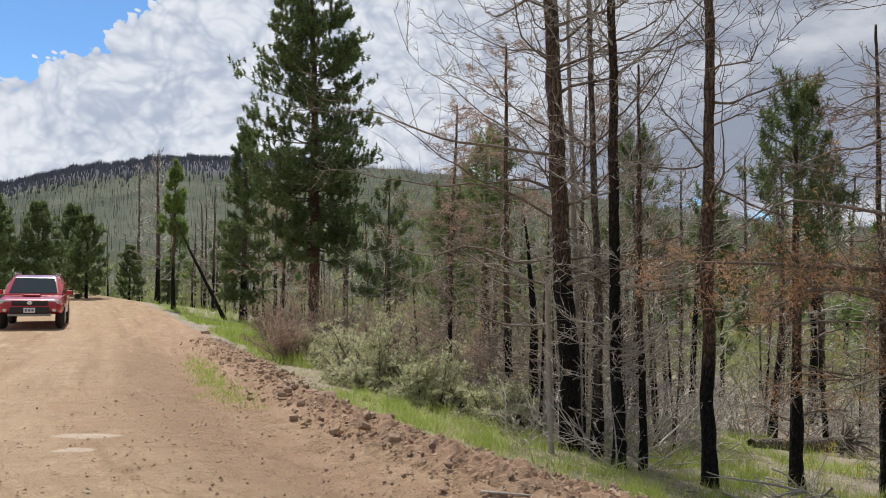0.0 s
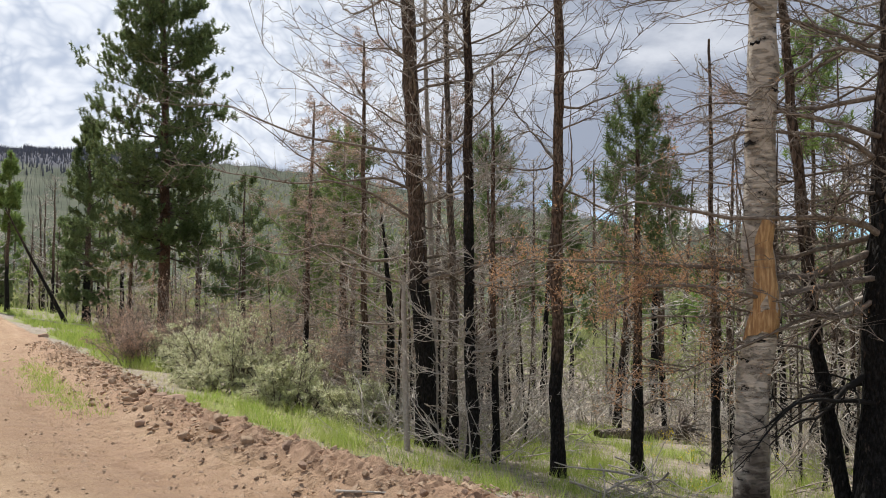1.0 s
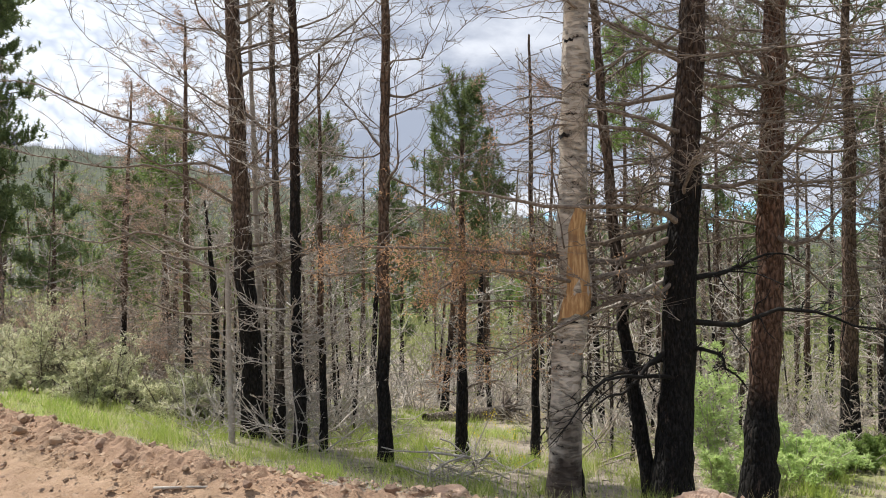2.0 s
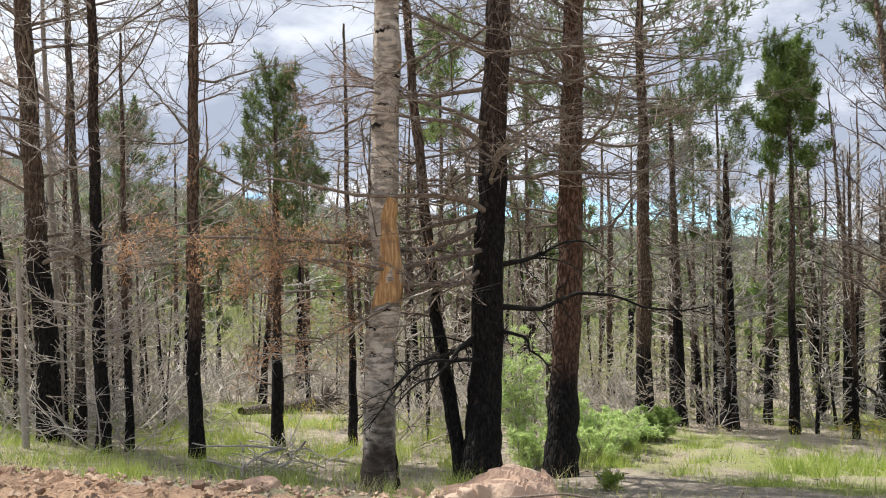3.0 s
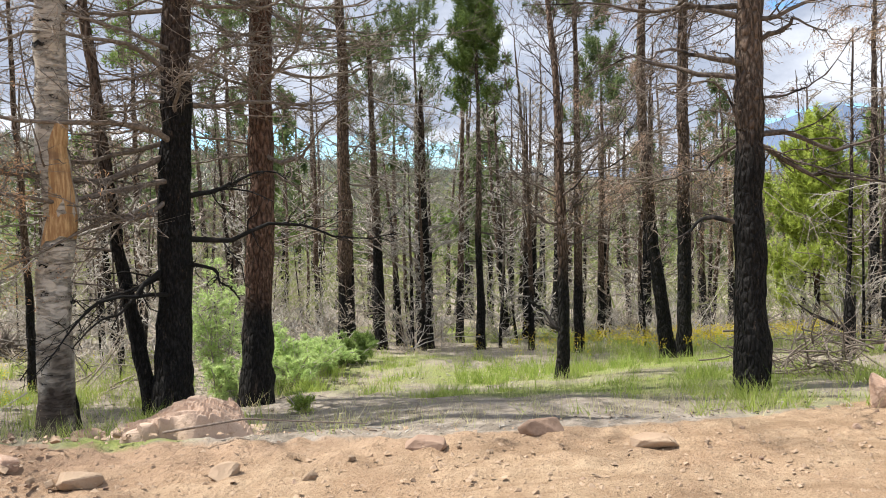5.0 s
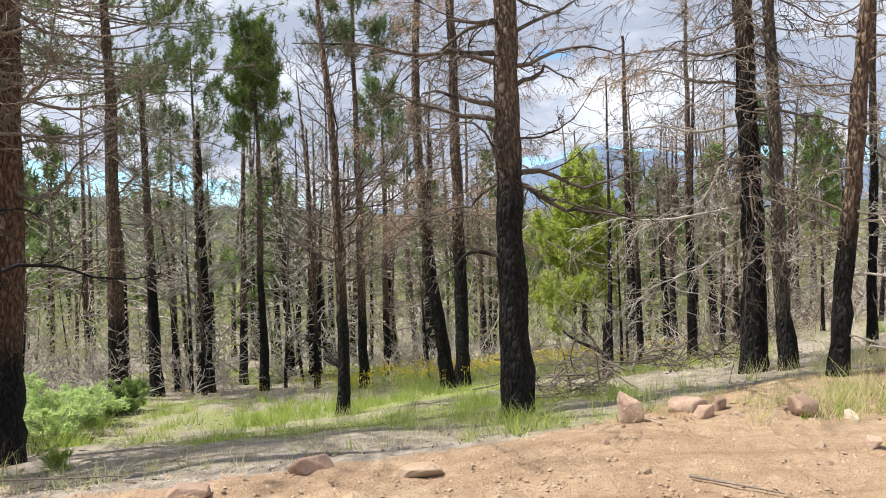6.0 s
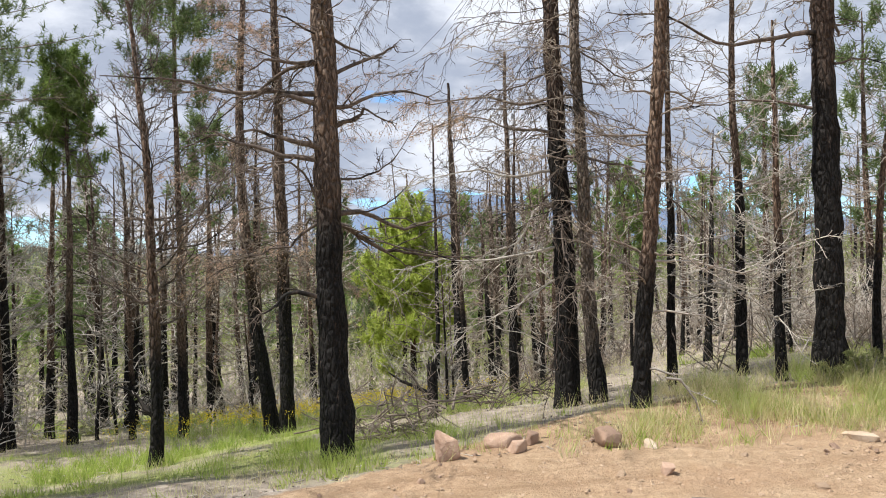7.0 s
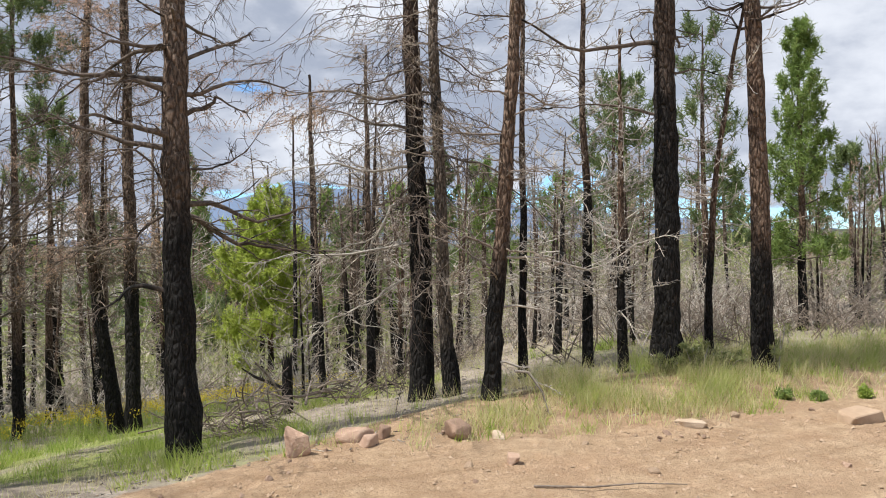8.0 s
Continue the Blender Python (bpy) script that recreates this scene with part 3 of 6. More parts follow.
def rubble_bank():
    """The ridge of crumbled earth that a grader has pushed up along the road."""
    ny, nx = 820, 60
    yy = 2.6 + 19.5 * np.linspace(0, 1, ny) ** 1.35
    dd = np.linspace(-0.95, 0.75, nx)
    y, d = np.meshgrid(yy, dd, indexing="ij")
    x = np.interp(y, EDGE_Y, EDGE_X) + d / 0.85
    wav = 0.16 * lattice(y / 0.9, y * 0, 71)
    prof = np.exp(-((d + 0.05 + wav) / 0.34) ** 2)
    n1 = np.abs(lattice(x / 0.3, y / 0.3, 72)) * 2
    n2 = np.abs(lattice(x / 0.13, y / 0.13, 73)) * 2
    n3 = np.abs(lattice(x / 0.06, y / 0.06, 74)) * 2
    fade = (0.25 * sm(2.6, 4.6, y) + 0.75 * sm(4.8, 7.2, y)) * sm(22, 19, y)
    h = prof * (0.05 + 0.11 * n1 + 0.075 * n2 + 0.04 * n3) * (0.55 + 0.5 * lattice(y / 1.3, y * 0, 75))
    h += (0.03 * n2 + 0.025 * n3) * np.exp(-((d + 0.1) / 0.6) ** 2) - 0.018
    edge = np.minimum(sm(-0.95, -0.7, d), sm(0.75, 0.5, d)) * fade
    _, _, berm, ditch, _ = road_masks(x, y)
    z = ground(x, y) - ditch * 0.1 * sm(60, 20, np.hypot(x, y)) + berm * 0.03 + h * edge - 0.07 * (1 - edge)
    P = np.stack([x, y, z], -1).reshape(-1, 3)
    idx = np.arange(ny * nx).reshape(ny, nx)
    q = np.stack([idx[:-1, :-1], idx[:-1, 1:], idx[1:, 1:], idx[1:, :-1]], -1).reshape(-1, 4)
    me = Geo().add(P, q).mesh("rubble_bank", MAT["ground"], False)
    for key, val in (("road", np.ones(ny * nx)), ("berm", np.clip(prof * 1.1, 0, 1).reshape(-1)), ("track", np.zeros(ny * nx)), ("turf", np.zeros(ny * nx)),
                     ("far", np.zeros(ny * nx)), ("hazy", np.zeros(ny * nx)), ("burnt", np.zeros(ny * nx)), ("across", d.reshape(-1)), ("loose", np.full(ny * nx, 0.15)), ("dried", np.zeros(ny * nx))):
        layer = me.attributes.new(key, "FLOAT", "POINT")
        layer.data.foreach_set("value", val.astype(np.float32))
    tagged(new("rubble_bank", me), "low ridge of crumbled reddish earth along the road", "bank", kind="structure")


rubble_bank()


def zg(x, y):
    return float(ground(x, y))


# ---- trees ----
def stem_path(rng, height, top, bow=(0, 0), wob=0.016, step=0.13):
    n = max(6, int(height / step))
    u = np.linspace(0, 1, n)
    w = np.cumsum(rng.normal(size=(n, 2)), 0) * wob / math.sqrt(n) * height * 0.35
    w -= w[0] + (w[-1] - w[0]) * u[:, None]
    P = np.zeros((n, 3))
    P[:, 0] = top[0] * u + bow[0] * 4 * u * (1 - u) + w[:, 0]
    P[:, 1] = top[1] * u + bow[1] * 4 * u * (1 - u) + w[:, 1]
    P[:, 2] = u * height
    return u, P


def trunk_mesh(rng, P, u, r0, r1, mat, sides=12, lump=0.05, flare=0.35):
    R = r1 + (r0 - r1) * (1 - u) ** 0.85
    R = R * (1 + flare * np.exp(-P[:, 2] / 0.22)) * (1 + 0.035 * rng.normal(size=len(R)))
    Q = P.copy()
    Q[0, 2] -= 0.12
    return Geo().tubes(Q[None], R[None], sides, lump, rng).mesh("trunk", mat)


def branch_paths(rng, P0, d0, L, rise, K=7, wob=0.05, kink=0.0):
    """Paths from P0 along d0, of lengths L, that bend up (rise > 0) or droop."""
    N = len(L)
    s = np.linspace(0, 1, K)
    B = P0[:, None] + d0[:, None] * (s[None, :, None] * L[:, None, None])
    B[:, :, 2] += rise[:, None] * L[:, None] * s[None] ** 2
    w = np.cumsum(rng.normal(size=(N, K, 3)), 1) * wob
    if K > 4:                                   # soften the kinks
        for _ in range(2):
            w[:, 1:-1] = 0.25 * w[:, :-2] + 0.5 * w[:, 1:-1] + 0.25 * w[:, 2:]
        w = w * 1.25
    w = w - w[:, :1]
    B = B + w * L[:, None, None] * 0.35
    if kink:
        B[:, 1:] += rng.normal(size=(N, K - 1, 3)) * kink * np.minimum(L, 1.2)[:, None, None] * np.linspace(0.4, 1, K - 1)[None, :, None]
    return B


def sub_paths(rng, B, R, per, lo, hi, spread, rise, K=4, keep=0.25, wob=0.10, rmin=0.0016, kink=0.0):
    """Side twigs along the branches B."""
    N, KB, _ = B.shape
    f = rng.uniform(keep, 1.0, (N, per))
    i = np.minimum((f * (KB - 1)).astype(int), KB - 2)
    a = (f * (KB - 1) - i)[..., None]
    n = np.arange(N)[:, None]
    P0 = B[n, i] * (1 - a) + B[n, i + 1] * a
    T = unit(B[n, i + 1] - B[n, i])
    side = unit(np.cross(T, rng.normal(size=T.shape) * 0.45 + np.array([0, 0, 1.0])))
    side *= np.where(rng.random((N, per)) < 0.5, -1, 1)[..., None]
    d = unit(T * rng.uniform(0.5, 1.1, (N, per, 1)) + side * spread + rng.normal(size=T.shape) * 0.22)
    length = np.linalg.norm(B[:, -1] - B[:, 0], axis=1)[:, None]
    L = length * rng.uniform(lo, hi, (N, per)) * (1.15 - 0.6 * f)
    r = R[n, i] * rng.uniform(0.3, 0.5, (N, per))
    flat = lambda q: q.reshape(N * per, *q.shape[2:])
    C = branch_paths(rng, flat(P0), flat(d), flat(L), np.full(N * per, rise) + rng.normal(size=N * per) * 0.12, K, wob, kink)
    rr = np.maximum(flat(r), rmin)[:, None] * np.linspace(1, 0.4, K)[None]
    return C, np.maximum(rr, rmin * 0.7)


def tuft(rng, g, C, D, n, length, width, fan=0.9, jitter=0.012):
    """Needle brushes at the points C that point along D."""
    N = len(C)
    d = unit(D[:, None] * rng.uniform(0.25, 1.1, (N, n, 1)) + rng.normal(size=(N, n, 3)) * fan)
    L = length * rng.uniform(0.6, 1.1, (N, n, 1))
    back = rng.uniform(0, 0.5, (N, n, 1)) * length
    base = C[:, None] - D[:, None] * back + rng.normal(size=(N, n, 3)) * jitter
    side = unit(np.cross(d, rng.normal(size=d.shape)))
    g.blades(base.reshape(-1, 3), (base + d * L).reshape(-1, 3), width * rng.uniform(0.7, 1.3, N * n), side.reshape(-1, 3))


def pompom(rng, g, C, D, n, length, width):
    """Round brushes of needles that stand off all round a twig's end."""
    N = len(C)
    d = unit(D[:, None] * 0.55 + unit(rng.normal(size=(N, n, 3))) * 0.95)
    along = rng.uniform(-0.9, 0.25, (N, n, 1)) * length
    base = C[:, None] + D[:, None] * along
    L = length * rng.uniform(0.55, 1.0, (N, n, 1)) * rng.uniform(0.75, 1.2, (N, 1, 1))
    side = unit(np.cross(d, rng.normal(size=d.shape)))
    g.blades(base.reshape(-1, 3), (base + d * L).reshape(-1, 3), width * rng.uniform(0.7, 1.3, N * n), side.reshape(-1, 3))


def dead_tree(place, seed, height, dia, top=(0, 0), bow=(0, 0), bark="char", limb="limb_brown", n=34, start=0.22, stop=0.99,
              reach=1.5, pitch=(5, 35), rise=0.25, twigs=10, fine=4, split=True, tip=0.25, label="", name="dead_pine",
              needles=None, leaf_n=0, group="burnt trees", low_reach=1.0, thick=0.3, up_reach=0.35, rmin=0.0033, extra=(), droop=0.0, leaf_size=(0.06, 0.008)):
    """A burnt conifer: trunk and bare limbs with fine twigs. extra: limbs of their own, as rows of
    height, bearing, length, slope, rise, radius, limb material, needle material."""
    rng = np.random.default_rng(seed)
    ob = empty(name, place, label or "burnt dead pine with black trunk and bare twigs", "tree", group)
    u, P = stem_path(rng, height, top, bow)
    r0 = dia / 2
    under(ob, "trunk", trunk_mesh(rng, P, u, r0, r0 * tip, MAT[bark], 12 if split else 7, 0.06))
    leafy = min(stop, max(start + 0.1, (3.7 + 0.34 * math.hypot(place[0], place[1])) / height))   # denser limbs below the crown
    f = np.sort(np.where(rng.random(n) < (0.84 if leafy < stop - 0.1 else 1.0), rng.uniform(start, leafy, n), rng.uniform(leafy, stop, n)))
    az = rng.uniform(0, 2 * np.pi, n) + np.arange(n) * 2.4
    q = (f - start) / (stop - start + 1e-6)
    el = np.radians(pitch[0] + (pitch[1] - pitch[0]) * q + rng.normal(size=n) * 9)
    prof = np.where(q < 0.35, low_reach + (1 - low_reach) * q / 0.35, 1 - (1 - up_reach) * (np.maximum(q - 0.35, 0) / 0.65) ** 1.3)
    L = reach * prof * rng.uniform(0.55, 1.15, n)
    rb = np.clip(r0 * (1 - f * 0.72) * thick * rng.uniform(0.4, 1.1, n), max(0.005, rmin), 0.045)
    up = rise * rng.uniform(0.3, 1.6, n)
    mats, leafs = [limb] * n, [needles if needles and rng.random() < 0.75 else None for _ in range(n)]
    if extra:
        ex = [e[:6] for e in extra]
        h, b, l, e, ri, ra = (np.array(c, float) for c in zip(*ex))
        f, az, el, L = np.r_[f, h / height], np.r_[az, np.radians(b)], np.r_[el, np.radians(e)], np.r_[L, l]
        up, rb = np.r_[up, ri], np.r_[rb, ra]
        mats, leafs = mats + [e[6] for e in extra], leafs + [e[7] for e in extra]
    m = len(f)
    base = np.stack([np.interp(f, u, P[:, k]) for k in range(3)], -1)
    d0 = np.stack([np.cos(az) * np.cos(el), np.sin(az) * np.cos(el), np.sin(el)], -1)
    K = 13 if split else 6
    B = branch_paths(rng, base, d0, L, up, K, 0.1 if split else 0.25, 0.012 if split else 0.02)
    RB = np.maximum(rb[:, None] * np.linspace(1, 0.32, K)[None] ** 1.6, rmin)
    g, leaf = Geo(), {}
    for j in range(m):
        crown = split and f[j] > leafy + 0.02         # plainer twigs in the topmost crown
        if split:
            g = Geo()
        g.tubes(B[j:j + 1], RB[j:j + 1], 5 if split else 3)
        tw = int(twigs * (0.5 if crown else 1.7) * (1.6 if j >= n and leafs[j] else 1.0) * (0.5 + 0.6 * L[j] / reach)) + 2 if split else twigs
        C, RC = sub_paths(rng, B[j:j + 1], RB[j:j + 1], tw, 0.08, 0.34, 0.85, rise * 0.6 - droop, 5 if split else 3, 0.1, 0.34, rmin=rmin * 1.15, kink=0.05 if split else 0.0)
        if split:
            g.tubes(C, RC, 3)
        else:
            g.spikes(C[:, 0], C[:, -1], RC[:, 0])
        E2 = C
        if fine:
            E2, RE = sub_paths(rng, C, RC, min(fine, 2) if crown else fine, 0.2, 0.6, 1.0, rise * 0.4 - droop, 2, 0.1, rmin=rmin)
            g.spikes(E2[:, 0], E2[:, -1], RE[:, 0])
        if leafs[j]:
            lg = leaf.setdefault(leafs[j], Geo())
            mid = E2[:, 0] * 0.5 + E2[:, -1] * 0.5
            ends = np.concatenate([E2[:, -1], C[:, -1], mid])
            prev = np.concatenate([E2[:, 0], C[:, -2], E2[:, 0]])
            own = j >= n
            far_out = (np.linalg.norm(ends - base[j], axis=1) > (0.6 if own else 0.55) * L[j]) & (rng.random(len(ends)) < (0.6 if own else 1.0))
            tuft(rng, lg, ends[far_out], unit(ends - prev)[far_out], 11 if own else (leaf_n or 5), *((0.036, 0.0075) if own else leaf_size), 0.9, 0.03 if own else 0.018)
        if split:
            under(ob, "branch", g.mesh("branch", MAT[mats[j]]))
    if not split:
        tagged(under(ob, "branchwork", g.mesh("branchwork", MAT[limb])), kind="stuff")
    for key, lg in leaf.items():
        tagged(under(ob, "dry_foliage", lg.mesh("dry_foliage", MAT[key], False), "dry dead needle tufts"), kind="stuff")
    return ob


def pine(place, seed, height, dia, crown_from=0.25, reach=1.6, n=46, bark="red_bark", leaf="needle", top=(0, 0), tufts=10,
         needle_n=13, length=0.19, width=0.018, label="", pitch=(-8, 40), group="green pines", shape=0.9, gaps=0.0, name="pine",
             limb="limb_dark", rise=0.25, bare=0):
    """A living pine: trunk, limbs and brushes of long needles towards their ends."""
    rng = np.random.default_rng(seed)
    ob = empty(name, place, label or "green ponderosa pine with dark shaggy needle clumps", "tree", group)
    u, P = stem_path(rng, height, top, (0, 0), 0.02, 0.3)
    under(ob, "trunk", trunk_mesh(rng, P, u, dia / 2, dia * 0.06, MAT[bark], 10))
    f = np.sort(rng.uniform(crown_from, 0.985, n))
    base = np.stack([np.interp(f, u, P[:, k]) for k in range(3)], -1)
    az = np.arange(n) * 2.4 + rng.normal(size=n) * 0.5
    q = (f - crown_from) / (1 - crown_from)
    el = np.radians(pitch[0] + (pitch[1] - pitch[0]) * q + rng.normal(size=n) * 8)
    d0 = np.stack([np.cos(az) * np.cos(el), np.sin(az) * np.cos(el), np.sin(el)], -1)
    prof = np.clip((1 - q) ** shape * np.minimum(1, 0.62 + 1.6 * q), 0.1, 1)
    L = reach * prof * rng.uniform(0.6, 1.15, n) + 0.12
    B = branch_paths(rng, base, d0, L, rise * rng.uniform(0.2, 1.5, n), 6)
    RB = np.clip(dia * 0.10 * (1 - f * 0.7), 0.007, 0.05)[:, None] * np.linspace(1, 0.3, 6)[None]
    C, RC = sub_paths(rng, B, RB, tufts, 0.16, 0.4, 0.8, 0.35, 4, 0.26)
    g = Geo().tubes(B, RB, 4).spikes(C[:, 0], C[:, -1], RC[:, 0])
    if bare:                                   # dead limbs below the crown
        fb = rng.uniform(0.16, crown_from + 0.1, bare)
        zb = np.stack([np.interp(fb, u, P[:, k]) for k in range(3)], -1)
        ab, eb = rng.uniform(0, 2 * np.pi, bare), np.radians(rng.normal(size=bare) * 16)
        db = np.stack([np.cos(ab) * np.cos(eb), np.sin(ab) * np.cos(eb), np.sin(eb)], -1)
        Bb = branch_paths(rng, zb, db, rng.uniform(0.35, 1.0, bare) * max(reach, 0.8) * 0.9, rng.normal(size=bare) * 0.2, 6, 0.25, 0.02)
        Rb = np.linspace(0.013, 0.006, 6)[None] * np.ones((bare, 1))
        Cb, Qb = sub_paths(rng, Bb, Rb, 7, 0.12, 0.4, 0.85, 0.0, 3, 0.15, 0.3, rmin=0.006)
        Eb, Sb = sub_paths(rng, Cb, Qb, 2, 0.3, 0.7, 0.9, 0.0, 2, 0.1, rmin=0.005)
        g.tubes(Bb, Rb, 4).tubes(Cb, Qb, 3).spikes(Eb[:, 0], Eb[:, -1], Sb[:, 0])
    tagged(under(ob, "limbwork", g.mesh("limbwork", MAT[limb])), kind="stuff")
    keep = rng.random(len(C)) > gaps
    ends = np.concatenate([C[keep, -1], C[keep, 1] * 0.4 + C[keep, 2] * 0.6, B[:, -1], B[:, -2]])
    dirs = unit(np.concatenate([C[keep, -1] - C[keep, -2], C[keep, 2] - C[keep, 1], B[:, -1] - B[:, -2], B[:, -2] - B[:, -3]]) + np.array([0, 0, 0.35]))
    leaves = Geo()
    pompom(rng, leaves, ends, dirs, needle_n, length, width)
    tagged(under(ob, "crown", leaves.mesh("crown", MAT[leaf], False)), kind="stuff")
    return ob


def at(x, y, dz=0.0):
    return (x, y, zg(x, y) + dz)


def lean(h, dx, dy, dz):
    return (dx / dz * h, dy / dz * h)


# burnt trees beside the road
dead_tree(at(1.48, 10.0), 11, 9.6, 0.24, lean(9.6, -0.31, -0.19, 5.13), bark="char", limb="limb_brown", n=74, start=0.14, reach=2.5,
          pitch=(2, 42), rise=0.3, twigs=10, label="tall burnt pine with long bare upswept limbs", thick=0.26)
dead_tree(at(1.82, 9.04), 12, 8.6, 0.13, lean(8.6, -0.11, -0.04, 4.59), bark="char_high", limb="limb_gray", n=57, start=0.12, reach=1.3,
          pitch=(5, 45), rise=0.35, twigs=8, label="slender burnt pine with black lower trunk")
dead_tree(at(1.70, 9.5), 13, 7.8, 0.095, lean(7.8, -0.13, -0.03, 4.71), bark="gray_bark", limb="limb_gray", n=41, start=0.1, reach=0.9,
          twigs=7, label="thin grey dead conifer with peeling bark")
dead_tree(at(1.62, 10.2), 14, 6.4, 0.09, lean(6.4, -0.16, -0.02, 4.48), bark="pale_wood", limb="limb_gray", n=28, start=0.25, reach=0.8,
          twigs=6, label="barkless pale dead stem")
dead_tree(at(1.17, 9.35), 15, 1.9, 0.062, (-0.06, 0.02), bark="pale_wood", limb="limb_gray", n=5, start=0.4, reach=0.3, twigs=2, fine=0,
          tip=0.7, label="short broken pale snag", name="snag")
dead_tree(at(2.07, 9.05), 16, 4.2, 0.085, lean(4.2, -0.05, -0.03, 2.73), bark="char_low", limb="limb_gray", n=39, start=0.06, reach=0.75,
          pitch=(-5, 30), twigs=8, label="small dead fir with dense grey twigs")
dead_tree(at(2.59, 8.53), 17, 8.2, 0.14, lean(8.2, -0.01, -0.1, 4.6), bark="char_low", limb="limb_brown", n=44, start=0.30, reach=1.35,
          pitch=(8, 48), rise=0.4, twigs=8, label="slender burnt pine with upswept bare limbs")
dead_tree(at(4.70, 9.33), 19, 5.0, 0.10, lean(5.0, -0.05, -0.03, 2.44), bark="char_low", limb="limb_gray", n=33, start=0.12, reach=0.8, twigs=7)
dead_tree(at(4.34, 6.47), 20, 6.2, 0.13, (-0.55, 0.1), (0.0, 0.22), bark="char", limb="limb_dark", n=31, start=0.15, reach=0.9, twigs=6,
          label="leaning burnt pine with crooked black trunk")
dead_tree(at(4.46, 6.34), 21, 9.2, 0.31, lean(9.2, 0.09, -0.14, 4.28), (0.06, 0), bark="char_high", limb="limb_brown", n=84, start=0.25,
          reach=2.3, pitch=(-8, 22), rise=0.12, twigs=12, fine=5, label="large black charred fir with many drooping brown limbs", thick=0.17, leaf_n=7,
          extra=[(2.3, 170, 2.5, -6, -0.1, 0.033, "limb_brown", "needle_rust"), (2.05, 165, 2.4, -8, -0.08, 0.03, "limb_brown", "needle_rust"), (1.75, 172, 2.0, -4, -0.06, 0.02, "limb_brown", "needle_rust"), (2.4, 160, 2.2, 0, -0.08, 0.026, "limb_brown", "needle_rust"),
                 (1.95, 150, 2.1, -12, -0.05, 0.024, "limb_gray", None), (1.42, 165, 1.0, -18, -0.3, 0.03, "limb_black", None),
                 (1.15, 160, 1.4, 5, -0.55, 0.03, "limb_black", None), (1.05, 190, 1.2, 5, -0.5, 0.022, "limb_black", None),
                 (2.35, 160, 2.1, 4, -0.1, 0.03, "limb_brown", None), (2.9, 176, 1.9, -1, -0.12, 0.026, "limb_brown", None), (1.95, 170, 2.2, -6, -0.08, 0.024, "limb_brown", "needle_rust"),
                 (3.15, 170, 1.6, 4, -0.06, 0.024, "limb_brown", None), (3.5, 165, 1.65, 5, -0.05, 0.024, "limb_brown", "needle_pink"),
                 (3.85, 175, 2.0, 8, 0, 0.022, "limb_brown", None), (1.88, -40, 1.0, -2, -0.15, 0.03, "limb_black", None),
                 (1.55, -35, 1.7, -6, -0.12, 0.03, "limb_black", None), (1.3, -50, 0.8, 2, -0.4, 0.024, "limb_black", None),
                 (2.75, -45, 1.5, 3, 0, 0.03, "limb_brown", None),
                 (3.2, -30, 1.6, 4, 0, 0.024, "limb_brown", None), (3.6, -60, 1.5, 6, 0, 0.024, "limb_brown", None)])
dead_tree(at(5.39, 6.37), 22, 9.0, 0.28, lean(9.0, 0.07, -0.13, 4.5), bark="red_bark", limb="limb_brown", n=70, start=0.26, reach=1.9,
          pitch=(-5, 25), rise=0.15, twigs=11, label="burnt fir with reddish furrowed bark and black foot", thick=0.2)
dead_tree(at(8.33, 4.7), 23, 5.0, 0.14, lean(5.0, 0.12, 0.27, 4.28), (-0.12, -0.18), bark="char_low", limb="limb_dark", n=52, start=0.28,
          reach=1.15, pitch=(8, 50), rise=0.4, twigs=8, label="small crooked burnt pine with upswept twigs",
          extra=[(0.5, 121, 0.85, 62, -0.35, 0.032, "limb_black", None), (1.75, 135, 0.9, 2, 0.1, 0.016, "limb_dark", None), (1.5, -55, 0.7, 20, 0.2, 0.014, "limb_dark", None)])
dead_tree(at(11.35, 4.69), 24, 7.0, 0.2, lean(7.0, -0.08, 0.2, 5.26), (-0.05, 0.2), bark="char", thick=0.2, limb="limb_brown", n=46, start=0.27, reach=1.6, twigs=10, fine=5, pitch=(-10, 25), rise=-0.15, droop=0.35,
          needles="needle_tan", leaf_n=2)
dead_tree(at(11.04, 4.36), 25, 8.0, 0.2, lean(8.0, -0.02, 0.05, 5.78), bark="char", thick=0.2, limb="limb_brown", n=56, start=0.27, reach=1.7, twigs=11, fine=5, pitch=(-5, 30), rise=-0.1, droop=0.35,
          needles="needle_pink", leaf_n=2)
dead_tree(at(6.89, 2.15), 26, 8.8, 0.26, lean(8.8, 0.15, 0.1, 3.27), bark="char", limb="limb_dark", n=44, start=0.2, reach=1.5,
          pitch=(0, 30), rise=-0.1, twigs=9, label="stout charred pine with thick flaking black bark", thick=0.26,
          extra=[(1.35, 128, 0.8, 4, -0.3, 0.026, "limb_dark", None), (2.6, 125, 0.9, 12, -0.3, 0.032, "limb_dark", None),
                 (2.95, 135, 1.1, 35, -0.5, 0.03, "limb_dark", None), (2.75, -58, 0.9, 42, -0.55, 0.026, "limb_dark", None),
                 (2.95, -70, 1.0, 38, -0.5, 0.024, "limb_dark", None), (3.2, -50, 0.9, 45, -0.6, 0.022, "limb_dark", None),
                 (2.3, -60, 0.8, 10, 0.3, 0.014, "limb_dark", None), (3.3, 120, 1.0, 20, -0.3, 0.026, "limb_dark", None)])
dead_tree(at(16.42, 3.05), 27, 6.2, 0.19, lean(6.8, 0.28, 0.11, 5.23), bark="char_high", limb="limb_dark", n=31, start=0.5, reach=0.9, twigs=6,
          label="forked black snag with thin bare tips")
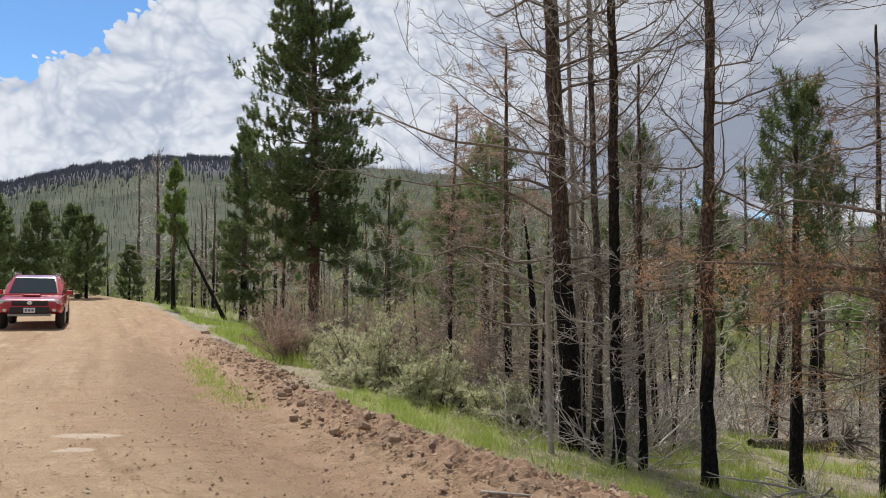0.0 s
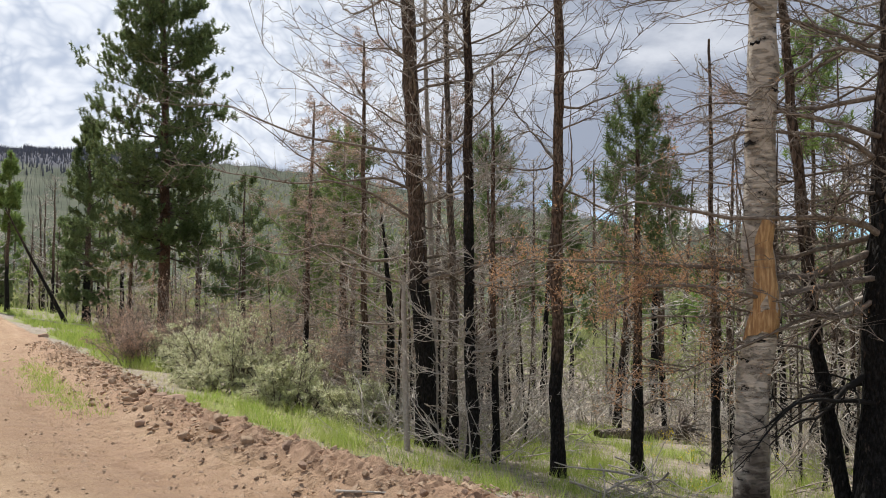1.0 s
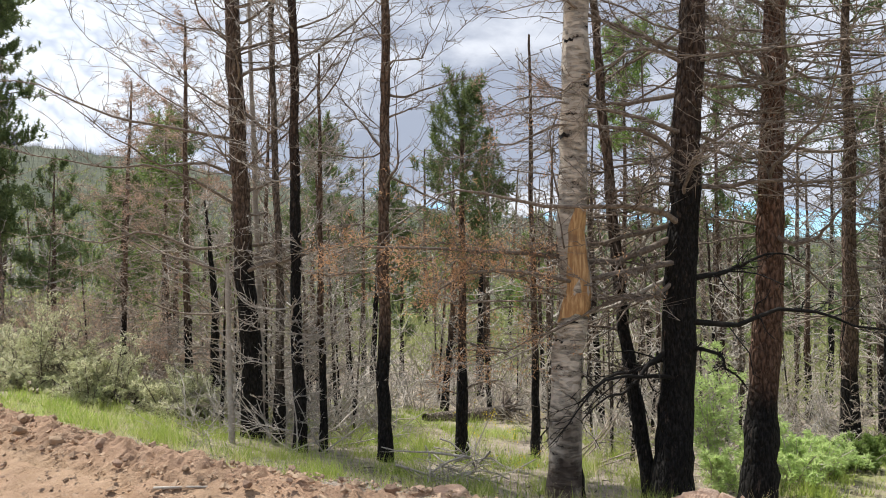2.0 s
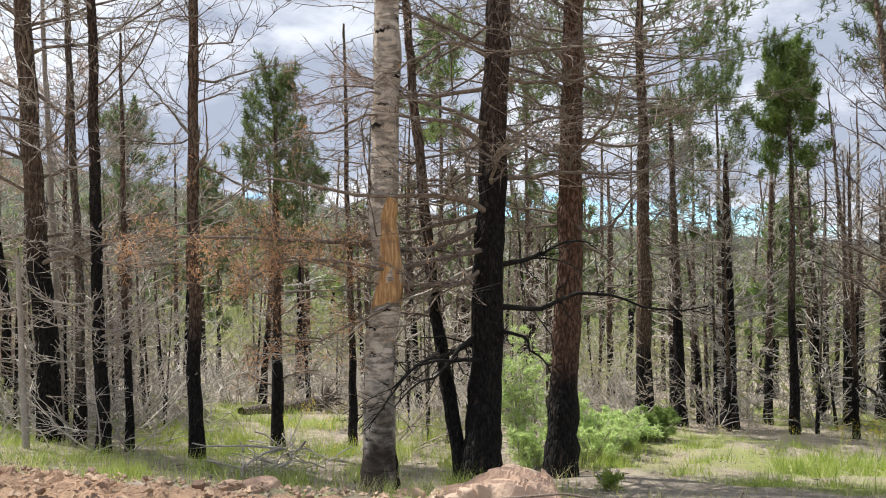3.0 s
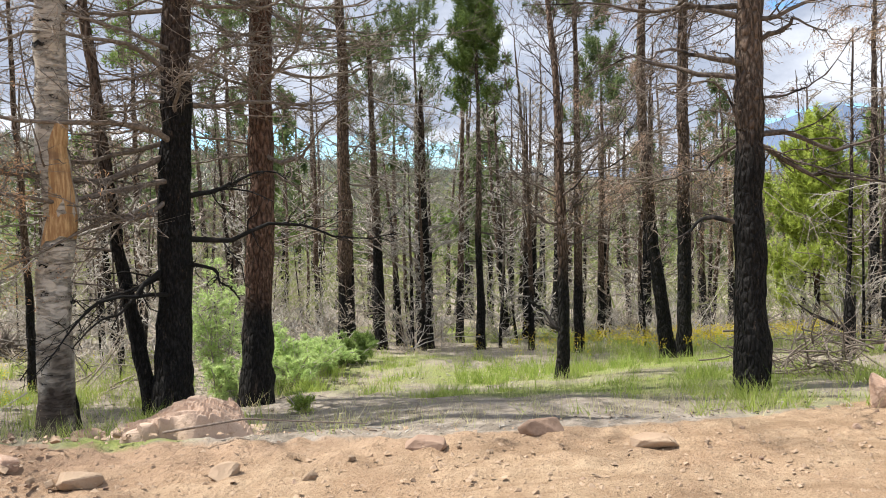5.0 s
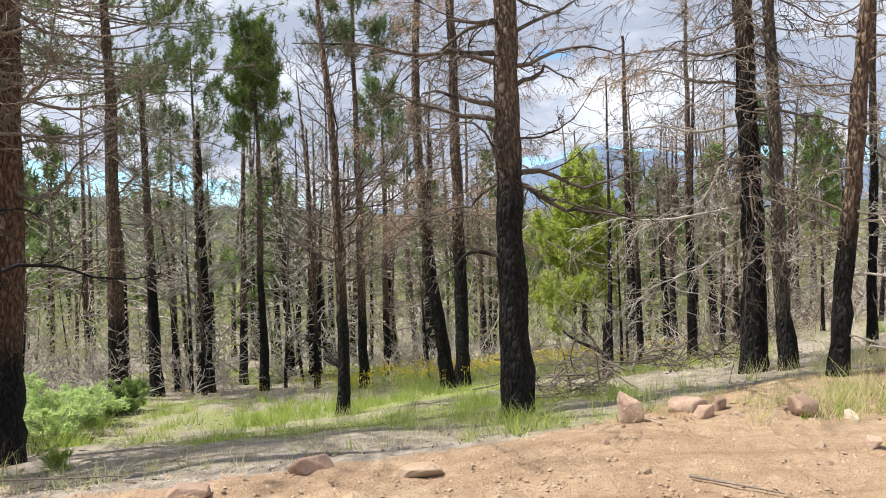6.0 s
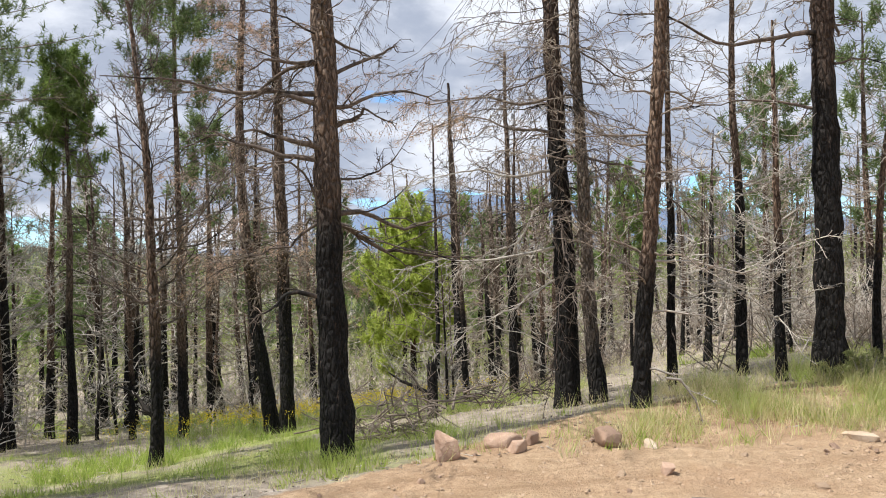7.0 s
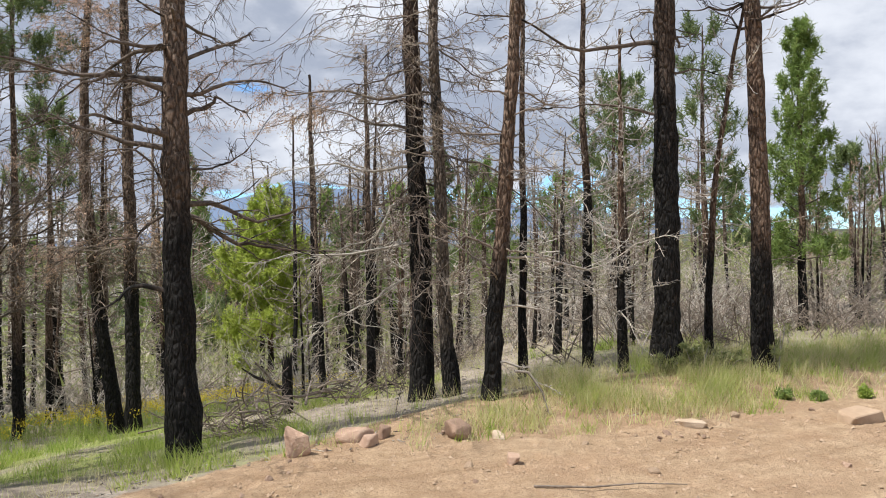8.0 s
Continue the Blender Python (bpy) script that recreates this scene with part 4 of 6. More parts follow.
dead_tree(at(16.3, 3.45), 28, 5.4, 0.10, (0.1, 0.0), bark="char_high", limb="limb_dark", n=26, start=0.4, reach=0.6, twigs=5)
dead_tree(at(9.40, 0.44), 29, 8.5, 0.25, lean(8.5, -0.02, 0.07, 4.3), bark="char_high", limb="limb_dark", thick=0.18, n=62, start=0.22, reach=1.5,
          pitch=(-15, 25), rise=-0.2, twigs=11, fine=5, droop=0.3, label="charred pine with drooping twiggy limbs",
          extra=[(1.7, 100, 1.7, -4, -0.12, 0.018, "limb_gray", None), (2.2, 85, 1.8, 4, -0.2, 0.02, "limb_gray", None), (2.5, 110, 1.6, 10, -0.3, 0.02, "limb_gray", None),
                 (2.9, 80, 1.6, 12, -0.25, 0.02, "limb_brown", "needle_tan"), (3.3, 100, 1.6, 14, -0.2, 0.02, "limb_brown", "needle_tan"), (1.4, 120, 1.2, -6, -0.3, 0.014, "limb_gray", None)])
dead_tree(at(9.23, 0.11), 30, 7.6, 0.16, lean(7.6, -0.02, 0.15, 3.58), bark="gray_bark", thick=0.2, limb="limb_tan", n=57, start=0.12, reach=1.2,
          pitch=(-12, 30), rise=0.0, twigs=10, droop=0.12, label="grey dead pine with pale bent twigs")
dead_tree(at(8.11, -0.30), 31, 7.4, 0.16, lean(7.4, 0, -0.26, 3.71), bark="char_low", thick=0.2, limb="limb_brown", n=46, start=0.14, reach=1.3,
          pitch=(-5, 30), rise=0.1, twigs=8, label="leaning burnt pine with bleached lower limbs",
          extra=[(0.85, 60, 0.5, -5, -0.2, 0.014, "pale_wood", None), (0.8, -70, 1.0, 8, -0.15, 0.013, "pale_wood", None),
                 (1.3, -80, 2.0, 6, 0, 0.014, "limb_gray", None), (0.32, -100, 0.7, 15, -0.6, 0.014, "pale_wood", None)])
dead_tree(at(9.11, -2.12), 32, 9.0, 0.28, lean(9.0, -0.01, -0.04, 3.8), bark="char_high", limb="limb_dark", n=46, start=0.26, reach=1.7,
          pitch=(-2, 25), rise=0.1, twigs=8, label="straight charred pine with black trunk",
          extra=[(3.35, 95, 2.1, 2, -0.06, 0.03, "limb_dark", None), (2.6, 80, 1.3, 18, -0.3, 0.022, "limb_dark", None),
                 (3.1, -85, 1.0, 10, 0.1, 0.02, "limb_dark", None)])
dead_tree(at(9.42, -3.21), 33, 8.6, 0.23, lean(8.6, -0.02, 0.05, 3.92), bark="char_low", limb="limb_dark", n=36, start=0.35, reach=1.3,
          pitch=(5, 30), twigs=7, label="burnt pine with brown upper bark")
dead_tree(at(9.48, -2.66), 34, 4.2, 0.09, (-0.05, -0.5), (0, 0.15), bark="char_low", limb="limb_gray", n=23, start=0.3, reach=0.7, twigs=6,
          label="thin bent dead sapling")
dead_tree(at(9.91, -1.42), 35, 5.2, 0.12, lean(5.2, -0.01, 0.01, 2.53), bark="char", limb="limb_gray", n=39, start=0.15, reach=0.8, twigs=7)
dead_tree(at(9.89, -0.67), 36, 5.4, 0.10, lean(5.4, -0.01, -0.03, 2.65), bark="char", limb="limb_gray", n=39, start=0.15, reach=0.8, twigs=7)
dead_tree(at(12.93, 1.48), 37, 5.2, 0.14, lean(6.0, -0.02, 0.02, 4.19), bark="char", limb="limb_brown", n=36, start=0.25, reach=0.9, twigs=6)
dead_tree(at(9.33, -1.72), 38, 3.6, 0.10, (0, 0), bark="char_low", limb="limb_gray", n=33, start=0.12, reach=0.8, twigs=7)
dead_tree(at(11.19, 9.98), 39, 5.6, 0.2, (-0.1, 0.05), bark="char", limb="limb_gray", n=52, start=0.25, reach=1.2, twigs=8)
dead_tree(at(12.05, 9.65), 40, 4.7, 0.27, (0.0, 0.0), bark="char_high", limb="limb_gray", n=52, start=0.2, reach=1.3, twigs=8)
dead_tree(at(13.5, 9.95), 41, 5.4, 0.16, (0.25, 0), bark="char_low", limb="limb_gray", n=44, start=0.15, reach=1.2, twigs=8)
dead_tree(at(-16.6, 49.2), 42, 8.8, 0.3, (-0.2, 0), bark="char", limb="limb_gray", n=90, start=0.15, reach=1.5, twigs=6, fine=3, split=False, rmin=0.014)
dead_tree(at(-8.5, 33.5), 43, 4.4, 0.16, (-2.3, 0), bark="char_high", limb="limb_dark", n=13, start=0.4, reach=0.6, twigs=4, fine=0,
          label="fallen burnt stem leaning at a slant", name="leaning_trunk")

# burnt trunks of the middle distance: x, y, height, thickness, bark, twigs
for k, (tx, ty, th, td, tb, tl) in enumerate((
        (14.7, 9.66, 5.0, 0.17, "char", "limb_gray"),
        (16.9, 9.8, 5.2, 0.18, "char", "limb_tan"), (14.5, 15.0, 5.6, 0.17, "char_low", "limb_gray"), (12.1, 10.3, 3.6, 0.14, "char_low", "limb_tan"), (14.95, 9.2, 4.2, 0.15, "char", "limb_gray"),
        (16.7, 9.1, 4.2, 0.16, "char", "limb_tan"), (16.9, 8.4, 5.2, 0.2, "char", "limb_gray"), (16.4, 7.3, 5.0, 0.2, "char", "limb_brown"), (17.9, 6.6, 4.6, 0.13, "char_low", "limb_tan"),
        (20.3, 2.85, 4.9, 0.18, "char", "limb_brown"), (16.7, 1.95, 5.4, 0.16, "char_high", "limb_gray"), (16.7, 2.4, 3.8, 0.15, "char", "limb_tan"),
        (11.6, -1.2, 3.0, 0.1, "char", "limb_gray"), (16.4, 9.4, 4.6, 0.19, "char", "limb_gray"), (20.0, 10.0, 5.6, 0.22, "char", "limb_brown"), (7.3, 17.0, 4.6, 0.2, "char_high", "limb_gray"),
        (20.0, 20.7, 7.0, 0.22, "char", "limb_gray"), (1.3, 24.6, 4.6, 0.18, "char", "limb_gray"), (1.25, 12.0, 2.9, 0.16, "char_high", "limb_gray"), (6.6, 12.4, 5.0, 0.12, "char_low", "limb_tan"),
        (5.5, 14.4, 4.6, 0.13, "char_low", "limb_gray"), (8.0, 13.2, 5.2, 0.14, "char", "limb_tan"), (3.0, 13.4, 4.4, 0.11, "char_low", "limb_gray"), (4.4, 15.2, 4.8, 0.13, "char", "limb_gray"))):
    dead_tree(at(tx, ty), 160 + k, th, td, (math.sin(k * 1.7) * 0.22, math.cos(k * 2.3) * 0.22), (math.sin(k * 2.9) * 0.08, 0), bark=tb, limb=tl, n=30, start=0.16, reach=1.05,
              pitch=(-12, 38), rise=0.12, droop=0.08, twigs=7, fine=3, split=False, rmin=0.0065, thick=0.24, tip=0.12)

# living pines
pine(at(-3.95, 26.1), 60, 13.4, 0.36, 0.2, 2.1, 190, tufts=16, needle_n=30, length=0.15, width=0.03, top=(-0.3, 0),
     label="tall dark green ponderosa pine with reddish trunk", pitch=(-16, 25), shape=0.28)
pine(at(-8.5, 36.2), 61, 8.2, 0.32, 0.1, 1.3, 110, bark="char", tufts=10, needle_n=24, length=0.17, width=0.03,
     label="small dark green pine", shape=0.5)
pine(at(-12.4, 39.0), 62, 6.9, 0.2, 0.5, 0.75, 44, bark="char", leaf="needle_bright", tufts=8, length=0.24, width=0.04, label="slim half-burnt pine with green top")
pine(at(3.52, 8.74), 64, 4.0, 0.13, 0.53, 0.52, 50, bark="char_low", tufts=9, needle_n=20, length=0.1, width=0.011, shape=0.35, pitch=(-5, 45), gaps=0.35, bare=14,
     label="small green pine with brushy needle clumps and a burnt foot", limb="limb_brown")
pine(at(12.10, 8.47), 65, 6.05, 0.15, 0.7, 0.55, 50, bark="char", leaf="needle_bright", tufts=10, needle_n=22, length=0.14, width=0.016, shape=0.35, pitch=(5, 60), bare=16,
     label="slender pine with a bright green tuft of crown")
pine(at(10.3, 9.95), 66, 9.0, 0.29, 0.55, 2.6, 84, bark="char_low", tufts=11, needle_n=20, length=0.15, width=0.017, shape=0.15, gaps=0.1, pitch=(-8, 25), bare=34,
     label="half-burnt pine with a flat green crown", limb="limb_brown")
pine(at(18.6, 4.5), 67, 4.2, 0.16, 0.08, 1.35, 90, leaf="needle_yellow", tufts=13, needle_n=20, length=0.15, width=0.028, shape=0.45, label="young yellow-green pine in full leaf", pitch=(0, 50))
pine(at(13.95, -5.3), 68, 4.9, 0.15, 0.2, 0.78, 70, bark="char_low", leaf="needle_bright", tufts=10, needle_n=16, length=0.12, width=0.018, label="bushy bright green pine", pitch=(10, 55), shape=0.75)
pine(at(12.5, 6.75), 69, 8.2, 0.16, 0.64, 0.95, 50, bare=20, limb="limb_brown", bark="char_low", tufts=10, needle_n=20, length=0.15, width=0.014, shape=0.3)

# half-burnt pines deeper in the wood: x, y, height, crown's foot, reach, needles, gaps
for k, (px, py, ph, pf, pr, pl, pg) in enumerate((
        (-1.5, 23.4, 4.9, 0.3, 1.1, "needle", 0.1), (0.1, 24.4, 4.9, 0.4, 1.0, "needle_bright", 0.2), (4.3, 19.9, 5.9, 0.5, 0.8, "needle", 0.35), (1.25, 20.4, 5.6, 0.5, 0.8, "needle", 0.3),
        (6.6, 21.4, 5.3, 0.4, 0.9, "needle", 0.3), (9.4, 14.6, 7.6, 0.68, 0.95, "needle_bright", 0.15), (3.8, 16.9, 5.3, 0.5, 0.7, "needle", 0.3), (0.1, 18.3, 3.9, 0.3, 0.9, "needle", 0.2),
        (0.95, 19.3, 5.6, 0.6, 0.7, "needle_bright", 0.4), (14.15, 11.55, 7.0, 0.52, 1.05, "needle", 0.45), (13.2, 11.9, 6.2, 0.55, 0.9, "needle", 0.5), (15.4, 7.8, 5.85, 0.66, 0.8, "needle", 0.2),
        (10.9, 13.6, 6.6, 0.55, 0.9, "needle", 0.45), (18.6, 17.1, 4.6, 0.3, 1.2, "needle", 0.3), (26.0, 3.8, 4.9, 0.3, 1.1, "needle", 0.1), (28.0, 4.3, 5.3, 0.3, 1.0, "needle_bright", 0.1),
        (26.2, -2.6, 3.8, 0.25, 1.0, "needle_bright", 0.1), (18.1, -3.2, 4.9, 0.5, 0.85, "needle", 0.4), (22.3, -0.2, 4.4, 0.4, 0.8, "needle_bright", 0.2), (15.4, -4.15, 5.3, 0.3, 0.85, "needle", 0.35),
        (17.1, -2.8, 4.75, 0.35, 0.85, "needle", 0.55), (26.2, -4.6, 3.8, 0.25, 1.0, "needle", 0.1), (20.6, -8.9, 3.6, 0.15, 1.1, "needle", 0.1), (30.3, -0.7, 4.6, 0.3, 1.1, "needle_bright", 0.1),
        (22.5, 7.6, 4.6, 0.25, 1.0, "needle", 0.2), (24.5, 11.0, 5.2, 0.3, 1.1, "needle", 0.2), (20.5, 14.0, 5.4, 0.35, 1.0, "needle", 0.3), (12.5, 18.5, 5.4, 0.4, 1.0, "needle", 0.3),
        (8.4, 19.0, 5.2, 0.4, 0.9, "needle", 0.3))):
    far_off = math.hypot(px, py) / 20
    pine(at(px, py), 120 + k, ph, 0.13 + 0.03 * far_off, pf, pr, 38, bark="char_low", leaf=pl, tufts=7, needle_n=14, length=0.15 + 0.03 * far_off, width=0.02 * far_off + 0.004, shape=0.4, gaps=pg,
         pitch=(-5, 45), limb="limb_brown", group="half-burnt pines", bare=14,
         label="half-burnt pine with thin green crown" if pg > 0.25 else "green pine among burnt trunks")

# rust-coloured dead firs
dead_tree(at(1.0, 12.9), 44, 5.6, 0.12, (-0.1, 0), bark="char_low", limb="limb_tan", n=100, start=0.06, reach=1.2, pitch=(-12, 25), rise=0.0, twigs=8, fine=4, droop=0.15,
          needles="needle_pink", leaf_n=2, label="dead fir with dense rusty dry twigs")
dead_tree(at(0.1, 14.6), 45, 5.0, 0.11, (0.1, 0), bark="char_low", limb="limb_tan", n=90, start=0.06, reach=1.2, pitch=(-12, 25), rise=0.0, twigs=8, fine=4, droop=0.15,
          needles="needle_pink", leaf_n=1, label="dead fir with dense tan dry twigs")
dead_tree(at(2.2, 14.0), 47, 5.2, 0.11, (0.1, 0), bark="char_low", limb="limb_tan", n=80, start=0.06, reach=1.2, pitch=(-12, 25), rise=0.0, twigs=8, fine=4, droop=0.15,
          needles="needle_pink", leaf_n=1, label="dead fir with dense brown dry twigs")
dead_tree(at(-5.1, 27.0), 46, 5.0, 0.14, (0.1, 0), bark="char_low", limb="limb_gray", n=44, start=0.3, reach=1.3, pitch=(-8, 25), rise=0.1, twigs=7, fine=3,
          needles="needle_tan", leaf_n=5, label="dead young fir with tan dry needles", rmin=0.006)

# ---- forest beyond ----
def scatter():
    rng = np.random.default_rng(5)
    kw = dict(split=False, rmin=0.0085)
    protos = [
        dead_tree(at(14.5, 12.5), 80, 6.0, 0.15, (0.2, 0.1), bark="char_low", limb="limb_gray", n=40, start=0.08, reach=1.2, twigs=6, fine=3, droop=0.12, tip=0.1, **kw),
        dead_tree(at(9.5, 13.5), 81, 5.4, 0.12, (-0.2, 0.1), bark="char_low", limb="limb_tan", n=42, start=0.06, reach=1.15, twigs=6, fine=3, droop=0.1, tip=0.1, needles="needle_tan", leaf_n=1, leaf_size=(0.07, 0.012), **kw),
        dead_tree(at(15.5, 7.0), 82, 5.8, 0.17, (0.1, -0.2), bark="char_high", limb="limb_brown", n=40, start=0.12, reach=1.25, twigs=6, fine=3, pitch=(0, 45), rise=0.3, tip=0.1, **kw),
        dead_tree(at(13.4, 12.8), 83, 5.6, 0.13, (0.0, 0.2), (0.1, 0), bark="char", limb="limb_gray", n=38, start=0.1, reach=1.0, pitch=(-15, 20), rise=-0.1, twigs=6, fine=3, droop=0.25, tip=0.1, **kw),
    ]
    kw = dict(split=False, rmin=0.014)
    remote = [
        dead_tree(at(24.0, 26.0), 84, 6.6, 0.17, (0.2, 0.1), bark="char", limb="limb_gray", n=24, start=0.12, reach=1.1, twigs=5, fine=2, **kw),
        dead_tree(at(30.0, 14.0), 85, 5.6, 0.15, (-0.2, 0.1), bark="char_low", limb="limb_tan", n=24, start=0.1, reach=1.1, twigs=5, fine=2, **kw),
    ]
    poles = [
        dead_tree(at(18.5, 12.0), 87, 6.0, 0.16, (0.3, 0.1), bark="char", limb="limb_brown", n=26, start=0.25, reach=1.0, twigs=6, fine=2, split=False, rmin=0.007, tip=0.1),
        dead_tree(at(18.5, 6.2), 88, 5.6, 0.14, (-0.2, 0.3), (0.15, 0), bark="char_low", limb="limb_gray", n=26, start=0.2, reach=1.0, twigs=6, fine=2, split=False, rmin=0.007, tip=0.1),
    ]
    kw = dict(split=False, rmin=0.006, name="dead_sapling", group="dead saplings")
    sap = [
        dead_tree(at(6.5, 10.5), 90, 2.6, 0.05, (0.1, 0.1), bark="gray_bark", limb="limb_gray", n=26, start=0.05, reach=0.7, twigs=5, fine=2,
                  label="small dead sapling of tangled grey twigs", **kw),
        dead_tree(at(13.5, 6.0), 91, 2.0, 0.045, (-0.1, 0.1), bark="char_low", limb="limb_tan", n=22, start=0.05, reach=0.8, pitch=(-10, 30), twigs=5, fine=2,
                  label="small dead sapling of brown twigs", **kw),
    ]
    green = [
        pine(at(19.0, 13.0), 95, 5.8, 0.16, 0.2, 1.3, 34, bark="char", leaf="needle", tufts=5, needle_n=8, length=0.26, width=0.055, group="distant pines"),
        pine(at(21.5, 2.0), 96, 4.6, 0.14, 0.15, 1.3, 32, bark="char_low", leaf="needle_bright", tufts=5, needle_n=8, length=0.3, width=0.055, group="distant pines",
             label="young green pine among burnt trunks"),
    ]
    thick_pine = pine((-22.5, 42.0, zg(-22.5, 42.0)), 97, 5.2, 0.2, 0.06, 1.7, 80, bark="char", leaf="needle", tufts=9, needle_n=14, length=0.22, width=0.05, group="pines by the road",
                      label="dense dark green pine beside the road", shape=0.6)

    def drop(pool, count, az0, az1, r0, r1, clear, s0, s1, power=1.0, tall=0.0):
        made, tries = 0, 0
        while made < count and tries < count * 30:
            tries += 1
            a = radians(rng.uniform(az0, az1))
            r = r0 + (r1 - r0) * rng.random() ** power
            x, y = r * math.sin(a), r * math.cos(a)
            d = float(off_edge(x, y))
            if d < clear or (0.2 * x < y < 0.32 * x and 12 < r < 21) or (0.31 * y < x < 0.5 * y and r < 14.2) or (3.5 < x < 12.5 and -1.0 < y < 8.2 and r < 13.5):
                continue
            ob = pool[int(rng.integers(len(pool)))]
            s = rng.uniform(s0, s1)
            if tall:                                    # a low canopy that thins out upwards
                s = (1.6 - zg(x, y) + r * (0.03 + tall * rng.random() ** 1.5)) / 5.7
            copy_thing(ob, Matrix.LocRotScale((x, y, zg(x, y) + float(ridge_height(x, y)) - 0.03), Euler((rng.normal() * 0.03, rng.normal() * 0.03, rng.uniform(0, 6.28))), (s, s, s)))
            made += 1

    drop(protos, 36, -4, 74, 14.5, 30, 4.5, 0.75, 1.15, 0.8, 0.11)
    drop(protos, 34, 74, 118, 12.5, 28, 3.5, 0.6, 0.9, 0.8, 0.1)
    drop(protos, 20, 92, 118, 11.5, 22, 2.6, 0.6, 0.9, 1.0, 0.08)
    drop(poles, 34, 20, 70, 17, 34, 4.5, 0.7, 1.15, 1.0, 0.13)
    drop(poles, 30, 74, 118, 12, 30, 4.5, 0.5, 0.8, 1.0, 0.12)
    drop(sap, 22, 6, 40, 9.4, 15, 2.2, 0.7, 1.2)
    drop(sap, 7, 7, 17.5, 9.8, 13.5, 1.9, 0.6, 1.0)
    drop(protos, 10, 5, 40, 12, 17, 3.0, 0.6, 0.85, 1.0, 0.07)
    drop(remote, 80, -22, 118, 28, 75, 5, 0.8, 1.25, 1.0, 0.09)
    drop(remote, 34, -24, -6, 30, 80, 3.5, 0.7, 1.1)
    drop(sap, 50, 0, 118, 9.5, 26, 3.5, 0.7, 1.3)
    drop(sap, 22, -8, 12, 10.5, 24, 2.5, 0.7, 1.2)
    drop(sap, 20, -22, -3, 28, 60, 3, 0.9, 1.5)
    drop(green, 60, -25, 118, 22, 75, 6, 0.7, 1.3, 1.0, 0.1)
    for gx, gy, gs in ((-20.9, 43.5, 0.95), (-24.5, 45.0, 1.05), (-19.4, 46.0, 0.85), (-26.5, 49.0, 1.1), (-22.0, 50.0, 1.0), (-18.2, 49.0, 0.6), (-16.6, 51.0, 0.5)):
        copy_thing(thick_pine, Matrix.LocRotScale((gx, gy, zg(gx, gy) - 0.03), Euler((0, 0, gx * 3)), (gs, gs, gs)))


scatter()


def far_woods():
    """Standing dead trees by the thousand on the burnt ridge."""
    rng = np.random.default_rng(8)
    n = 26000
    az = np.radians(rng.uniform(-32, 62, n))
    r = 160 + 780 * rng.random(n) ** 0.6
    x, y = r * np.sin(az), r * np.cos(az)
    z = ground(x, y) + ridge_height(x, y)
    h = rng.uniform(3, 7, n)
    base = np.stack([x, y, z - 0.5], -1)
    tip = base + np.stack([rng.normal(size=n) * 0.3, rng.normal(size=n) * 0.3, h], -1)
    side = np.stack([np.cos(az), -np.sin(az), 0 * az], -1)
    g = Geo().blades(base, tip, rng.uniform(0.08, 0.26, n), side).blades(base, tip, rng.uniform(0.08, 0.26, n), np.stack([np.sin(az), np.cos(az), 0 * az], -1))
    # a denser stand added along the ridge top, to deepen its painted cloud shade
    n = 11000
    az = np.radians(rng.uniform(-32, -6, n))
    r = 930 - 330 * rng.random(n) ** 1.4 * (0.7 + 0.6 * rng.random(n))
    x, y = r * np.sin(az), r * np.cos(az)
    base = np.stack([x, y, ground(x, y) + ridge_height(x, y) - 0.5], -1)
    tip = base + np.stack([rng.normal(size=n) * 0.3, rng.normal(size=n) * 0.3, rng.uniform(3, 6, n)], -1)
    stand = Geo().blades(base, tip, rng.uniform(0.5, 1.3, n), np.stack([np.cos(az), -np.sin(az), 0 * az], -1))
    tagged(new("far_shade_stand", stand.mesh("far_shade_stand", MAT["far_shade"], False)), "dense stand of slate trees added to imitate cloud shade along the ridge top", "forest", kind="stuff")
    me = g.mesh("far_dead_trees", MAT["far_wood"], False)
    tagged(new("far_dead_trees", me), "thousands of standing dead trees on a burnt ridge", "forest", kind="stuff")
    n = 5000
    az = np.radians(rng.uniform(-32, 120, n))
    r = 70 + 500 * rng.random(n) ** 0.9
    x, y = r * np.sin(az), r * np.cos(az)
    keep = off_edge(x, y) > 8
    x, y, r, az = x[keep], y[keep], r[keep], az[keep]
    n = len(x)
    c = np.stack([x, y, ground(x, y) + ridge_height(x, y)], -1)
    g = Geo()
    for k in range(14):
        b = c + np.stack([rng.normal(size=n) * 0.7, rng.normal(size=n) * 0.7, rng.uniform(0, 2.6, n)], -1)
        t = b + np.stack([rng.normal(size=n) * 0.5, rng.normal(size=n) * 0.5, rng.uniform(0.6, 1.5, n)], -1)
        g.blades(b, t, rng.uniform(0.5, 1.1, n), unit(rng.normal(size=(n, 3))))
    tagged(new("far_scrub", g.mesh("far_scrub", MAT["scrub"], False)), "low green regrowth far down the slope", "scrub", kind="stuff")


far_woods()


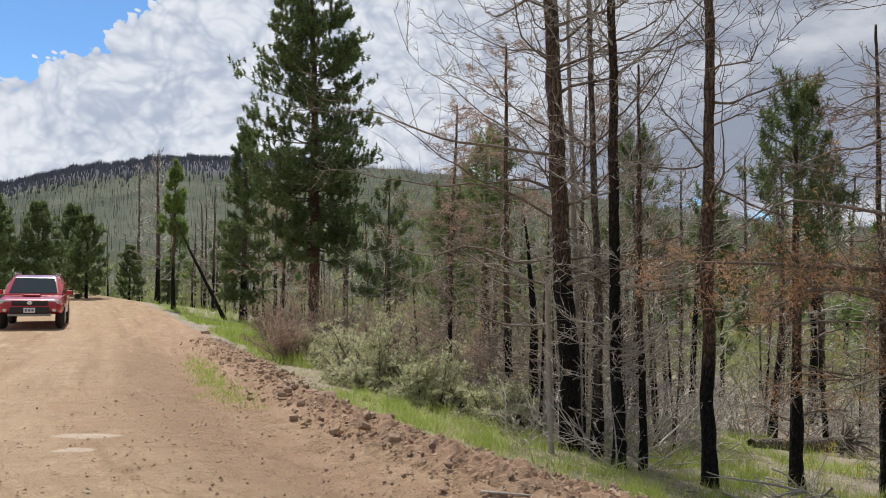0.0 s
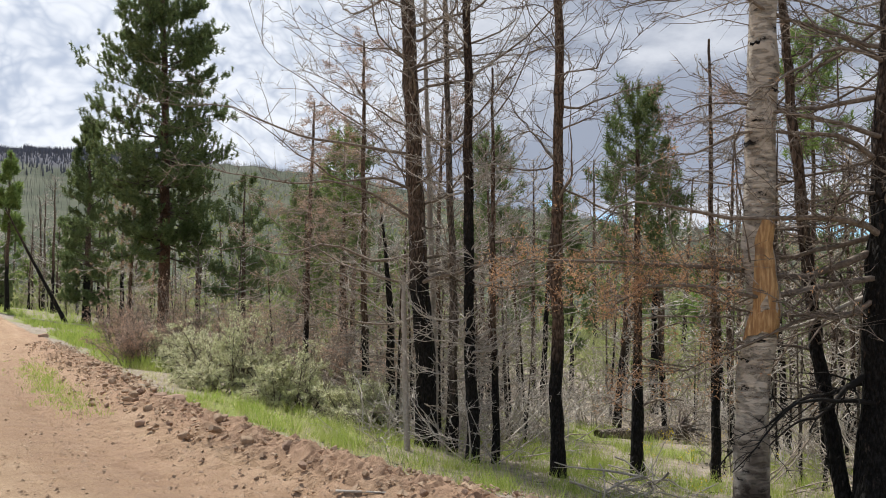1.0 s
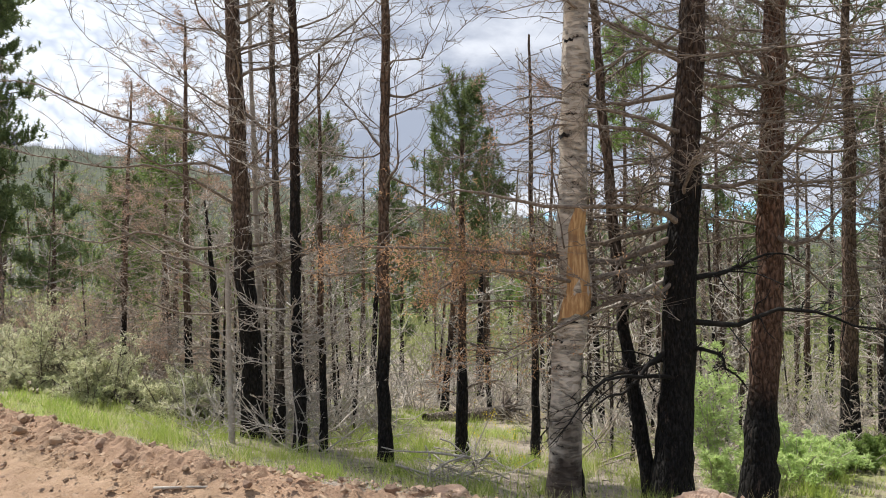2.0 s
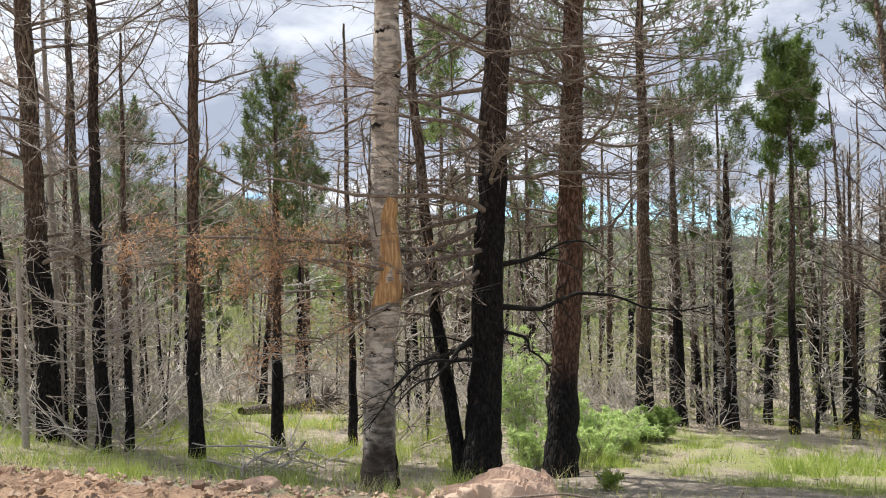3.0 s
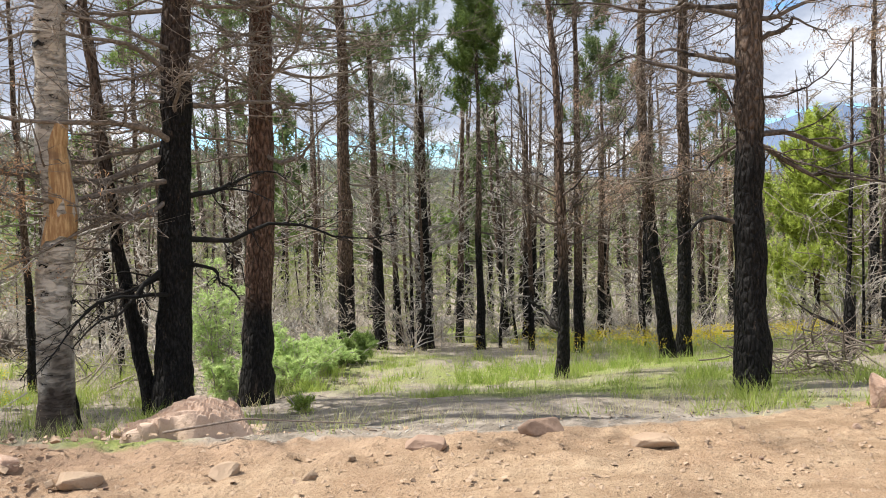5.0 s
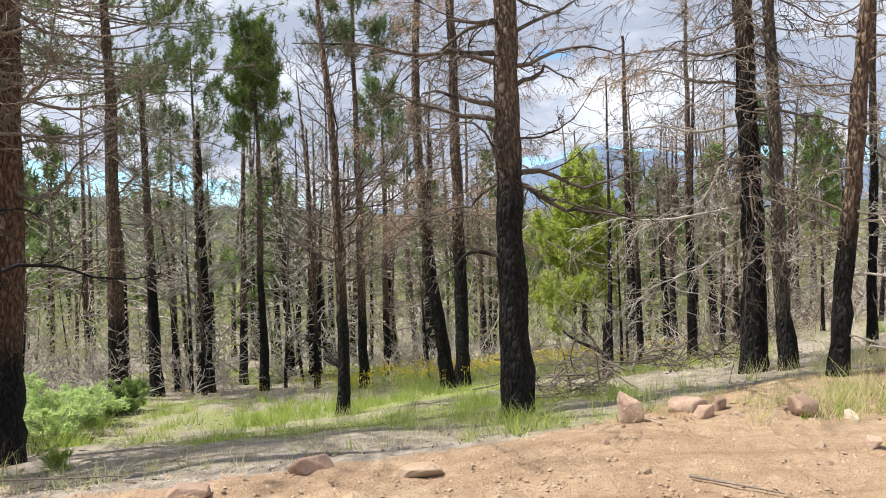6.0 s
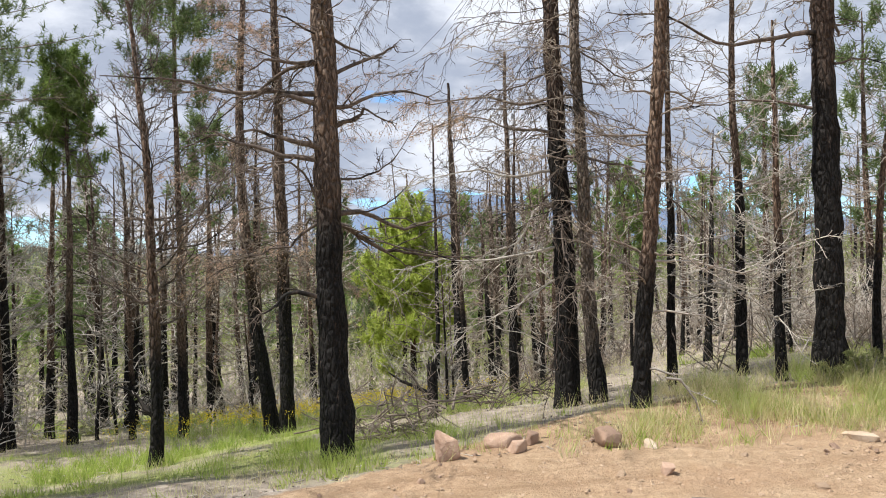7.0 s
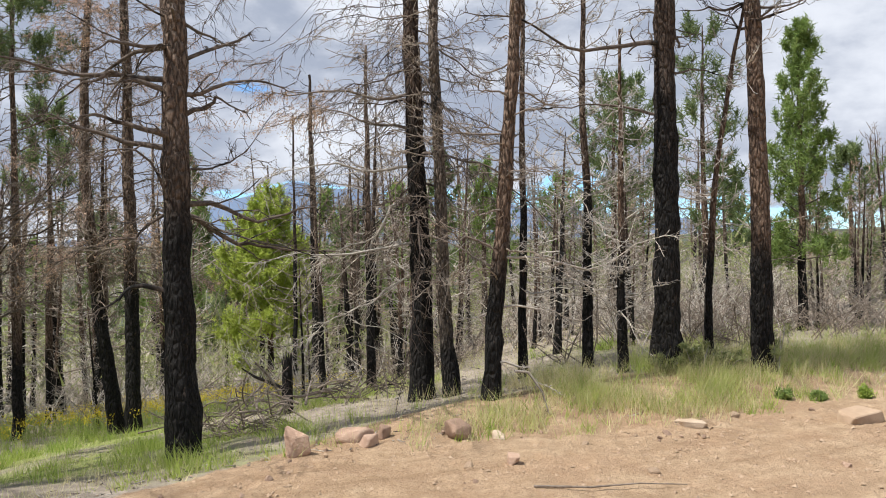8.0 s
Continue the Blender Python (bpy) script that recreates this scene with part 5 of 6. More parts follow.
# ---- undergrowth, grass ----
def turf_at(x, y):
    d = off_edge(x, y)
    v = 0.25 + 1.3 * lattice(x / 2.3, y / 2.3, 21) + 0.7 * lattice(x / 0.8, y / 0.8, 22)
    meadow = sm(1.8, 3.0, d) * sm(3.0, 4.5, x) * sm(-6, -2, y) * sm(14, 9, y) * sm(20, 15, x)
    return np.clip(v + 0.22 * meadow + 0.35 * np.exp(-((d - 0.8) / 0.6) ** 2) * sm(3, 5, y) + 0.3 * np.exp(-((x - 4.4) ** 2 + (y - 9.6) ** 2) / 5.0) + 0.1 * np.exp(-((x - 10.2) ** 2 + (y + 1.6) ** 2) / 7.0), 0, 1)


def grass_sheet(name, label, mat, seed, count, n, h0, h1, width, accept, az=(-14, 118), rr=(4.6, 24)):
    rng = np.random.default_rng(seed)
    a = np.radians(rng.uniform(*az, count))
    r = np.sqrt(rng.uniform(rr[0] ** 2, rr[1] ** 2, count) ** rng.uniform(0.8, 1.0, count))
    x, y = r * np.sin(a), r * np.cos(a)
    keep = (rng.random(count) < accept(x, y)) & (r > rr[0])
    x, y = x[keep], y[keep]
    N = len(x)
    c = np.stack([x, y, ground(x, y) - 0.01], -1)
    s = rng.uniform(0.6, 1.3, (N, 1, 1))
    b = c[:, None] + rng.normal(size=(N, n, 3)) * np.array([0.045, 0.045, 0.0]) * s
    lean_by = rng.normal(size=(N, n, 3)) * np.array([0.4, 0.4, 0.0]) + rng.normal(size=(N, 1, 3)) * np.array([0.15, 0.15, 0])
    h = rng.uniform(h0, h1, (N, n, 1)) * s
    t = b + (np.array([0, 0, 1.0]) + lean_by) * h
    side = unit(rng.normal(size=(N, n, 3)) * np.array([1, 1, 0.1]))
    g = Geo().blades(b.reshape(-1, 3), t.reshape(-1, 3), width * rng.uniform(0.6, 1.3, N * n), side.reshape(-1, 3))
    tagged(new(name, g.mesh(name, MAT[mat], False)), label, "grass", kind="stuff")


def on_floor(x, y):
    return sm(0.15, 0.6, off_edge(x, y))


grass_sheet("grass", "short bright green meadow grass", "grass", 1, 34000, 16, 0.05, 0.2, 0.011,
            lambda x, y: on_floor(x, y) * sm(0.4, 0.8, turf_at(x, y)) * sm(0.05, 0.28, lattice(x / 0.3, y / 0.3, 52)))
def verge(x, y):
    d = off_edge(x, y)
    return sm(-0.35, 0.7, d) * sm(2.0, 0.9, d) * sm(0.4, -1.3, y) * (0.12 + sm(-0.12, 0.22, lattice(x / 0.5, y / 0.5, 41)))


grass_sheet("tall_grass", "tall straw-coloured grass along the bank", "grass_dry", 2, 15000, 15, 0.07, 0.27, 0.0065, lambda x, y: verge(x, y) * 0.75, az=(70, 120), rr=(5.5, 15))
grass_sheet("verge_grass", "green grass along the bank", "grass", 8, 15000, 15, 0.05, 0.2, 0.0075, lambda x, y: verge(x, y) * 0.45, az=(70, 120), rr=(5.5, 15))
grass_sheet("bank_grass", "green grass tufts along the rubble bank", "grass", 3, 70000, 7, 0.06, 0.24, 0.007,
            lambda x, y: sm(0.05, 0.5, off_edge(x, y)) * sm(3.6, 1.2, off_edge(x, y)) * (0.25 + 0.75 * sm(0.3, 0.6, turf_at(x, y))) * (0.05 + sm(0.0, 0.3, lattice(x / 0.36, y / 0.36, 51))) * np.where(y > 9.5, 0.15, 0.45),
            rr=(5, 26))
grass_sheet("dry_tufts", "thin dry straw in the litter", "grass_dry", 4, 26000, 6, 0.05, 0.2, 0.005,
            lambda x, y: on_floor(x, y) * (0.25 + 0.5 * sm(2, 0.5, off_edge(x, y))))
grass_sheet("road_weeds", "low green weeds on the road's crown", "grass", 6, 30000, 6, 0.03, 0.08, 0.008,
            lambda x, y: np.exp(-((off_edge(x, y) + 0.85) / 0.22) ** 2) * sm(10, 11.5, y) * sm(19, 15, y) * 0.6, az=(-30, 10), rr=(8, 28))

grass_sheet("forest_grass", "thin green grass under the burnt trees", "grass", 10, 42000, 9, 0.05, 0.2, 0.007,
            lambda x, y: sm(0.3, 0.9, off_edge(x, y)) * (0.05 + sm(0.02, 0.3, lattice(x / 0.4, y / 0.4, 57))) * 0.2, az=(2, 36), rr=(7, 14))


def flower_patch(seed, cx, cy, sx, sy, n, h):
    rng = np.random.default_rng(seed)
    x, y = cx + rng.normal(size=n) * sx, cy + rng.normal(size=n) * sy
    base = np.stack([x, y, ground(x, y)], -1)
    tip = base + np.stack([rng.normal(size=n) * 0.05, rng.normal(size=n) * 0.05, rng.uniform(0.6, 1.1, n) * h], -1)
    ob = empty("wildflowers", (0, 0, 0), "clump of small yellow wildflowers", "flower", "yellow wildflowers", "stuff")
    g = Geo().spikes(base, tip, np.full(n, 0.004))
    tagged(under(ob, "stemwork", g.mesh("stemwork", MAT["grass"])), kind="stuff")
    p = Geo()
    tuft(rng, p, np.repeat(tip, 2, 0), np.tile([[0, 0, 1.0]], (2 * n, 1)), 5, 0.017, 0.013, 1.2, 0.025)
    tagged(under(ob, "petals", p.mesh("petals", MAT["flower"], False)), kind="stuff")


flower_patch(1, 13.6, 5.2, 1.5, 1.1, 1100, 0.32)
flower_patch(2, 14.6, 3.7, 1.0, 0.9, 420, 0.3)
flower_patch(3, 4.1, 8.7, 0.25, 0.3, 14, 0.4)
flower_patch(4, 5.0, 11.3, 0.4, 0.5, 16, 0.35)
flower_patch(5, 3.35, 6.9, 0.12, 0.12, 8, 0.35)


def undergrowth():
    """Tangles of grey twigs and green regrowth that close the view between the trunks."""
    rng = np.random.default_rng(15)

    def spots(count, r0, r1, clear, a0=-24, a1=119):
        a = np.radians(rng.uniform(a0, a1, count))
        r = r0 + (r1 - r0) * rng.random(count) ** 0.75
        x, y = r * np.sin(a), r * np.cos(a)
        k = (off_edge(x, y) > clear) & ~((x > 0.31 * y) & (x < 0.5 * y) & (r < 14.2)) & ~((x > 3.5) & (x < 13.5) & (y > -1) & (y < 8.8) & (r < 15.5))
        return x[k], y[k], r[k]

    for name, label, mat, count, r0, r1, clear, per, hh in (
            ("twig_tangle", "tangled grey dead twigs between the trunks", "limb_gray", 420, 17, 48, 3.5, 26, 1.4),
            ("brown_tangle", "tangled brown dead twigs between the trunks", "limb_tan", 300, 17, 48, 4, 24, 1.6)):
        x, y, r = spots(count, r0, r1, clear)
        N = len(x)
        z = ground(x, y) + ridge_height(x, y)
        s = rng.uniform(0.5, 1.2, (N, 1, 1))
        b = np.stack([x, y, z], -1)[:, None] + rng.normal(size=(N, per, 3)) * np.array([0.35, 0.35, 0]) * s + rng.random((N, per, 1)) * np.array([0, 0, hh]) * s * 0.8
        t = b + (rng.normal(size=(N, per, 3)) * np.array([0.35, 0.35, 0.2]) + np.array([0, 0, 0.28])) * s
        rad = np.repeat(0.0016 + 0.00022 * r, per)
        g = Geo().spikes(b.reshape(-1, 3), t.reshape(-1, 3), rad)
        tagged(new(name, g.mesh(name, MAT[mat])), label, "brush", kind="stuff")
    # low dead scrub nearer to the road, with stems that bend
    for name, label, mat, count, r1, hh in (("pale_scrub", "pale dead twigs around the feet of the burnt trees", "limb_gray", 30, 12.8, 0.8),
                                            ("verge_scrub", "grey dead scrub behind the grassy verge", "limb_brown", 130, 17, 0.75),
                                            ("dead_scrub", "low grey dead scrub under the burnt trees", "limb_gray", 330, 19, 1.0),
                                            ("brown_scrub", "low brown dead scrub under the burnt trees", "limb_tan", 200, 22, 1.15)):
        x, y, r = spots(count, 9.0, r1, 1.7, 4, 17.5) if name == "pale_scrub" else spots(count, 9.8, r1, 1.9, 82, 119) if name == "verge_scrub" else spots(count, 9.2, r1, 3.0)
        N, m = len(x), 6
        P0 = np.repeat(np.stack([x, y, ground(x, y)], -1), m, 0) + rng.normal(size=(N * m, 3)) * np.array([0.16, 0.16, 0])
        d0 = unit(rng.normal(size=(N * m, 3)) * np.array([0.7, 0.7, 0.15]) + np.array([0, 0, 0.8]))
        B = branch_paths(rng, P0, d0, rng.uniform(0.5, 1.3, N * m) * hh, rng.normal(size=N * m) * 0.25 - 0.1, 5, 0.16)
        RB = np.linspace(0.011, 0.004, 5)[None] * np.ones((N * m, 1))
        C, RC = sub_paths(rng, B, RB, 5, 0.25, 0.6, 0.85, 0.0, 3, 0.15, 0.16, rmin=0.004)
        E2, RE = sub_paths(rng, C, RC, 3, 0.3, 0.7, 0.9, 0.0, 2, 0.1, rmin=0.0035)
        g = Geo().tubes(B, RB, 3).spikes(C[:, 0], C[:, -1], RC[:, 0]).spikes(E2[:, 0], E2[:, -1], RE[:, 0])
        tagged(new(name, g.mesh(name, MAT[mat])), label, "brush", kind="stuff")
    for name, label, mat, count, r0, r1, per, hh in (
            ("regrowth", "pale green regrowth down the slope", "scrub", 1300, 15, 60, 26, 1.3),
            ("green_regrowth", "green regrowth and young pines down the slope", "scrub", 1300, 19, 75, 30, 2.0)):
        x, y, r = spots(count, r0, r1, 6.5)
        N = len(x)
        z = ground(x, y) + ridge_height(x, y)
        s = rng.uniform(0.5, 1.4, (N, 1, 1))
        b = np.stack([x, y, z], -1)[:, None] + rng.normal(size=(N, per, 3)) * np.array([0.4, 0.4, 0]) * s + rng.random((N, per, 1)) * np.array([0, 0, hh]) * s
        t = b + (rng.normal(size=(N, per, 3)) * 0.13 + np.array([0, 0, 0.12])) * (1 + r[:, None, None] / 40)
        g = Geo().blades(b.reshape(-1, 3), t.reshape(-1, 3), np.repeat(0.02 + 0.0016 * r, per), unit(rng.normal(size=(N * per, 3))))
        tagged(new(name, g.mesh(name, MAT[mat], False)), label, "brush", kind="stuff")


undergrowth()


def litter():
    """Twigs, chips and needles strewn on the forest floor."""
    rng = np.random.default_rng(19)
    for name, mat, n, big in (("litter", "limb_gray", 5200, 0.16), ("dark_litter", "limb_dark", 3600, 0.12)):
        a, r = np.radians(rng.uniform(-8, 118, n)), 4.8 + 13 * rng.random(n) ** 1.3
        x, y = r * np.sin(a), r * np.cos(a)
        k = off_edge(x, y) > 0.2
        x, y = x[k], y[k]
        m = len(x)
        b = np.stack([x, y, ground(x, y) + 0.012], -1)
        d = unit(rng.normal(size=(m, 3)) * np.array([1, 1, 0.12]))
        t = b + d * (0.02 + big * rng.random((m, 1)) ** 2)
        g = Geo().spikes(b, t, rng.uniform(0.003, 0.008, m))
        tagged(new(name, g.mesh(name, MAT[mat])), "fallen twigs and chips on the forest floor", "litter", kind="stuff")


litter()
grass_sheet("far_bank_grass", "yellow-green grass on the far bank", "grass", 9, 60000, 6, 0.12, 0.34, 0.02,
            lambda x, y: sm(0.3, 0.8, off_edge(x, y)) * sm(5.0, 3.0, off_edge(x, y)) * np.clip(0.35 + 1.3 * lattice(x / 0.9, y / 0.9, 53), 0.02, 1) * 0.5, az=(-25, -4), rr=(17, 50))


def bush(place, seed, height, spread, leaf, stem, stems=34, n=9, length=0.07, width=0.012, droop=-0.5, subs=9, label="", group="bushes", name="bush", upright=1.0):
    rng = np.random.default_rng(seed)
    ob = empty(name, place, label, "bush", group)
    az = rng.uniform(0, 2 * np.pi, stems)
    out = rng.uniform(0.15, 1.0, stems)
    d0 = unit(np.stack([np.cos(az) * out * spread, np.sin(az) * out * spread, height * upright * rng.uniform(0.6, 1.1, stems)], -1))
    L = np.hypot(out * spread, height * rng.uniform(0.55, 1.05, stems)) * 1.05
    P0 = np.stack([rng.normal(size=stems) * spread * 0.15, rng.normal(size=stems) * spread * 0.15, np.full(stems, -0.03)], -1)
    B = branch_paths(rng, P0, d0, L, np.full(stems, droop) * out, 7)
    B[:, :, 2] = np.maximum(B[:, :, 2], 0.02)
    RB = np.linspace(0.011, 0.004, 7)[None] * np.ones((stems, 1))
    thin = max(0.0019, 0.00022 * math.hypot(place[0], place[1]))
    C, RC = sub_paths(rng, B, RB, subs, 0.16, 0.4, 0.8, 0.0, 4, 0.2, rmin=thin * 1.1)
    E2, RE = sub_paths(rng, C, RC, 3, 0.3, 0.6, 0.8, -0.1, 3, 0.2, rmin=thin)
    g = Geo().tubes(B, RB, 3).spikes(C[:, 0], C[:, -1], RC[:, 0]).spikes(E2[:, 0], E2[:, -1], RE[:, 0])
    tagged(under(ob, "stemwork", g.mesh("stemwork", MAT[stem])), kind="stuff")
    lf = Geo()
    ends = np.concatenate([E2[:, -1], E2[:, 1], C[:, -1], C[:, 2]])
    dirs = unit(np.concatenate([E2[:, -1] - E2[:, 1], E2[:, 1] - E2[:, 0], C[:, -1] - C[:, 2], C[:, 2] - C[:, 1]]))
    tuft(rng, lf, ends, dirs, n, length, width, 0.55)
    tagged(under(ob, "foliage", lf.mesh("foliage", MAT[leaf], False)), kind="stuff")
    return ob


JUN = "bright green juniper bush with feathery sprays"
bush(at(5.75, 7.35), 1, 1.45, 0.32, "juniper", "limb_gray", 13, 5, 0.06, 0.013, -0.2, 9, JUN, name="juniper")
bush(at(5.55, 6.95), 2, 0.6, 0.5, "juniper", "limb_gray", 16, 6, 0.06, 0.012, -0.4, 8, JUN, name="juniper")
bush(at(6.75, 7.35), 3, 0.75, 0.75, "juniper", "limb_gray", 26, 6, 0.06, 0.014, -0.5, 9, JUN, name="juniper")
bush(at(7.55, 7.75), 4, 0.6, 0.6, "juniper", "limb_gray", 20, 6, 0.06, 0.014, -0.5, 9, JUN, name="juniper")
bush(at(8.55, 8.2), 5, 0.5, 0.45, "needle_bright", "limb_gray", 24, 9, 0.07, 0.015, -0.4, 8, "low green juniper bush at the meadow's edge", name="juniper")
WEED = "leafy green weed in the grassy verge"
for k, (bx, by, bh, bs, leaf) in enumerate(((9.0, -2.4, 0.34, 0.2, "scrub"), (9.15, -2.75, 0.28, 0.2, "scrub"), (8.95, -2.1, 0.24, 0.18, "scrub"), (9.35, -3.3, 0.5, 0.14, "scrub"),
                                            (8.6, -3.1, 0.14, 0.1, "needle_bright"), (8.55, -3.42, 0.12, 0.1, "needle_bright"), (8.7, -3.95, 0.14, 0.12, "grass"), (5.08, 5.37, 0.3, 0.1, "grass"))):
    bush(at(bx, by), 70 + k, bh, bs, leaf, "limb_gray", 9, 3, 0.05, 0.013, -0.2, 5, WEED, group="weeds", name="weed")
SAGE = "grey-green bush with drooping feathery sprays"
for k, (bx, by, bh, bs) in enumerate(((-1.6, 15.4, 1.05, 0.95), (-0.75, 14.2, 1.15, 0.9), (0.15, 13.0, 0.95, 0.8), (0.75, 12.3, 0.75, 0.75), (-0.3, 12.9, 0.7, 0.7),
                                      (1.0, 11.6, 0.6, 0.55), (-1.3, 13.9, 0.7, 0.7), (-2.4, 17.5, 0.9, 0.9))):
    bush(at(bx, by), 20 + k, bh * 1.45, bs * 1.05, "sage", "limb_dark", 30, 4, 0.055, 0.013, -0.95, 11, SAGE, group="drooping bushes")
DRY = "tangled dead brush with dry reddish tips"
for k, (bx, by, bh, bs) in enumerate(((-3.6, 20.5, 1.5, 1.2), (-2.5, 19.5, 1.7, 1.2), (-1.4, 18.2, 1.6, 1.2), (-0.4, 16.8, 1.5, 1.1), (0.6, 15.4, 1.3, 1.0), (-4.4, 22.5, 1.3, 1.0),
                                      (1.5, 14.2, 1.1, 0.9), (-3.2, 17.6, 0.9, 0.8))):
    bush(at(bx, by), 40 + k, bh * 1.15, bs * 0.9, "needle_pink", "limb_brown", 40, 1, 0.06, 0.013, -0.35, 11, DRY, group="dead brush", name="dead_brush")


# ---- rocks ----
def rock_mesh(seed, size, n=22, rough=0.12, cuts=1):
    rng = np.random.default_rng(seed)
    bm = bmesh.new()
    q = unit(rng.normal(size=(n, 3)))
    for p in np.sign(q) * np.abs(q) ** 0.55 * rng.uniform(0.68, 1.0, (n, 1)):
        bm.verts.new(Vector(p * np.array(size) * 0.5))
    bmesh.ops.convex_hull(bm, input=bm.verts)
    loose = [v for v in bm.verts if not v.link_faces]
    bmesh.ops.delete(bm, geom=loose, context="VERTS")
    if cuts:
        bmesh.ops.bevel(bm, geom=list(bm.edges), offset=min(size) * 0.04, segments=1, affect="EDGES")
        bmesh.ops.triangulate(bm, faces=bm.faces)
    for _ in range(cuts - 1):
        bmesh.ops.subdivide_edges(bm, edges=list(bm.edges), cuts=1, use_grid_fill=True)
        for v in bm.verts:
            v.co += Vector(noise.noise_vector(v.co * (5 / max(size)))) * max(size) * rough * 0.12
    me = bpy.data.meshes.new("rock")
    bm.to_mesh(me)
    bm.free()
    return me


def rock(x, y, size, seed, mat="rock", turn=0.0, sink=0.3, label="", cuts=2, tilt=0.0, name="rock"):
    me = rock_mesh(seed, size, cuts=cuts)
    me.materials.append(MAT[mat])
    ob = new(name, me)
    ob.location, ob.rotation_euler = (x, y, zg(x, y) + size[2] * (0.5 - sink)), (tilt, 0, radians(turn))
    return tagged(ob, label or "angular pinkish sandstone rock on the bank", "rock", "rocks on the bank")


rock(2.2, 5.72, (0.3, 0.24, 0.2), 1, "rock", 20, 0.25, "blunt pinkish rock on the rubble bank")
rock(2.0, 5.86, (0.2, 0.16, 0.14), 2, "rock", 60, 0.3)
rock(3.05, 5.2, (0.24, 0.18, 0.15), 3, "rock", 10, 0.3)
rock(3.95, 3.1, (0.3, 0.16, 0.09), 4, "rock_dark", -55, 0.2, "flat reddish slab lying on the dirt", tilt=0.2)
rock(4.6, 2.68, (0.36, 0.2, 0.15), 5, "rock_dark", -55, 0.25, "dark red broken clod of earth at the road's edge")
rock(4.75, 2.05, (0.32, 0.2, 0.1), 6, "clod", -60, 0.4, "flat pink stone half buried in the dirt")
rock(6.5, 1.13, (0.24, 0.2, 0.3), 7, "rock", -70, 0.15, "upright blocky pink rock")
rock(6.95, 0.8, (0.36, 0.28, 0.18), 8, "rock", -80, 0.3, "broken pink rock in pieces")
rock(6.8, 0.65, (0.22, 0.18, 0.14), 9, "rock", -40, 0.3)
rock(7.05, 0.58, (0.2, 0.14, 0.16), 10, "rock_dark", -20, 0.25)
rock(7.02, -0.02, (0.26, 0.21, 0.22), 11, "rock_dark", 30, 0.2, "rounded reddish rock in the grass verge")
rock(6.95, -0.35, (0.14, 0.12, 0.1), 12, "rock_tan", 0, 0.25)
rock(7.4, -1.95, (0.3, 0.2, 0.1), 13, "rock_tan", -80, 0.3, "flat tan stone at the grass edge")
rock(6.15, -0.44, (0.14, 0.12, 0.12), 14, "rock", 10, 0.25)
rock(7.6, -3.4, (0.46, 0.36, 0.2), 15, "clod", -60, 0.35, "low tan boulder beside the road")
rock(1.92, 4.95, (0.26, 0.2, 0.13), 16, "clod", 40, 0.4, "flat-topped pink rock in the rubble")
rock(2.3, 4.72, (0.2, 0.16, 0.16), 17, "rock", 80, 0.3)
rock(2.45, 4.25, (0.3, 0.22, 0.11), 18, "clod", -30, 0.45, "slanting pink slab in the rubble")
rock(2.98, 3.7, (0.2, 0.16, 0.1), 19, "clod", 15, 0.35)
rock(-6.75, 24.3, (0.34, 0.25, 0.22), 20, "rock", 30, 0.2, "lone rock on the far bank")
rock(0.4, 7.2, (0.3, 0.22, 0.16), 21, "rock_dark", 0, 0.3)
rock(-0.5, 8.85, (0.26, 0.2, 0.18), 22, "rock_tan", 30, 0.3)
rock(-1.5, 11.2, (0.34, 0.28, 0.24), 23, "rock", 10, 0.3)
rock(-1.8, 11.5, (0.5, 0.4, 0.22), 24, "rock_dark", 60, 0.4)


def boulder_slab(x, y, z):
    """Low mound of layered sandstone."""
    n, m = 110, 76
    u, v = np.meshgrid(np.linspace(-1, 1, n), np.linspace(-1, 1, m), indexing="ij")
    rr = np.maximum(np.abs(u + 0.25 * v + 0.25 * lattice(v * 3 + 5, v * 0, 61)), np.abs(v * 1.02 - 0.2 * u + 0.4 * lattice(u * 3.3, u * 0, 62)))
    body = sm(1.0, 0.72, rr)
    tilt = 0.05 + 0.25 * sm(-1.15, 0.25, u) * (1 - 0.45 * sm(0.3, 1.0, u)) - 0.05 * v + 0.05 * lattice(u * 2 + 9, v * 2, 63)
    s = u * 0.75 + v * 0.9 + 0.35 * lattice(u * 2.2, v * 2.2, 67)
    layer = np.floor(s * 4.2)
    tilt = tilt + 0.03 * (layer - s * 4.2 + 0.5) + 0.02 * lattice(layer * 1.0, layer * 0, 68)
    crack = np.exp(-(np.abs((s * 2.1) % 1.0 - 0.5) / 0.035) ** 2) + 0.8 * np.exp(-(lattice(u * 3.1, v * 3.1, 69) / 0.018) ** 2)
    h = body * (np.clip(tilt, 0.02, 0.4) - 0.04 * np.clip(crack, 0, 1)) + 0.01 * lattice(u * 14, v * 10, 65) - 0.05
    P = np.stack([u * 0.5, v * 0.38, h * 0.85 - 0.005], -1).reshape(-1, 3)
    idx = np.arange(n * m).reshape(n, m)
    q = np.stack([idx[:-1, :-1], idx[1:, :-1], idx[1:, 1:], idx[:-1, 1:]], -1).reshape(-1, 4)
    ob = new("boulder", Geo().add(P, q).mesh("boulder", MAT["rock_pale"], False))
    ob.location, ob.rotation_euler = (x, y, z), (0.04, 0.05, radians(-47))
    tagged(ob, "large low layered pink sandstone boulder", "rock", "rocks on the bank")


boulder_slab(3.42, 4.72, zg(3.42, 4.72) + 0.02)


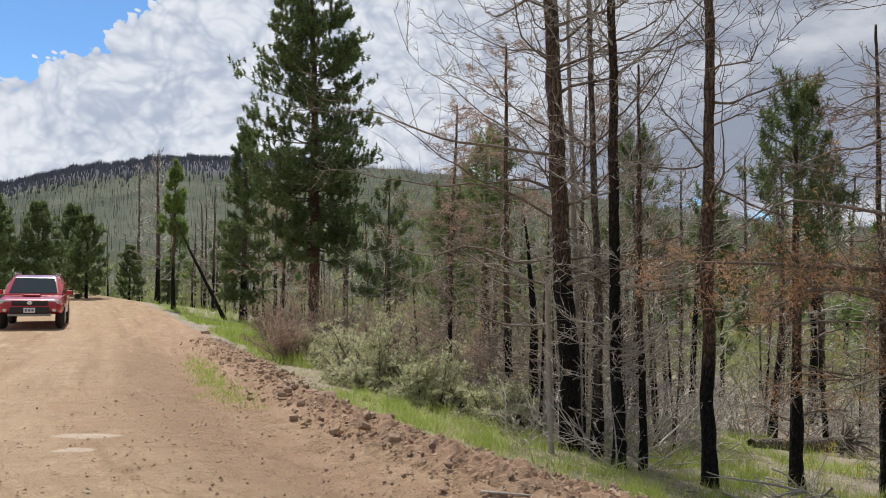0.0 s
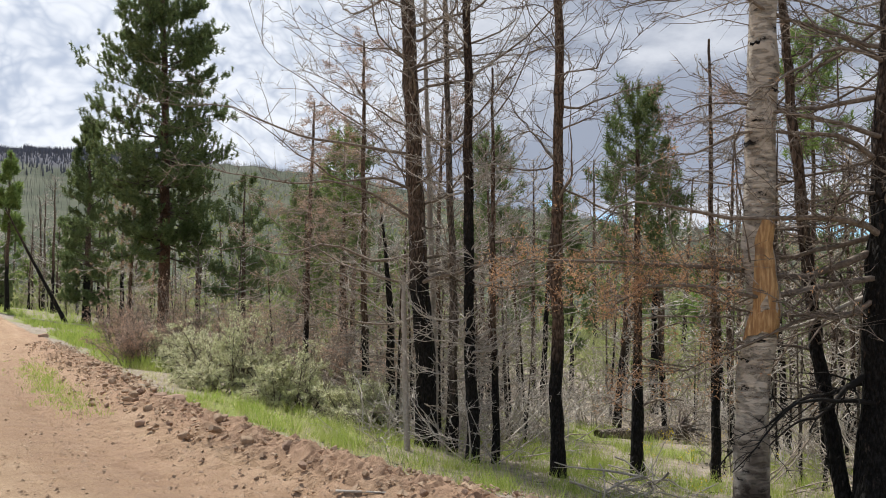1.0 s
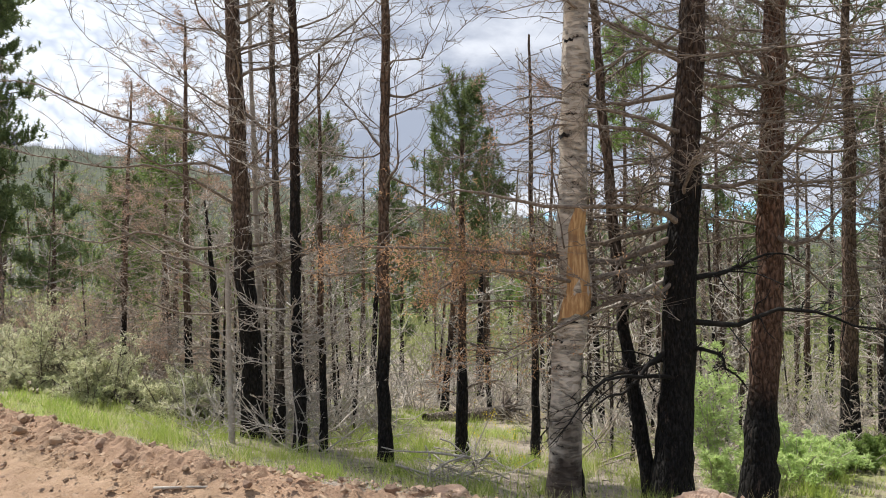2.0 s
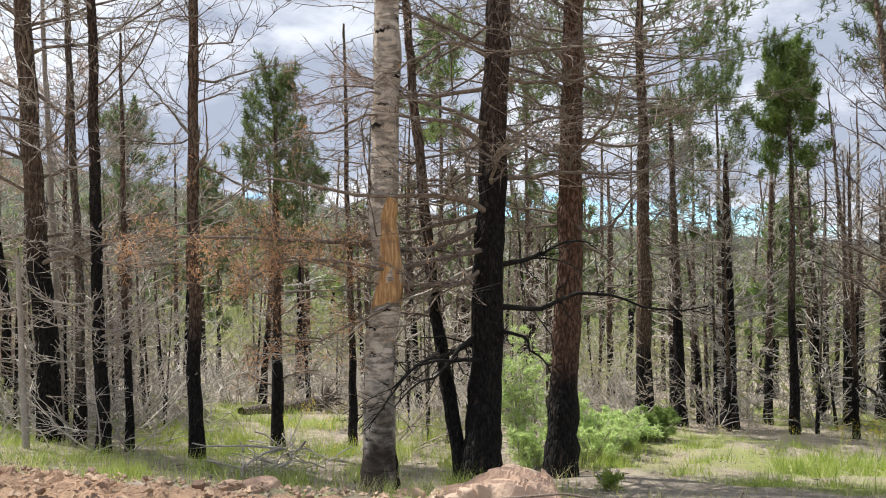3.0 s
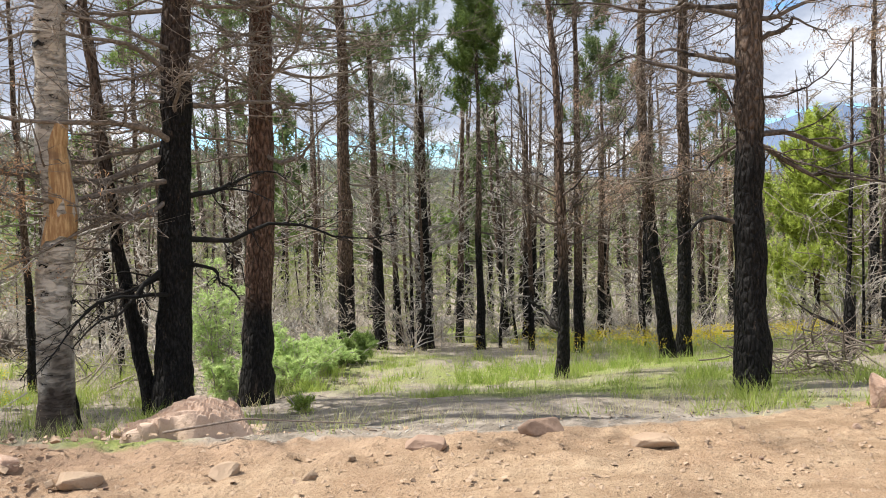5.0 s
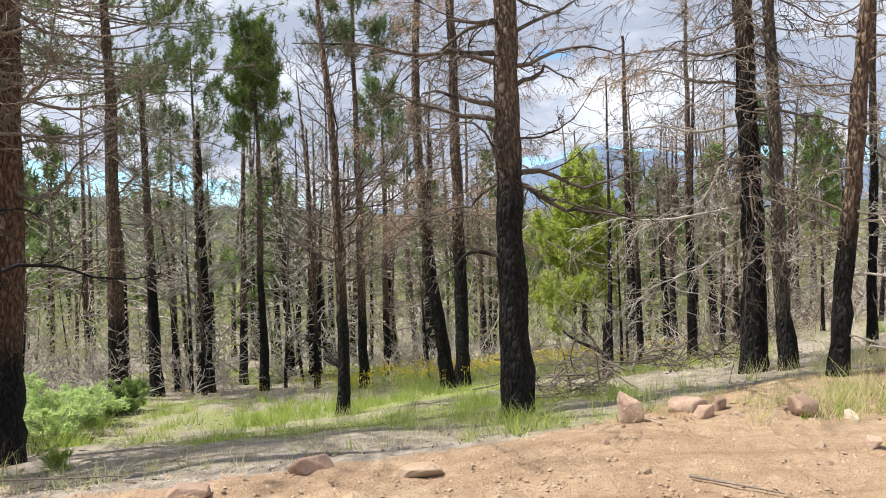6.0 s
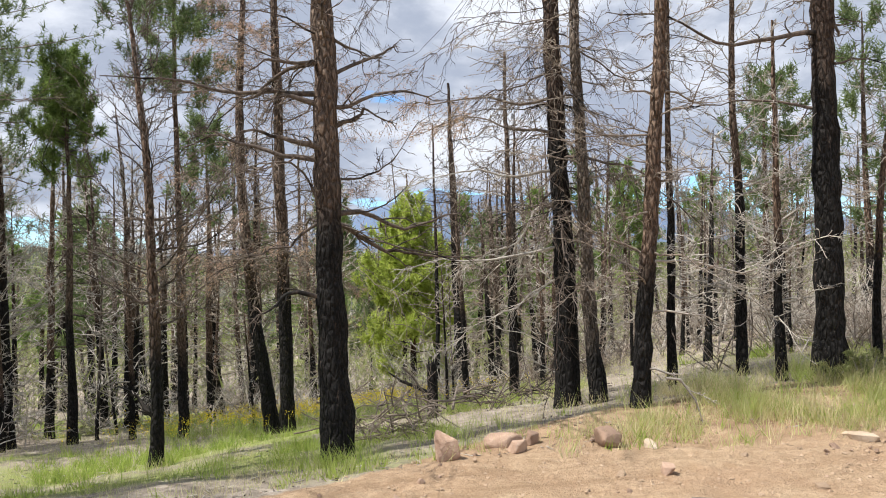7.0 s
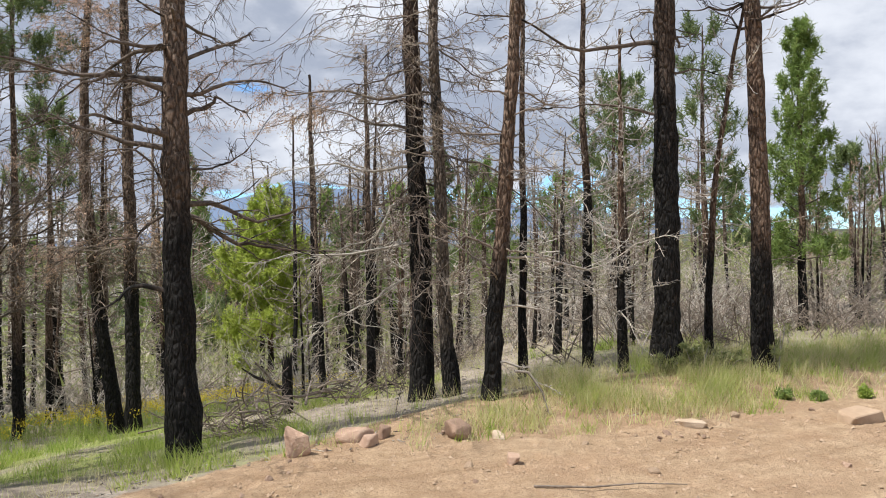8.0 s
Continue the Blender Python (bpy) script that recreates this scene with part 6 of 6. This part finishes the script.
def rubble():
    """Loose stones along the bank and scattered over the road."""
    rng = np.random.default_rng(44)
    shapes = []
    for k in range(10):
        me = rock_mesh(200 + k, (1.0, 0.8, 0.62), 14, 0.1, 1)
        me.materials.append(MAT[("clod", "clod", "rock_dark", "clod", "rock")[k % 5]])
        shapes.append(me)
    made = 0
    while made < 280:
        y = rng.uniform(-4, 16)
        e = float(np.interp(y, EDGE_Y, EDGE_X))
        off = rng.normal() * 0.35 - 0.15 if y > 4.5 else rng.normal() * 0.7 - 0.5
        x = e + off / 0.85
        if y < 5.4 and rng.random() < 0.55:
            continue
        if math.hypot(x, y) < 4.4:
            continue
        s = (0.035 if y < 6.5 else 0.045) + (0.075 if y < 6.5 else 0.11) * rng.random() ** 2.5
        ob = new("stone", shapes[int(rng.integers(10))])
        d, _, berm, ditch, _ = road_masks(np.array(x), np.array(y))
        ob.location = (x, y, zg(x, y) + 0.13 * float(berm) - 0.1 * float(ditch) + s * 0.12)
        ob.rotation_euler, ob.scale = (rng.normal() * 0.3, rng.normal() * 0.3, rng.uniform(0, 6.28)), (s, s, s)
        tagged(ob, "small broken stone in the roadside rubble", "stone", "roadside stones")
        made += 1
    n = 42000
    a, r = np.radians(rng.uniform(-30, 118, n)), 3.6 + 16 * rng.random(n) ** 1.6
    x, y = r * np.sin(a), r * np.cos(a)
    d = off_edge(x, y)
    keep = (d < 0.6) & (rng.random(n) < np.clip(np.exp(-((d + 0.3) / 1.0) ** 2) * np.maximum(sm(3.5, 6.5, y), sm(2.2, 0.6, y)) + 0.3, 0, 1))
    x, y, r = x[keep], y[keep], r[keep]
    _, _, berm, ditch, _ = road_masks(x, y)
    z = ground(x, y) + 0.13 * berm - 0.1 * ditch
    s = 0.004 + 0.018 * rng.random(len(x)) ** 2.2
    c = np.stack([x, y, z + s * 0.3], -1)
    corner = unit(rng.normal(size=(len(x), 6, 3)) * 0.35 + np.array([[1, 0, 0], [-1, 0, 0], [0, 1, 0], [0, -1, 0], [0, 0, 0.8], [0, 0, -0.8]]))
    v = c[:, None] + corner * s[:, None, None] * np.array([1, 1, 0.65])
    k = np.arange(len(x))[:, None, None] * 6
    f = k + np.array([[0, 2, 4], [2, 1, 4], [1, 3, 4], [3, 0, 4]])[None]
    g = Geo().add(v.reshape(-1, 3), None, f.reshape(-1, 3))
    n = 1700
    y = rng.uniform(4.6, 22, n)
    e = np.interp(y, EDGE_Y, EDGE_X)
    x = e + (rng.normal(size=n) * 0.33 - 0.12) / 0.85
    k = np.hypot(x, y) > 4.3
    x, y = x[k], y[k]
    _, _, berm, ditch, _ = road_masks(x, y)
    s = 0.012 + 0.032 * rng.random(len(x)) ** 2.5
    c = np.stack([x, y, ground(x, y) + 0.1 * berm - 0.08 * ditch + s * 0.3], -1)
    corner = unit(rng.normal(size=(len(x), 6, 3)) * 0.35 + np.array([[1, 0, 0], [-1, 0, 0], [0, 1, 0], [0, -1, 0], [0, 0, 0.8], [0, 0, -0.8]]))
    v = c[:, None] + corner * s[:, None, None] * np.array([1, 1, 0.75])
    kk = np.arange(len(x))[:, None, None] * 6
    fc = kk + np.array([[0, 2, 4], [2, 1, 4], [1, 3, 4], [3, 0, 4], [2, 0, 5], [1, 2, 5], [3, 1, 5], [0, 3, 5]])[None]
    cl = Geo().add(v.reshape(-1, 3), None, fc.reshape(-1, 3))
    n = 20000
    a, r = np.radians(rng.uniform(-30, 118, n)), 3.6 + 20 * rng.random(n) ** 1.5
    x, y = r * np.sin(a), r * np.cos(a)
    dd = off_edge(x, y)
    k = (dd < -0.3) & (dd > -8.5) & (rng.random(n) < 0.45 + 0.55 * np.exp(-((dd + 1.5) / 0.9) ** 2))
    x, y = x[k], y[k]
    s = 0.006 + 0.02 * rng.random(len(x)) ** 3
    c = np.stack([x, y, ground(x, y) + s * 0.3], -1)
    corner = unit(rng.normal(size=(len(x), 6, 3)) * 0.35 + np.array([[1, 0, 0], [-1, 0, 0], [0, 1, 0], [0, -1, 0], [0, 0, 0.8], [0, 0, -0.8]]))
    v = c[:, None] + corner * s[:, None, None] * np.array([1, 1, 0.75])
    kk = np.arange(len(x))[:, None, None] * 6
    cl.add(v.reshape(-1, 3), None, (kk + np.array([[0, 2, 4], [2, 1, 4], [1, 3, 4], [3, 0, 4]])[None]).reshape(-1, 3))
    tagged(new("clods", cl.mesh("clods", MAT["clod"], False)), "crumbled reddish clods of earth on bank and road", "clods", kind="stuff")
    tagged(new("gravel", g.mesh("gravel", MAT["clod"], False)), "loose gravel and crumbs of dirt on the road", "gravel", kind="stuff")


rubble()


# ---- aspen, log, stump, brush ----
def aspen(place):
    rng = np.random.default_rng(77)
    ob = empty("aspen", place, "dead aspen trunk with pale cracked bark and a peeled tan scar", "tree")
    h = 7.6
    u, P = stem_path(rng, h, (0.1, -0.2), (0.03, 0.0), 0.012, 0.12)
    k = np.interp(P[:, 2], [1.2, 1.7, 2.2], [0, 0.07, 0])
    P[:, 0] += k * 0.9
    P[:, 1] -= k * 0.45
    under(ob, "trunk", trunk_mesh(rng, P, u, 0.135, 0.075, MAT["birch"], 20, 0.025, 0.25))
    # exposed wood where the bark has come away, on the road side
    m = Mat("peeled_wood", 0.7, 0.3)
    v = m.coord("Object", (6, 6, 0.7))
    g = m.noise(v, 9, 6, 0.6)
    blot = m.noise(m.coord("Object"), 5.0, 5, 0.65)
    tone = m.mix(m.ramp(g, 0.4, 0.66), (0.34, 0.19, 0.085), (0.6, 0.4, 0.2))
    m.color(m.mix(m.ramp(blot, 0.48, 0.66, 0, 0.75), tone, (0.2, 0.12, 0.07)))
    m.bump(g, 0.6, 0.01)
    zs = np.linspace(1.5, 2.4, 20)
    cols = np.linspace(-1, 1, 12)
    verts = []
    for z in zs:
        c = np.array([np.interp(z, P[:, 2], P[:, i]) for i in range(2)])
        r = float(np.interp(z, P[:, 2], 0.075 + 0.06 * (1 - u) ** 0.85)) + 0.009 + 0.004 * math.sin(z * 17)
        t = (z - 1.5) / 0.9
        half = (1.5 - 0.95 * t) * (0.88 + 0.1 * math.sin(z * 9) + 0.04 * math.sin(z * 31))
        mid = radians(-122) + 0.75 * t
        for q in cols:
            ang = mid + q * half
            rr = r - 0.012 * (abs(q) > 0.95)
            verts.append((c[0] + rr * math.cos(ang), c[1] + rr * math.sin(ang), z + (0.035 * math.sin(q * 2.6 + 1) + 0.012 * math.sin(q * 11)) * (1 - t)))
    nc = len(cols)
    quads = [(i * nc + j, i * nc + j + 1, (i + 1) * nc + j + 1, (i + 1) * nc + j) for i in range(len(zs) - 1) for j in range(nc - 1)]
    under(ob, "peeled_scar", Geo().add(verts, quads).mesh("peeled_scar", m.m), "bare tan wood where bark has peeled")
    # dark bark scars
    for j in range(14):
        z = rng.uniform(0.3, 5.0)
        if 1.5 < z < 2.6:
            continue
        c = [np.interp(z, P[:, 2], P[:, i]) for i in range(2)]
        r = float(np.interp(z, P[:, 2], 0.075 + 0.06 * (1 - u) ** 0.85))
        a0, w, hh = rng.uniform(math.pi, 2 * math.pi), rng.uniform(0.25, 0.7), rng.uniform(0.008, 0.02)
        ring = []
        for q in np.linspace(0, 2 * math.pi, 11)[:-1]:
            a = a0 + w * math.cos(q)
            ring.append((c[0] + (r + 0.006) * math.cos(a), c[1] + (r + 0.006) * math.sin(a), z + hh * math.sin(q) + 0.012 * math.sin(5 * q + j)))
        ring.append((c[0] + (r + 0.009) * math.cos(a0), c[1] + (r + 0.009) * math.sin(a0), z))
        under(ob, "bark_scar", Geo().add(ring, None, [(i, (i + 1) % 10, 10) for i in range(10)]).mesh("bark_scar", MAT["limb_black"]))
    # charred lobe at the foot
    q = np.linspace(0, 1, 9)
    foot = np.stack([0.13 - 0.04 * q, -0.03 + 0 * q, -0.1 + 0.75 * q], -1)
    under(ob, "burnt_root", Geo().tubes(foot[None], (0.075 * (1 - q) ** 0.5 + 0.004)[None], 9, 0.08, rng).mesh("burnt_root", MAT["char_high"]), "charred root flare")
    return ob


aspen(at(3.47, 6.47))


def fallen_log():
    rng = np.random.default_rng(78)
    a, b = np.array([5.85, 12.75]), np.array([4.3, 12.1])
    za, zb = zg(*a) + 0.13, zg(*b) + 0.08
    ob = empty("fallen_log", (a[0], a[1], za), "grey fallen log with torn root plate", "log")
    q = np.linspace(0, 1, 14)
    P = np.stack([(b[0] - a[0]) * q, (b[1] - a[1]) * q, (zb - za) * q], -1)
    R = 0.12 - 0.05 * q
    g = Geo().tubes(P[None], R[None], 12, 0.05, rng)
    g.add(np.concatenate([P[0] + R[0] * np.stack([np.cos(np.arange(12) * math.pi / 6) * 0.38, -np.cos(np.arange(12) * math.pi / 6) * 0.92, np.sin(np.arange(12) * math.pi / 6)], -1), [P[0]]]),
          None, [(i, (i + 1) % 12, 12) for i in range(12)])
    under(ob, "stem", g.mesh("stem", MAT["log_bark"]))
    n = 90
    d = unit(rng.normal(size=(n, 3)) * np.array([0.5, 1, 1]) + np.array([0.5, 0.2, 0.25]))
    s = rng.normal(size=(n, 3)) * 0.05 + np.array([0.12, 0.05, 0.05])
    g = Geo().spikes(s, s + d * rng.uniform(0.15, 0.5, (n, 1)), rng.uniform(0.008, 0.03, n))
    under(ob, "root_plate", g.mesh("root_plate", MAT["limb_brown"]), "torn reddish root plate")


fallen_log()


def stump():
    rng = np.random.default_rng(79)
    ob = empty("stump", at(10.88, 2.28), "broken charred stump with splintered top", "stump")
    q = np.linspace(0, 1, 8)
    P = np.stack([0.02 * q, 0 * q, -0.08 + 0.76 * q], -1)
    under(ob, "trunk", Geo().tubes(P[None], (0.075 - 0.01 * q)[None], 10, 0.06, rng).mesh("trunk", MAT["char_high"]))
    a = rng.uniform(0, 6.28, 16)
    b = np.stack([0.02 + 0.05 * np.cos(a), 0.05 * np.sin(a), np.full(16, 0.62)], -1)
    tips = b + np.stack([rng.normal(size=16) * 0.015, rng.normal(size=16) * 0.015, rng.uniform(0.05, 0.2, 16)], -1)
    for i in range(16):
        under(ob, "splinter", Geo().spikes(b[i:i + 1], tips[i:i + 1], np.full(1, 0.022)).mesh("splinter", MAT["red_bark"]))
    B = np.array([[0, 0, 0.3], [-0.12, 0.2, 0.42], [-0.2, 0.36, 0.5], [-0.28, 0.5, 0.62]])
    under(ob, "branch", Geo().tubes(B[None], np.array([[0.03, 0.026, 0.02, 0.008]]), 6).mesh("branch", MAT["limb_black"]))


stump()


def brush_pile(x, y, seed, w, h, n, mat, label):
    rng = np.random.default_rng(seed)
    ob = empty("brush_pile", at(x, y), label, "brush pile")
    az = rng.uniform(0, 2 * np.pi, n)
    s = np.stack([rng.normal(size=n) * w * 0.35, rng.normal(size=n) * w * 0.35, rng.uniform(0.0, h * 0.6, n)], -1)
    d = unit(np.stack([np.cos(az), np.sin(az), rng.normal(size=n) * 0.35 + 0.1], -1))
    L = rng.uniform(0.3, 1.0, n) * w
    B = branch_paths(rng, s - d * L[:, None] * 0.4, d, L, rng.normal(size=n) * 0.25, 6, 0.12)
    B[:, :, 2] = np.abs(B[:, :, 2]) + 0.01
    R = rng.uniform(0.004, 0.014, (n, 1)) * np.linspace(1, 0.4, 6)[None]
    C, RC = sub_paths(rng, B, R, 4, 0.25, 0.6, 0.8, 0.1, 3, 0.1, rmin=0.002)
    for k in range(n):
        i = slice(k, k + 1)
        j = slice(k * 4, (k + 1) * 4)
        under(ob, "stick", Geo().tubes(B[i], R[i], 5).tubes(C[j], RC[j], 3).mesh("stick", MAT[mat]))


brush_pile(8.1, 1.95, 5, 0.85, 0.75, 80, "limb_brown", "heap of grey dead branches beside the pine")
brush_pile(10.6, 1.2, 6, 1.0, 0.35, 44, "limb_dark", "low heap of burnt sticks and slash")
brush_pile(3.0, 7.6, 7, 0.8, 0.35, 36, "limb_gray", "fallen grey twigs beside the aspen")
brush_pile(9.4, 11.6, 8, 1.4, 0.5, 44, "limb_gray", "slash of grey branches under the trees")


def stick(pts, r, label, mat="limb_gray"):
    P = np.array(pts, float)
    P[:, 2] += [zg(p[0], p[1]) for p in P]
    rel = P - P[0]
    R = r * np.linspace(1, 0.4, len(P))
    ob = new("stick", Geo().tubes(rel[None], R[None], 6).mesh("stick", MAT[mat]))
    ob.location = P[0]
    return tagged(ob, label, "stick", "fallen sticks")


stick([(5.55, -0.55, 0.02), (5.5, -0.9, 0.03), (5.55, -1.2, 0.04), (5.6, -1.5, 0.02)], 0.008, "thin crooked stick lying on the dirt", "limb_brown")
stick([(5.15, 0.55, 0.02), (5.05, 0.3, 0.03), (5.0, 0.05, 0.02)], 0.01, "short stick lying on the dirt", "limb_brown")
stick([(3.0, 4.3, 0.12), (3.4, 4.05, 0.16), (3.8, 3.9, 0.1), (4.1, 3.7, 0.06)], 0.008, "bent root across the bank", "limb_brown")
stick([(5.2, 4.4, 0.03), (5.0, 4.05, 0.06), (4.85, 3.9, 0.12)], 0.012, "bleached stick on the grass", "pale_wood")
stick([(7.5, -0.5, 0.42), (7.55, -0.62, 0.4), (7.6, -0.74, 0.22), (7.62, -0.8, 0.02)], 0.014, "bleached broken branch leaning in grass", "pale_wood")
stick([(0.3, 6.6, 0.02), (0.55, 6.5, 0.03), (0.8, 6.45, 0.02)], 0.012, "splinter of wood on the road")
stick([(-9.6, 33.0, 0.12), (-8.6, 33.2, 0.12), (-7.6, 33.6, 0.14)], 0.05, "pale fallen stem behind the far bank", "pale_wood")


# ---- red sport utility vehicle ----
def car(place, turn):
    red = simple_material("red_paint", (0.42, 0.008, 0.022), 0.28, 0.0, 0.5, 0.08, 0.8)
    black = simple_material("black_plastic", (0.02, 0.02, 0.021), 0.6)
    rubber = simple_material("rubber", (0.022, 0.021, 0.02), 0.85)
    alloy = simple_material("alloy", (0.35, 0.35, 0.36), 0.4, 0.8)
    lamp = simple_material("lamp_glass", (0.6, 0.62, 0.65), 0.08, 0.2, 0.8)
    rail = simple_material("rail_silver", (0.75, 0.75, 0.76), 0.3, 0.7)
    plate = simple_material("plate_white", (0.7, 0.7, 0.72), 0.5)
    ink = simple_material("plate_ink", (0.1, 0.1, 0.25), 0.5)
    gm = Mat("tinted_glass", 0.05, 0.5)
    gm.color((0.02, 0.03, 0.036))
    gm.b.inputs["Coat Weight"].default_value = 0.3
    gm.b.inputs["Coat Roughness"].default_value = 0.02
    gm.b.inputs["IOR"].default_value = 1.45
    ob = empty("car", place, "red sport utility vehicle parked on the dirt road", "car")
    ob.rotation_euler, ob.scale = (0, 0, turn), (0.96, 0.98, 0.95)

    def loft(name, rows, mat, label="", parent=ob, bevel=0.0):
        """rows: x, half width bottom, half width top, z bottom, z top."""
        bm = bmesh.new()
        rings = []
        for x, wb, wt, zb, zt in rows:
            zm = zb + (zt - zb) * 0.55
            wm = max(wb, wt) * 1.0
            pts = [(x, -wb * 0.94, zb), (x, -wm, zb + (zt - zb) * 0.18), (x, -wm, zm), (x, -wt, zt - (zt - zb) * 0.05), (x, -wt * 0.9, zt),
                   (x, wt * 0.9, zt), (x, wt, zt - (zt - zb) * 0.05), (x, wm, zm), (x, wm, zb + (zt - zb) * 0.18), (x, wb * 0.94, zb)]
            rings.append([bm.verts.new(p) for p in pts])
        for a, b in zip(rings, rings[1:]):
            for i in range(10):
                bm.faces.new((a[i], a[(i + 1) % 10], b[(i + 1) % 10], b[i]))
        bm.faces.new(list(reversed(rings[0])))
        bm.faces.new(rings[-1])
        bmesh.ops.recalc_face_normals(bm, faces=bm.faces)
        if bevel:
            bmesh.ops.bevel(bm, geom=list(bm.edges), offset=bevel, segments=2, affect="EDGES", profile=0.6)
        return bm_part(name, bm, mat, parent, label, True)

    def slab(name, pts, thick, mat, label="", parent=ob):
        """A plate with the given corners, thickened along its normal."""
        bm = bmesh.new()
        f = bm.faces.new([bm.verts.new(p) for p in pts])
        f.normal_update()
        nrm = f.normal.copy()
        ex = bmesh.ops.extrude_face_region(bm, geom=[f])
        for v in ex["geom"]:
            if isinstance(v, bmesh.types.BMVert):
                v.co += nrm * thick
        bmesh.ops.recalc_face_normals(bm, faces=bm.faces)
        return bm_part(name, bm, mat, parent, label)

    def block(name, c, s, mat, label="", bevel=0.02, parent=ob):
        bm = bmesh.new()
        bmesh.ops.create_cube(bm, size=1.0)
        for v in bm.verts:
            v.co = Vector((v.co.x * s[0] + c[0], v.co.y * s[1] + c[1], v.co.z * s[2] + c[2]))
        bmesh.ops.bevel(bm, geom=list(bm.edges), offset=bevel, segments=2, affect="EDGES", profile=0.5)
        return bm_part(name, bm, mat, parent, label)

    loft("body", [(-2.38, 0.78, 0.8, 0.5, 1.0), (-2.2, 0.9, 0.88, 0.42, 1.1), (-1.0, 0.93, 0.9, 0.42, 1.12), (0.7, 0.93, 0.9, 0.42, 1.1),
                  (1.2, 0.93, 0.88, 0.44, 1.08), (2.0, 0.92, 0.83, 0.5, 1.02), (2.28, 0.86, 0.76, 0.56, 0.95), (2.36, 0.78, 0.7, 0.6, 0.88)], red, bevel=0.018)
    loft("cabin", [(-2.25, 0.82, 0.66, 1.05, 1.62), (-1.9, 0.84, 0.68, 1.08, 1.7), (-0.2, 0.84, 0.68, 1.08, 1.73), (0.35, 0.84, 0.66, 1.08, 1.66), (1.15, 0.82, 0.74, 1.06, 1.1)],
         red, bevel=0.015)
    slab("windshield", [(1.1, -0.7, 1.13), (1.1, 0.7, 1.13), (0.46, 0.58, 1.62), (0.46, -0.58, 1.62)], 0.02, gm.m, "tinted windshield with a bright reflection")
    for sgn in (-1, 1):
        for x0, x1 in ((-0.02, 0.72), (-1.0, -0.1), (-2.0, -1.1)):
            pts = [(x0, sgn * 0.845, 1.14), (x1, sgn * 0.845, 1.14), (min(x1, 0.32), sgn * 0.705, 1.6), (x0, sgn * 0.705, 1.6)]
            slab("side_window", pts if sgn < 0 else list(reversed(pts)), 0.012, gm.m)
        block("door", (-0.05, sgn * 0.925, 0.78), (0.95, 0.03, 0.62), red, bevel=0.012)
        block("door", (-1.05, sgn * 0.925, 0.78), (0.95, 0.03, 0.62), red, bevel=0.012)
        block("mirror", (0.72, sgn * 1.02, 1.16), (0.12, 0.22, 0.16), red, "red door mirror", 0.035)
        block("headlight", (2.24, sgn * 0.66, 0.88), (0.2, 0.32, 0.13), lamp, "clear headlight", 0.03)
        block("fog_lamp", (2.33, sgn * 0.68, 0.62), (0.08, 0.12, 0.1), lamp, "round fog lamp", 0.03)
        block("roof_rail", (-0.8, sgn * 0.62, 1.77), (1.9, 0.05, 0.05), rail, "silver roof rail", 0.015)
        for x in (0.05, -1.65):
            block("rail_foot", (x, sgn * 0.62, 1.73), (0.12, 0.05, 0.06), rail, "", 0.012)
        for x in (1.42, -1.38):
            bm = bmesh.new()
            bmesh.ops.create_cone(bm, cap_ends=True, segments=28, radius1=0.39, radius2=0.39, depth=0.26, matrix=Matrix.Rotation(radians(90), 4, "X"))
            bmesh.ops.bevel(bm, geom=[e for e in bm.edges if len(e.link_faces) == 2 and e.calc_face_angle(0) > 1], offset=0.05, segments=3, affect="EDGES")
            tyre = bm_part("wheel", bm, rubber, ob, "black dusty tyre", True)
            tyre.location = (x, sgn * 0.82, 0.39)
            bm = bmesh.new()
            bmesh.ops.create_cone(bm, cap_ends=True, segments=20, radius1=0.22, radius2=0.2, depth=0.05, matrix=Matrix.Translation((0, sgn * 0.125, 0)) @ Matrix.Rotation(radians(-90 * sgn), 4, "X"))
            bm_part("rim", bm, alloy, tyre, "alloy rim")
            block("arch", (x, sgn * 0.9, 0.76), (0.98, 0.1, 0.14), red, "", 0.05)
    block("grille", (2.36, 0, 0.84), (0.06, 1.0, 0.16), black, "black grille", 0.02)
    block("bumper", (2.38, 0, 0.62), (0.12, 1.1, 0.2), black, "black lower bumper", 0.03)
    block("skid_plate", (2.28, 0, 0.47), (0.2, 1.2, 0.08), alloy, "grey skid plate", 0.02)
    block("hood_scoop", (1.6, 0, 1.085), (0.5, 0.5, 0.05), red, "", 0.02)
    block("bumper_bar", (2.37, 0, 0.74), (0.1, 1.3, 0.05), red, "", 0.02)
    lp = block("number_plate", (2.45, 0, 0.62), (0.02, 0.32, 0.16), plate, "white number plate", 0.004)
    for k in range(3):
        block("plate_bar", (2.463, -0.09 + 0.09 * k, 0.62), (0.008, 0.055, 0.07), ink, "", 0.002, lp)
    bm = bmesh.new()
    bmesh.ops.create_uvsphere(bm, u_segments=16, v_segments=8, radius=0.06)
    for v in bm.verts:
        v.co = Vector((v.co.x * 0.25 + 2.4, v.co.y * 1.3, v.co.z + 0.85))
    bm_part("badge", bm, rail, ob, "plain oval silver badge", True)
    return ob


CAR = (-13.2, 27.6)
car((CAR[0], CAR[1], zg(*CAR) - 0.01), math.atan2(-0.93, 0.37))
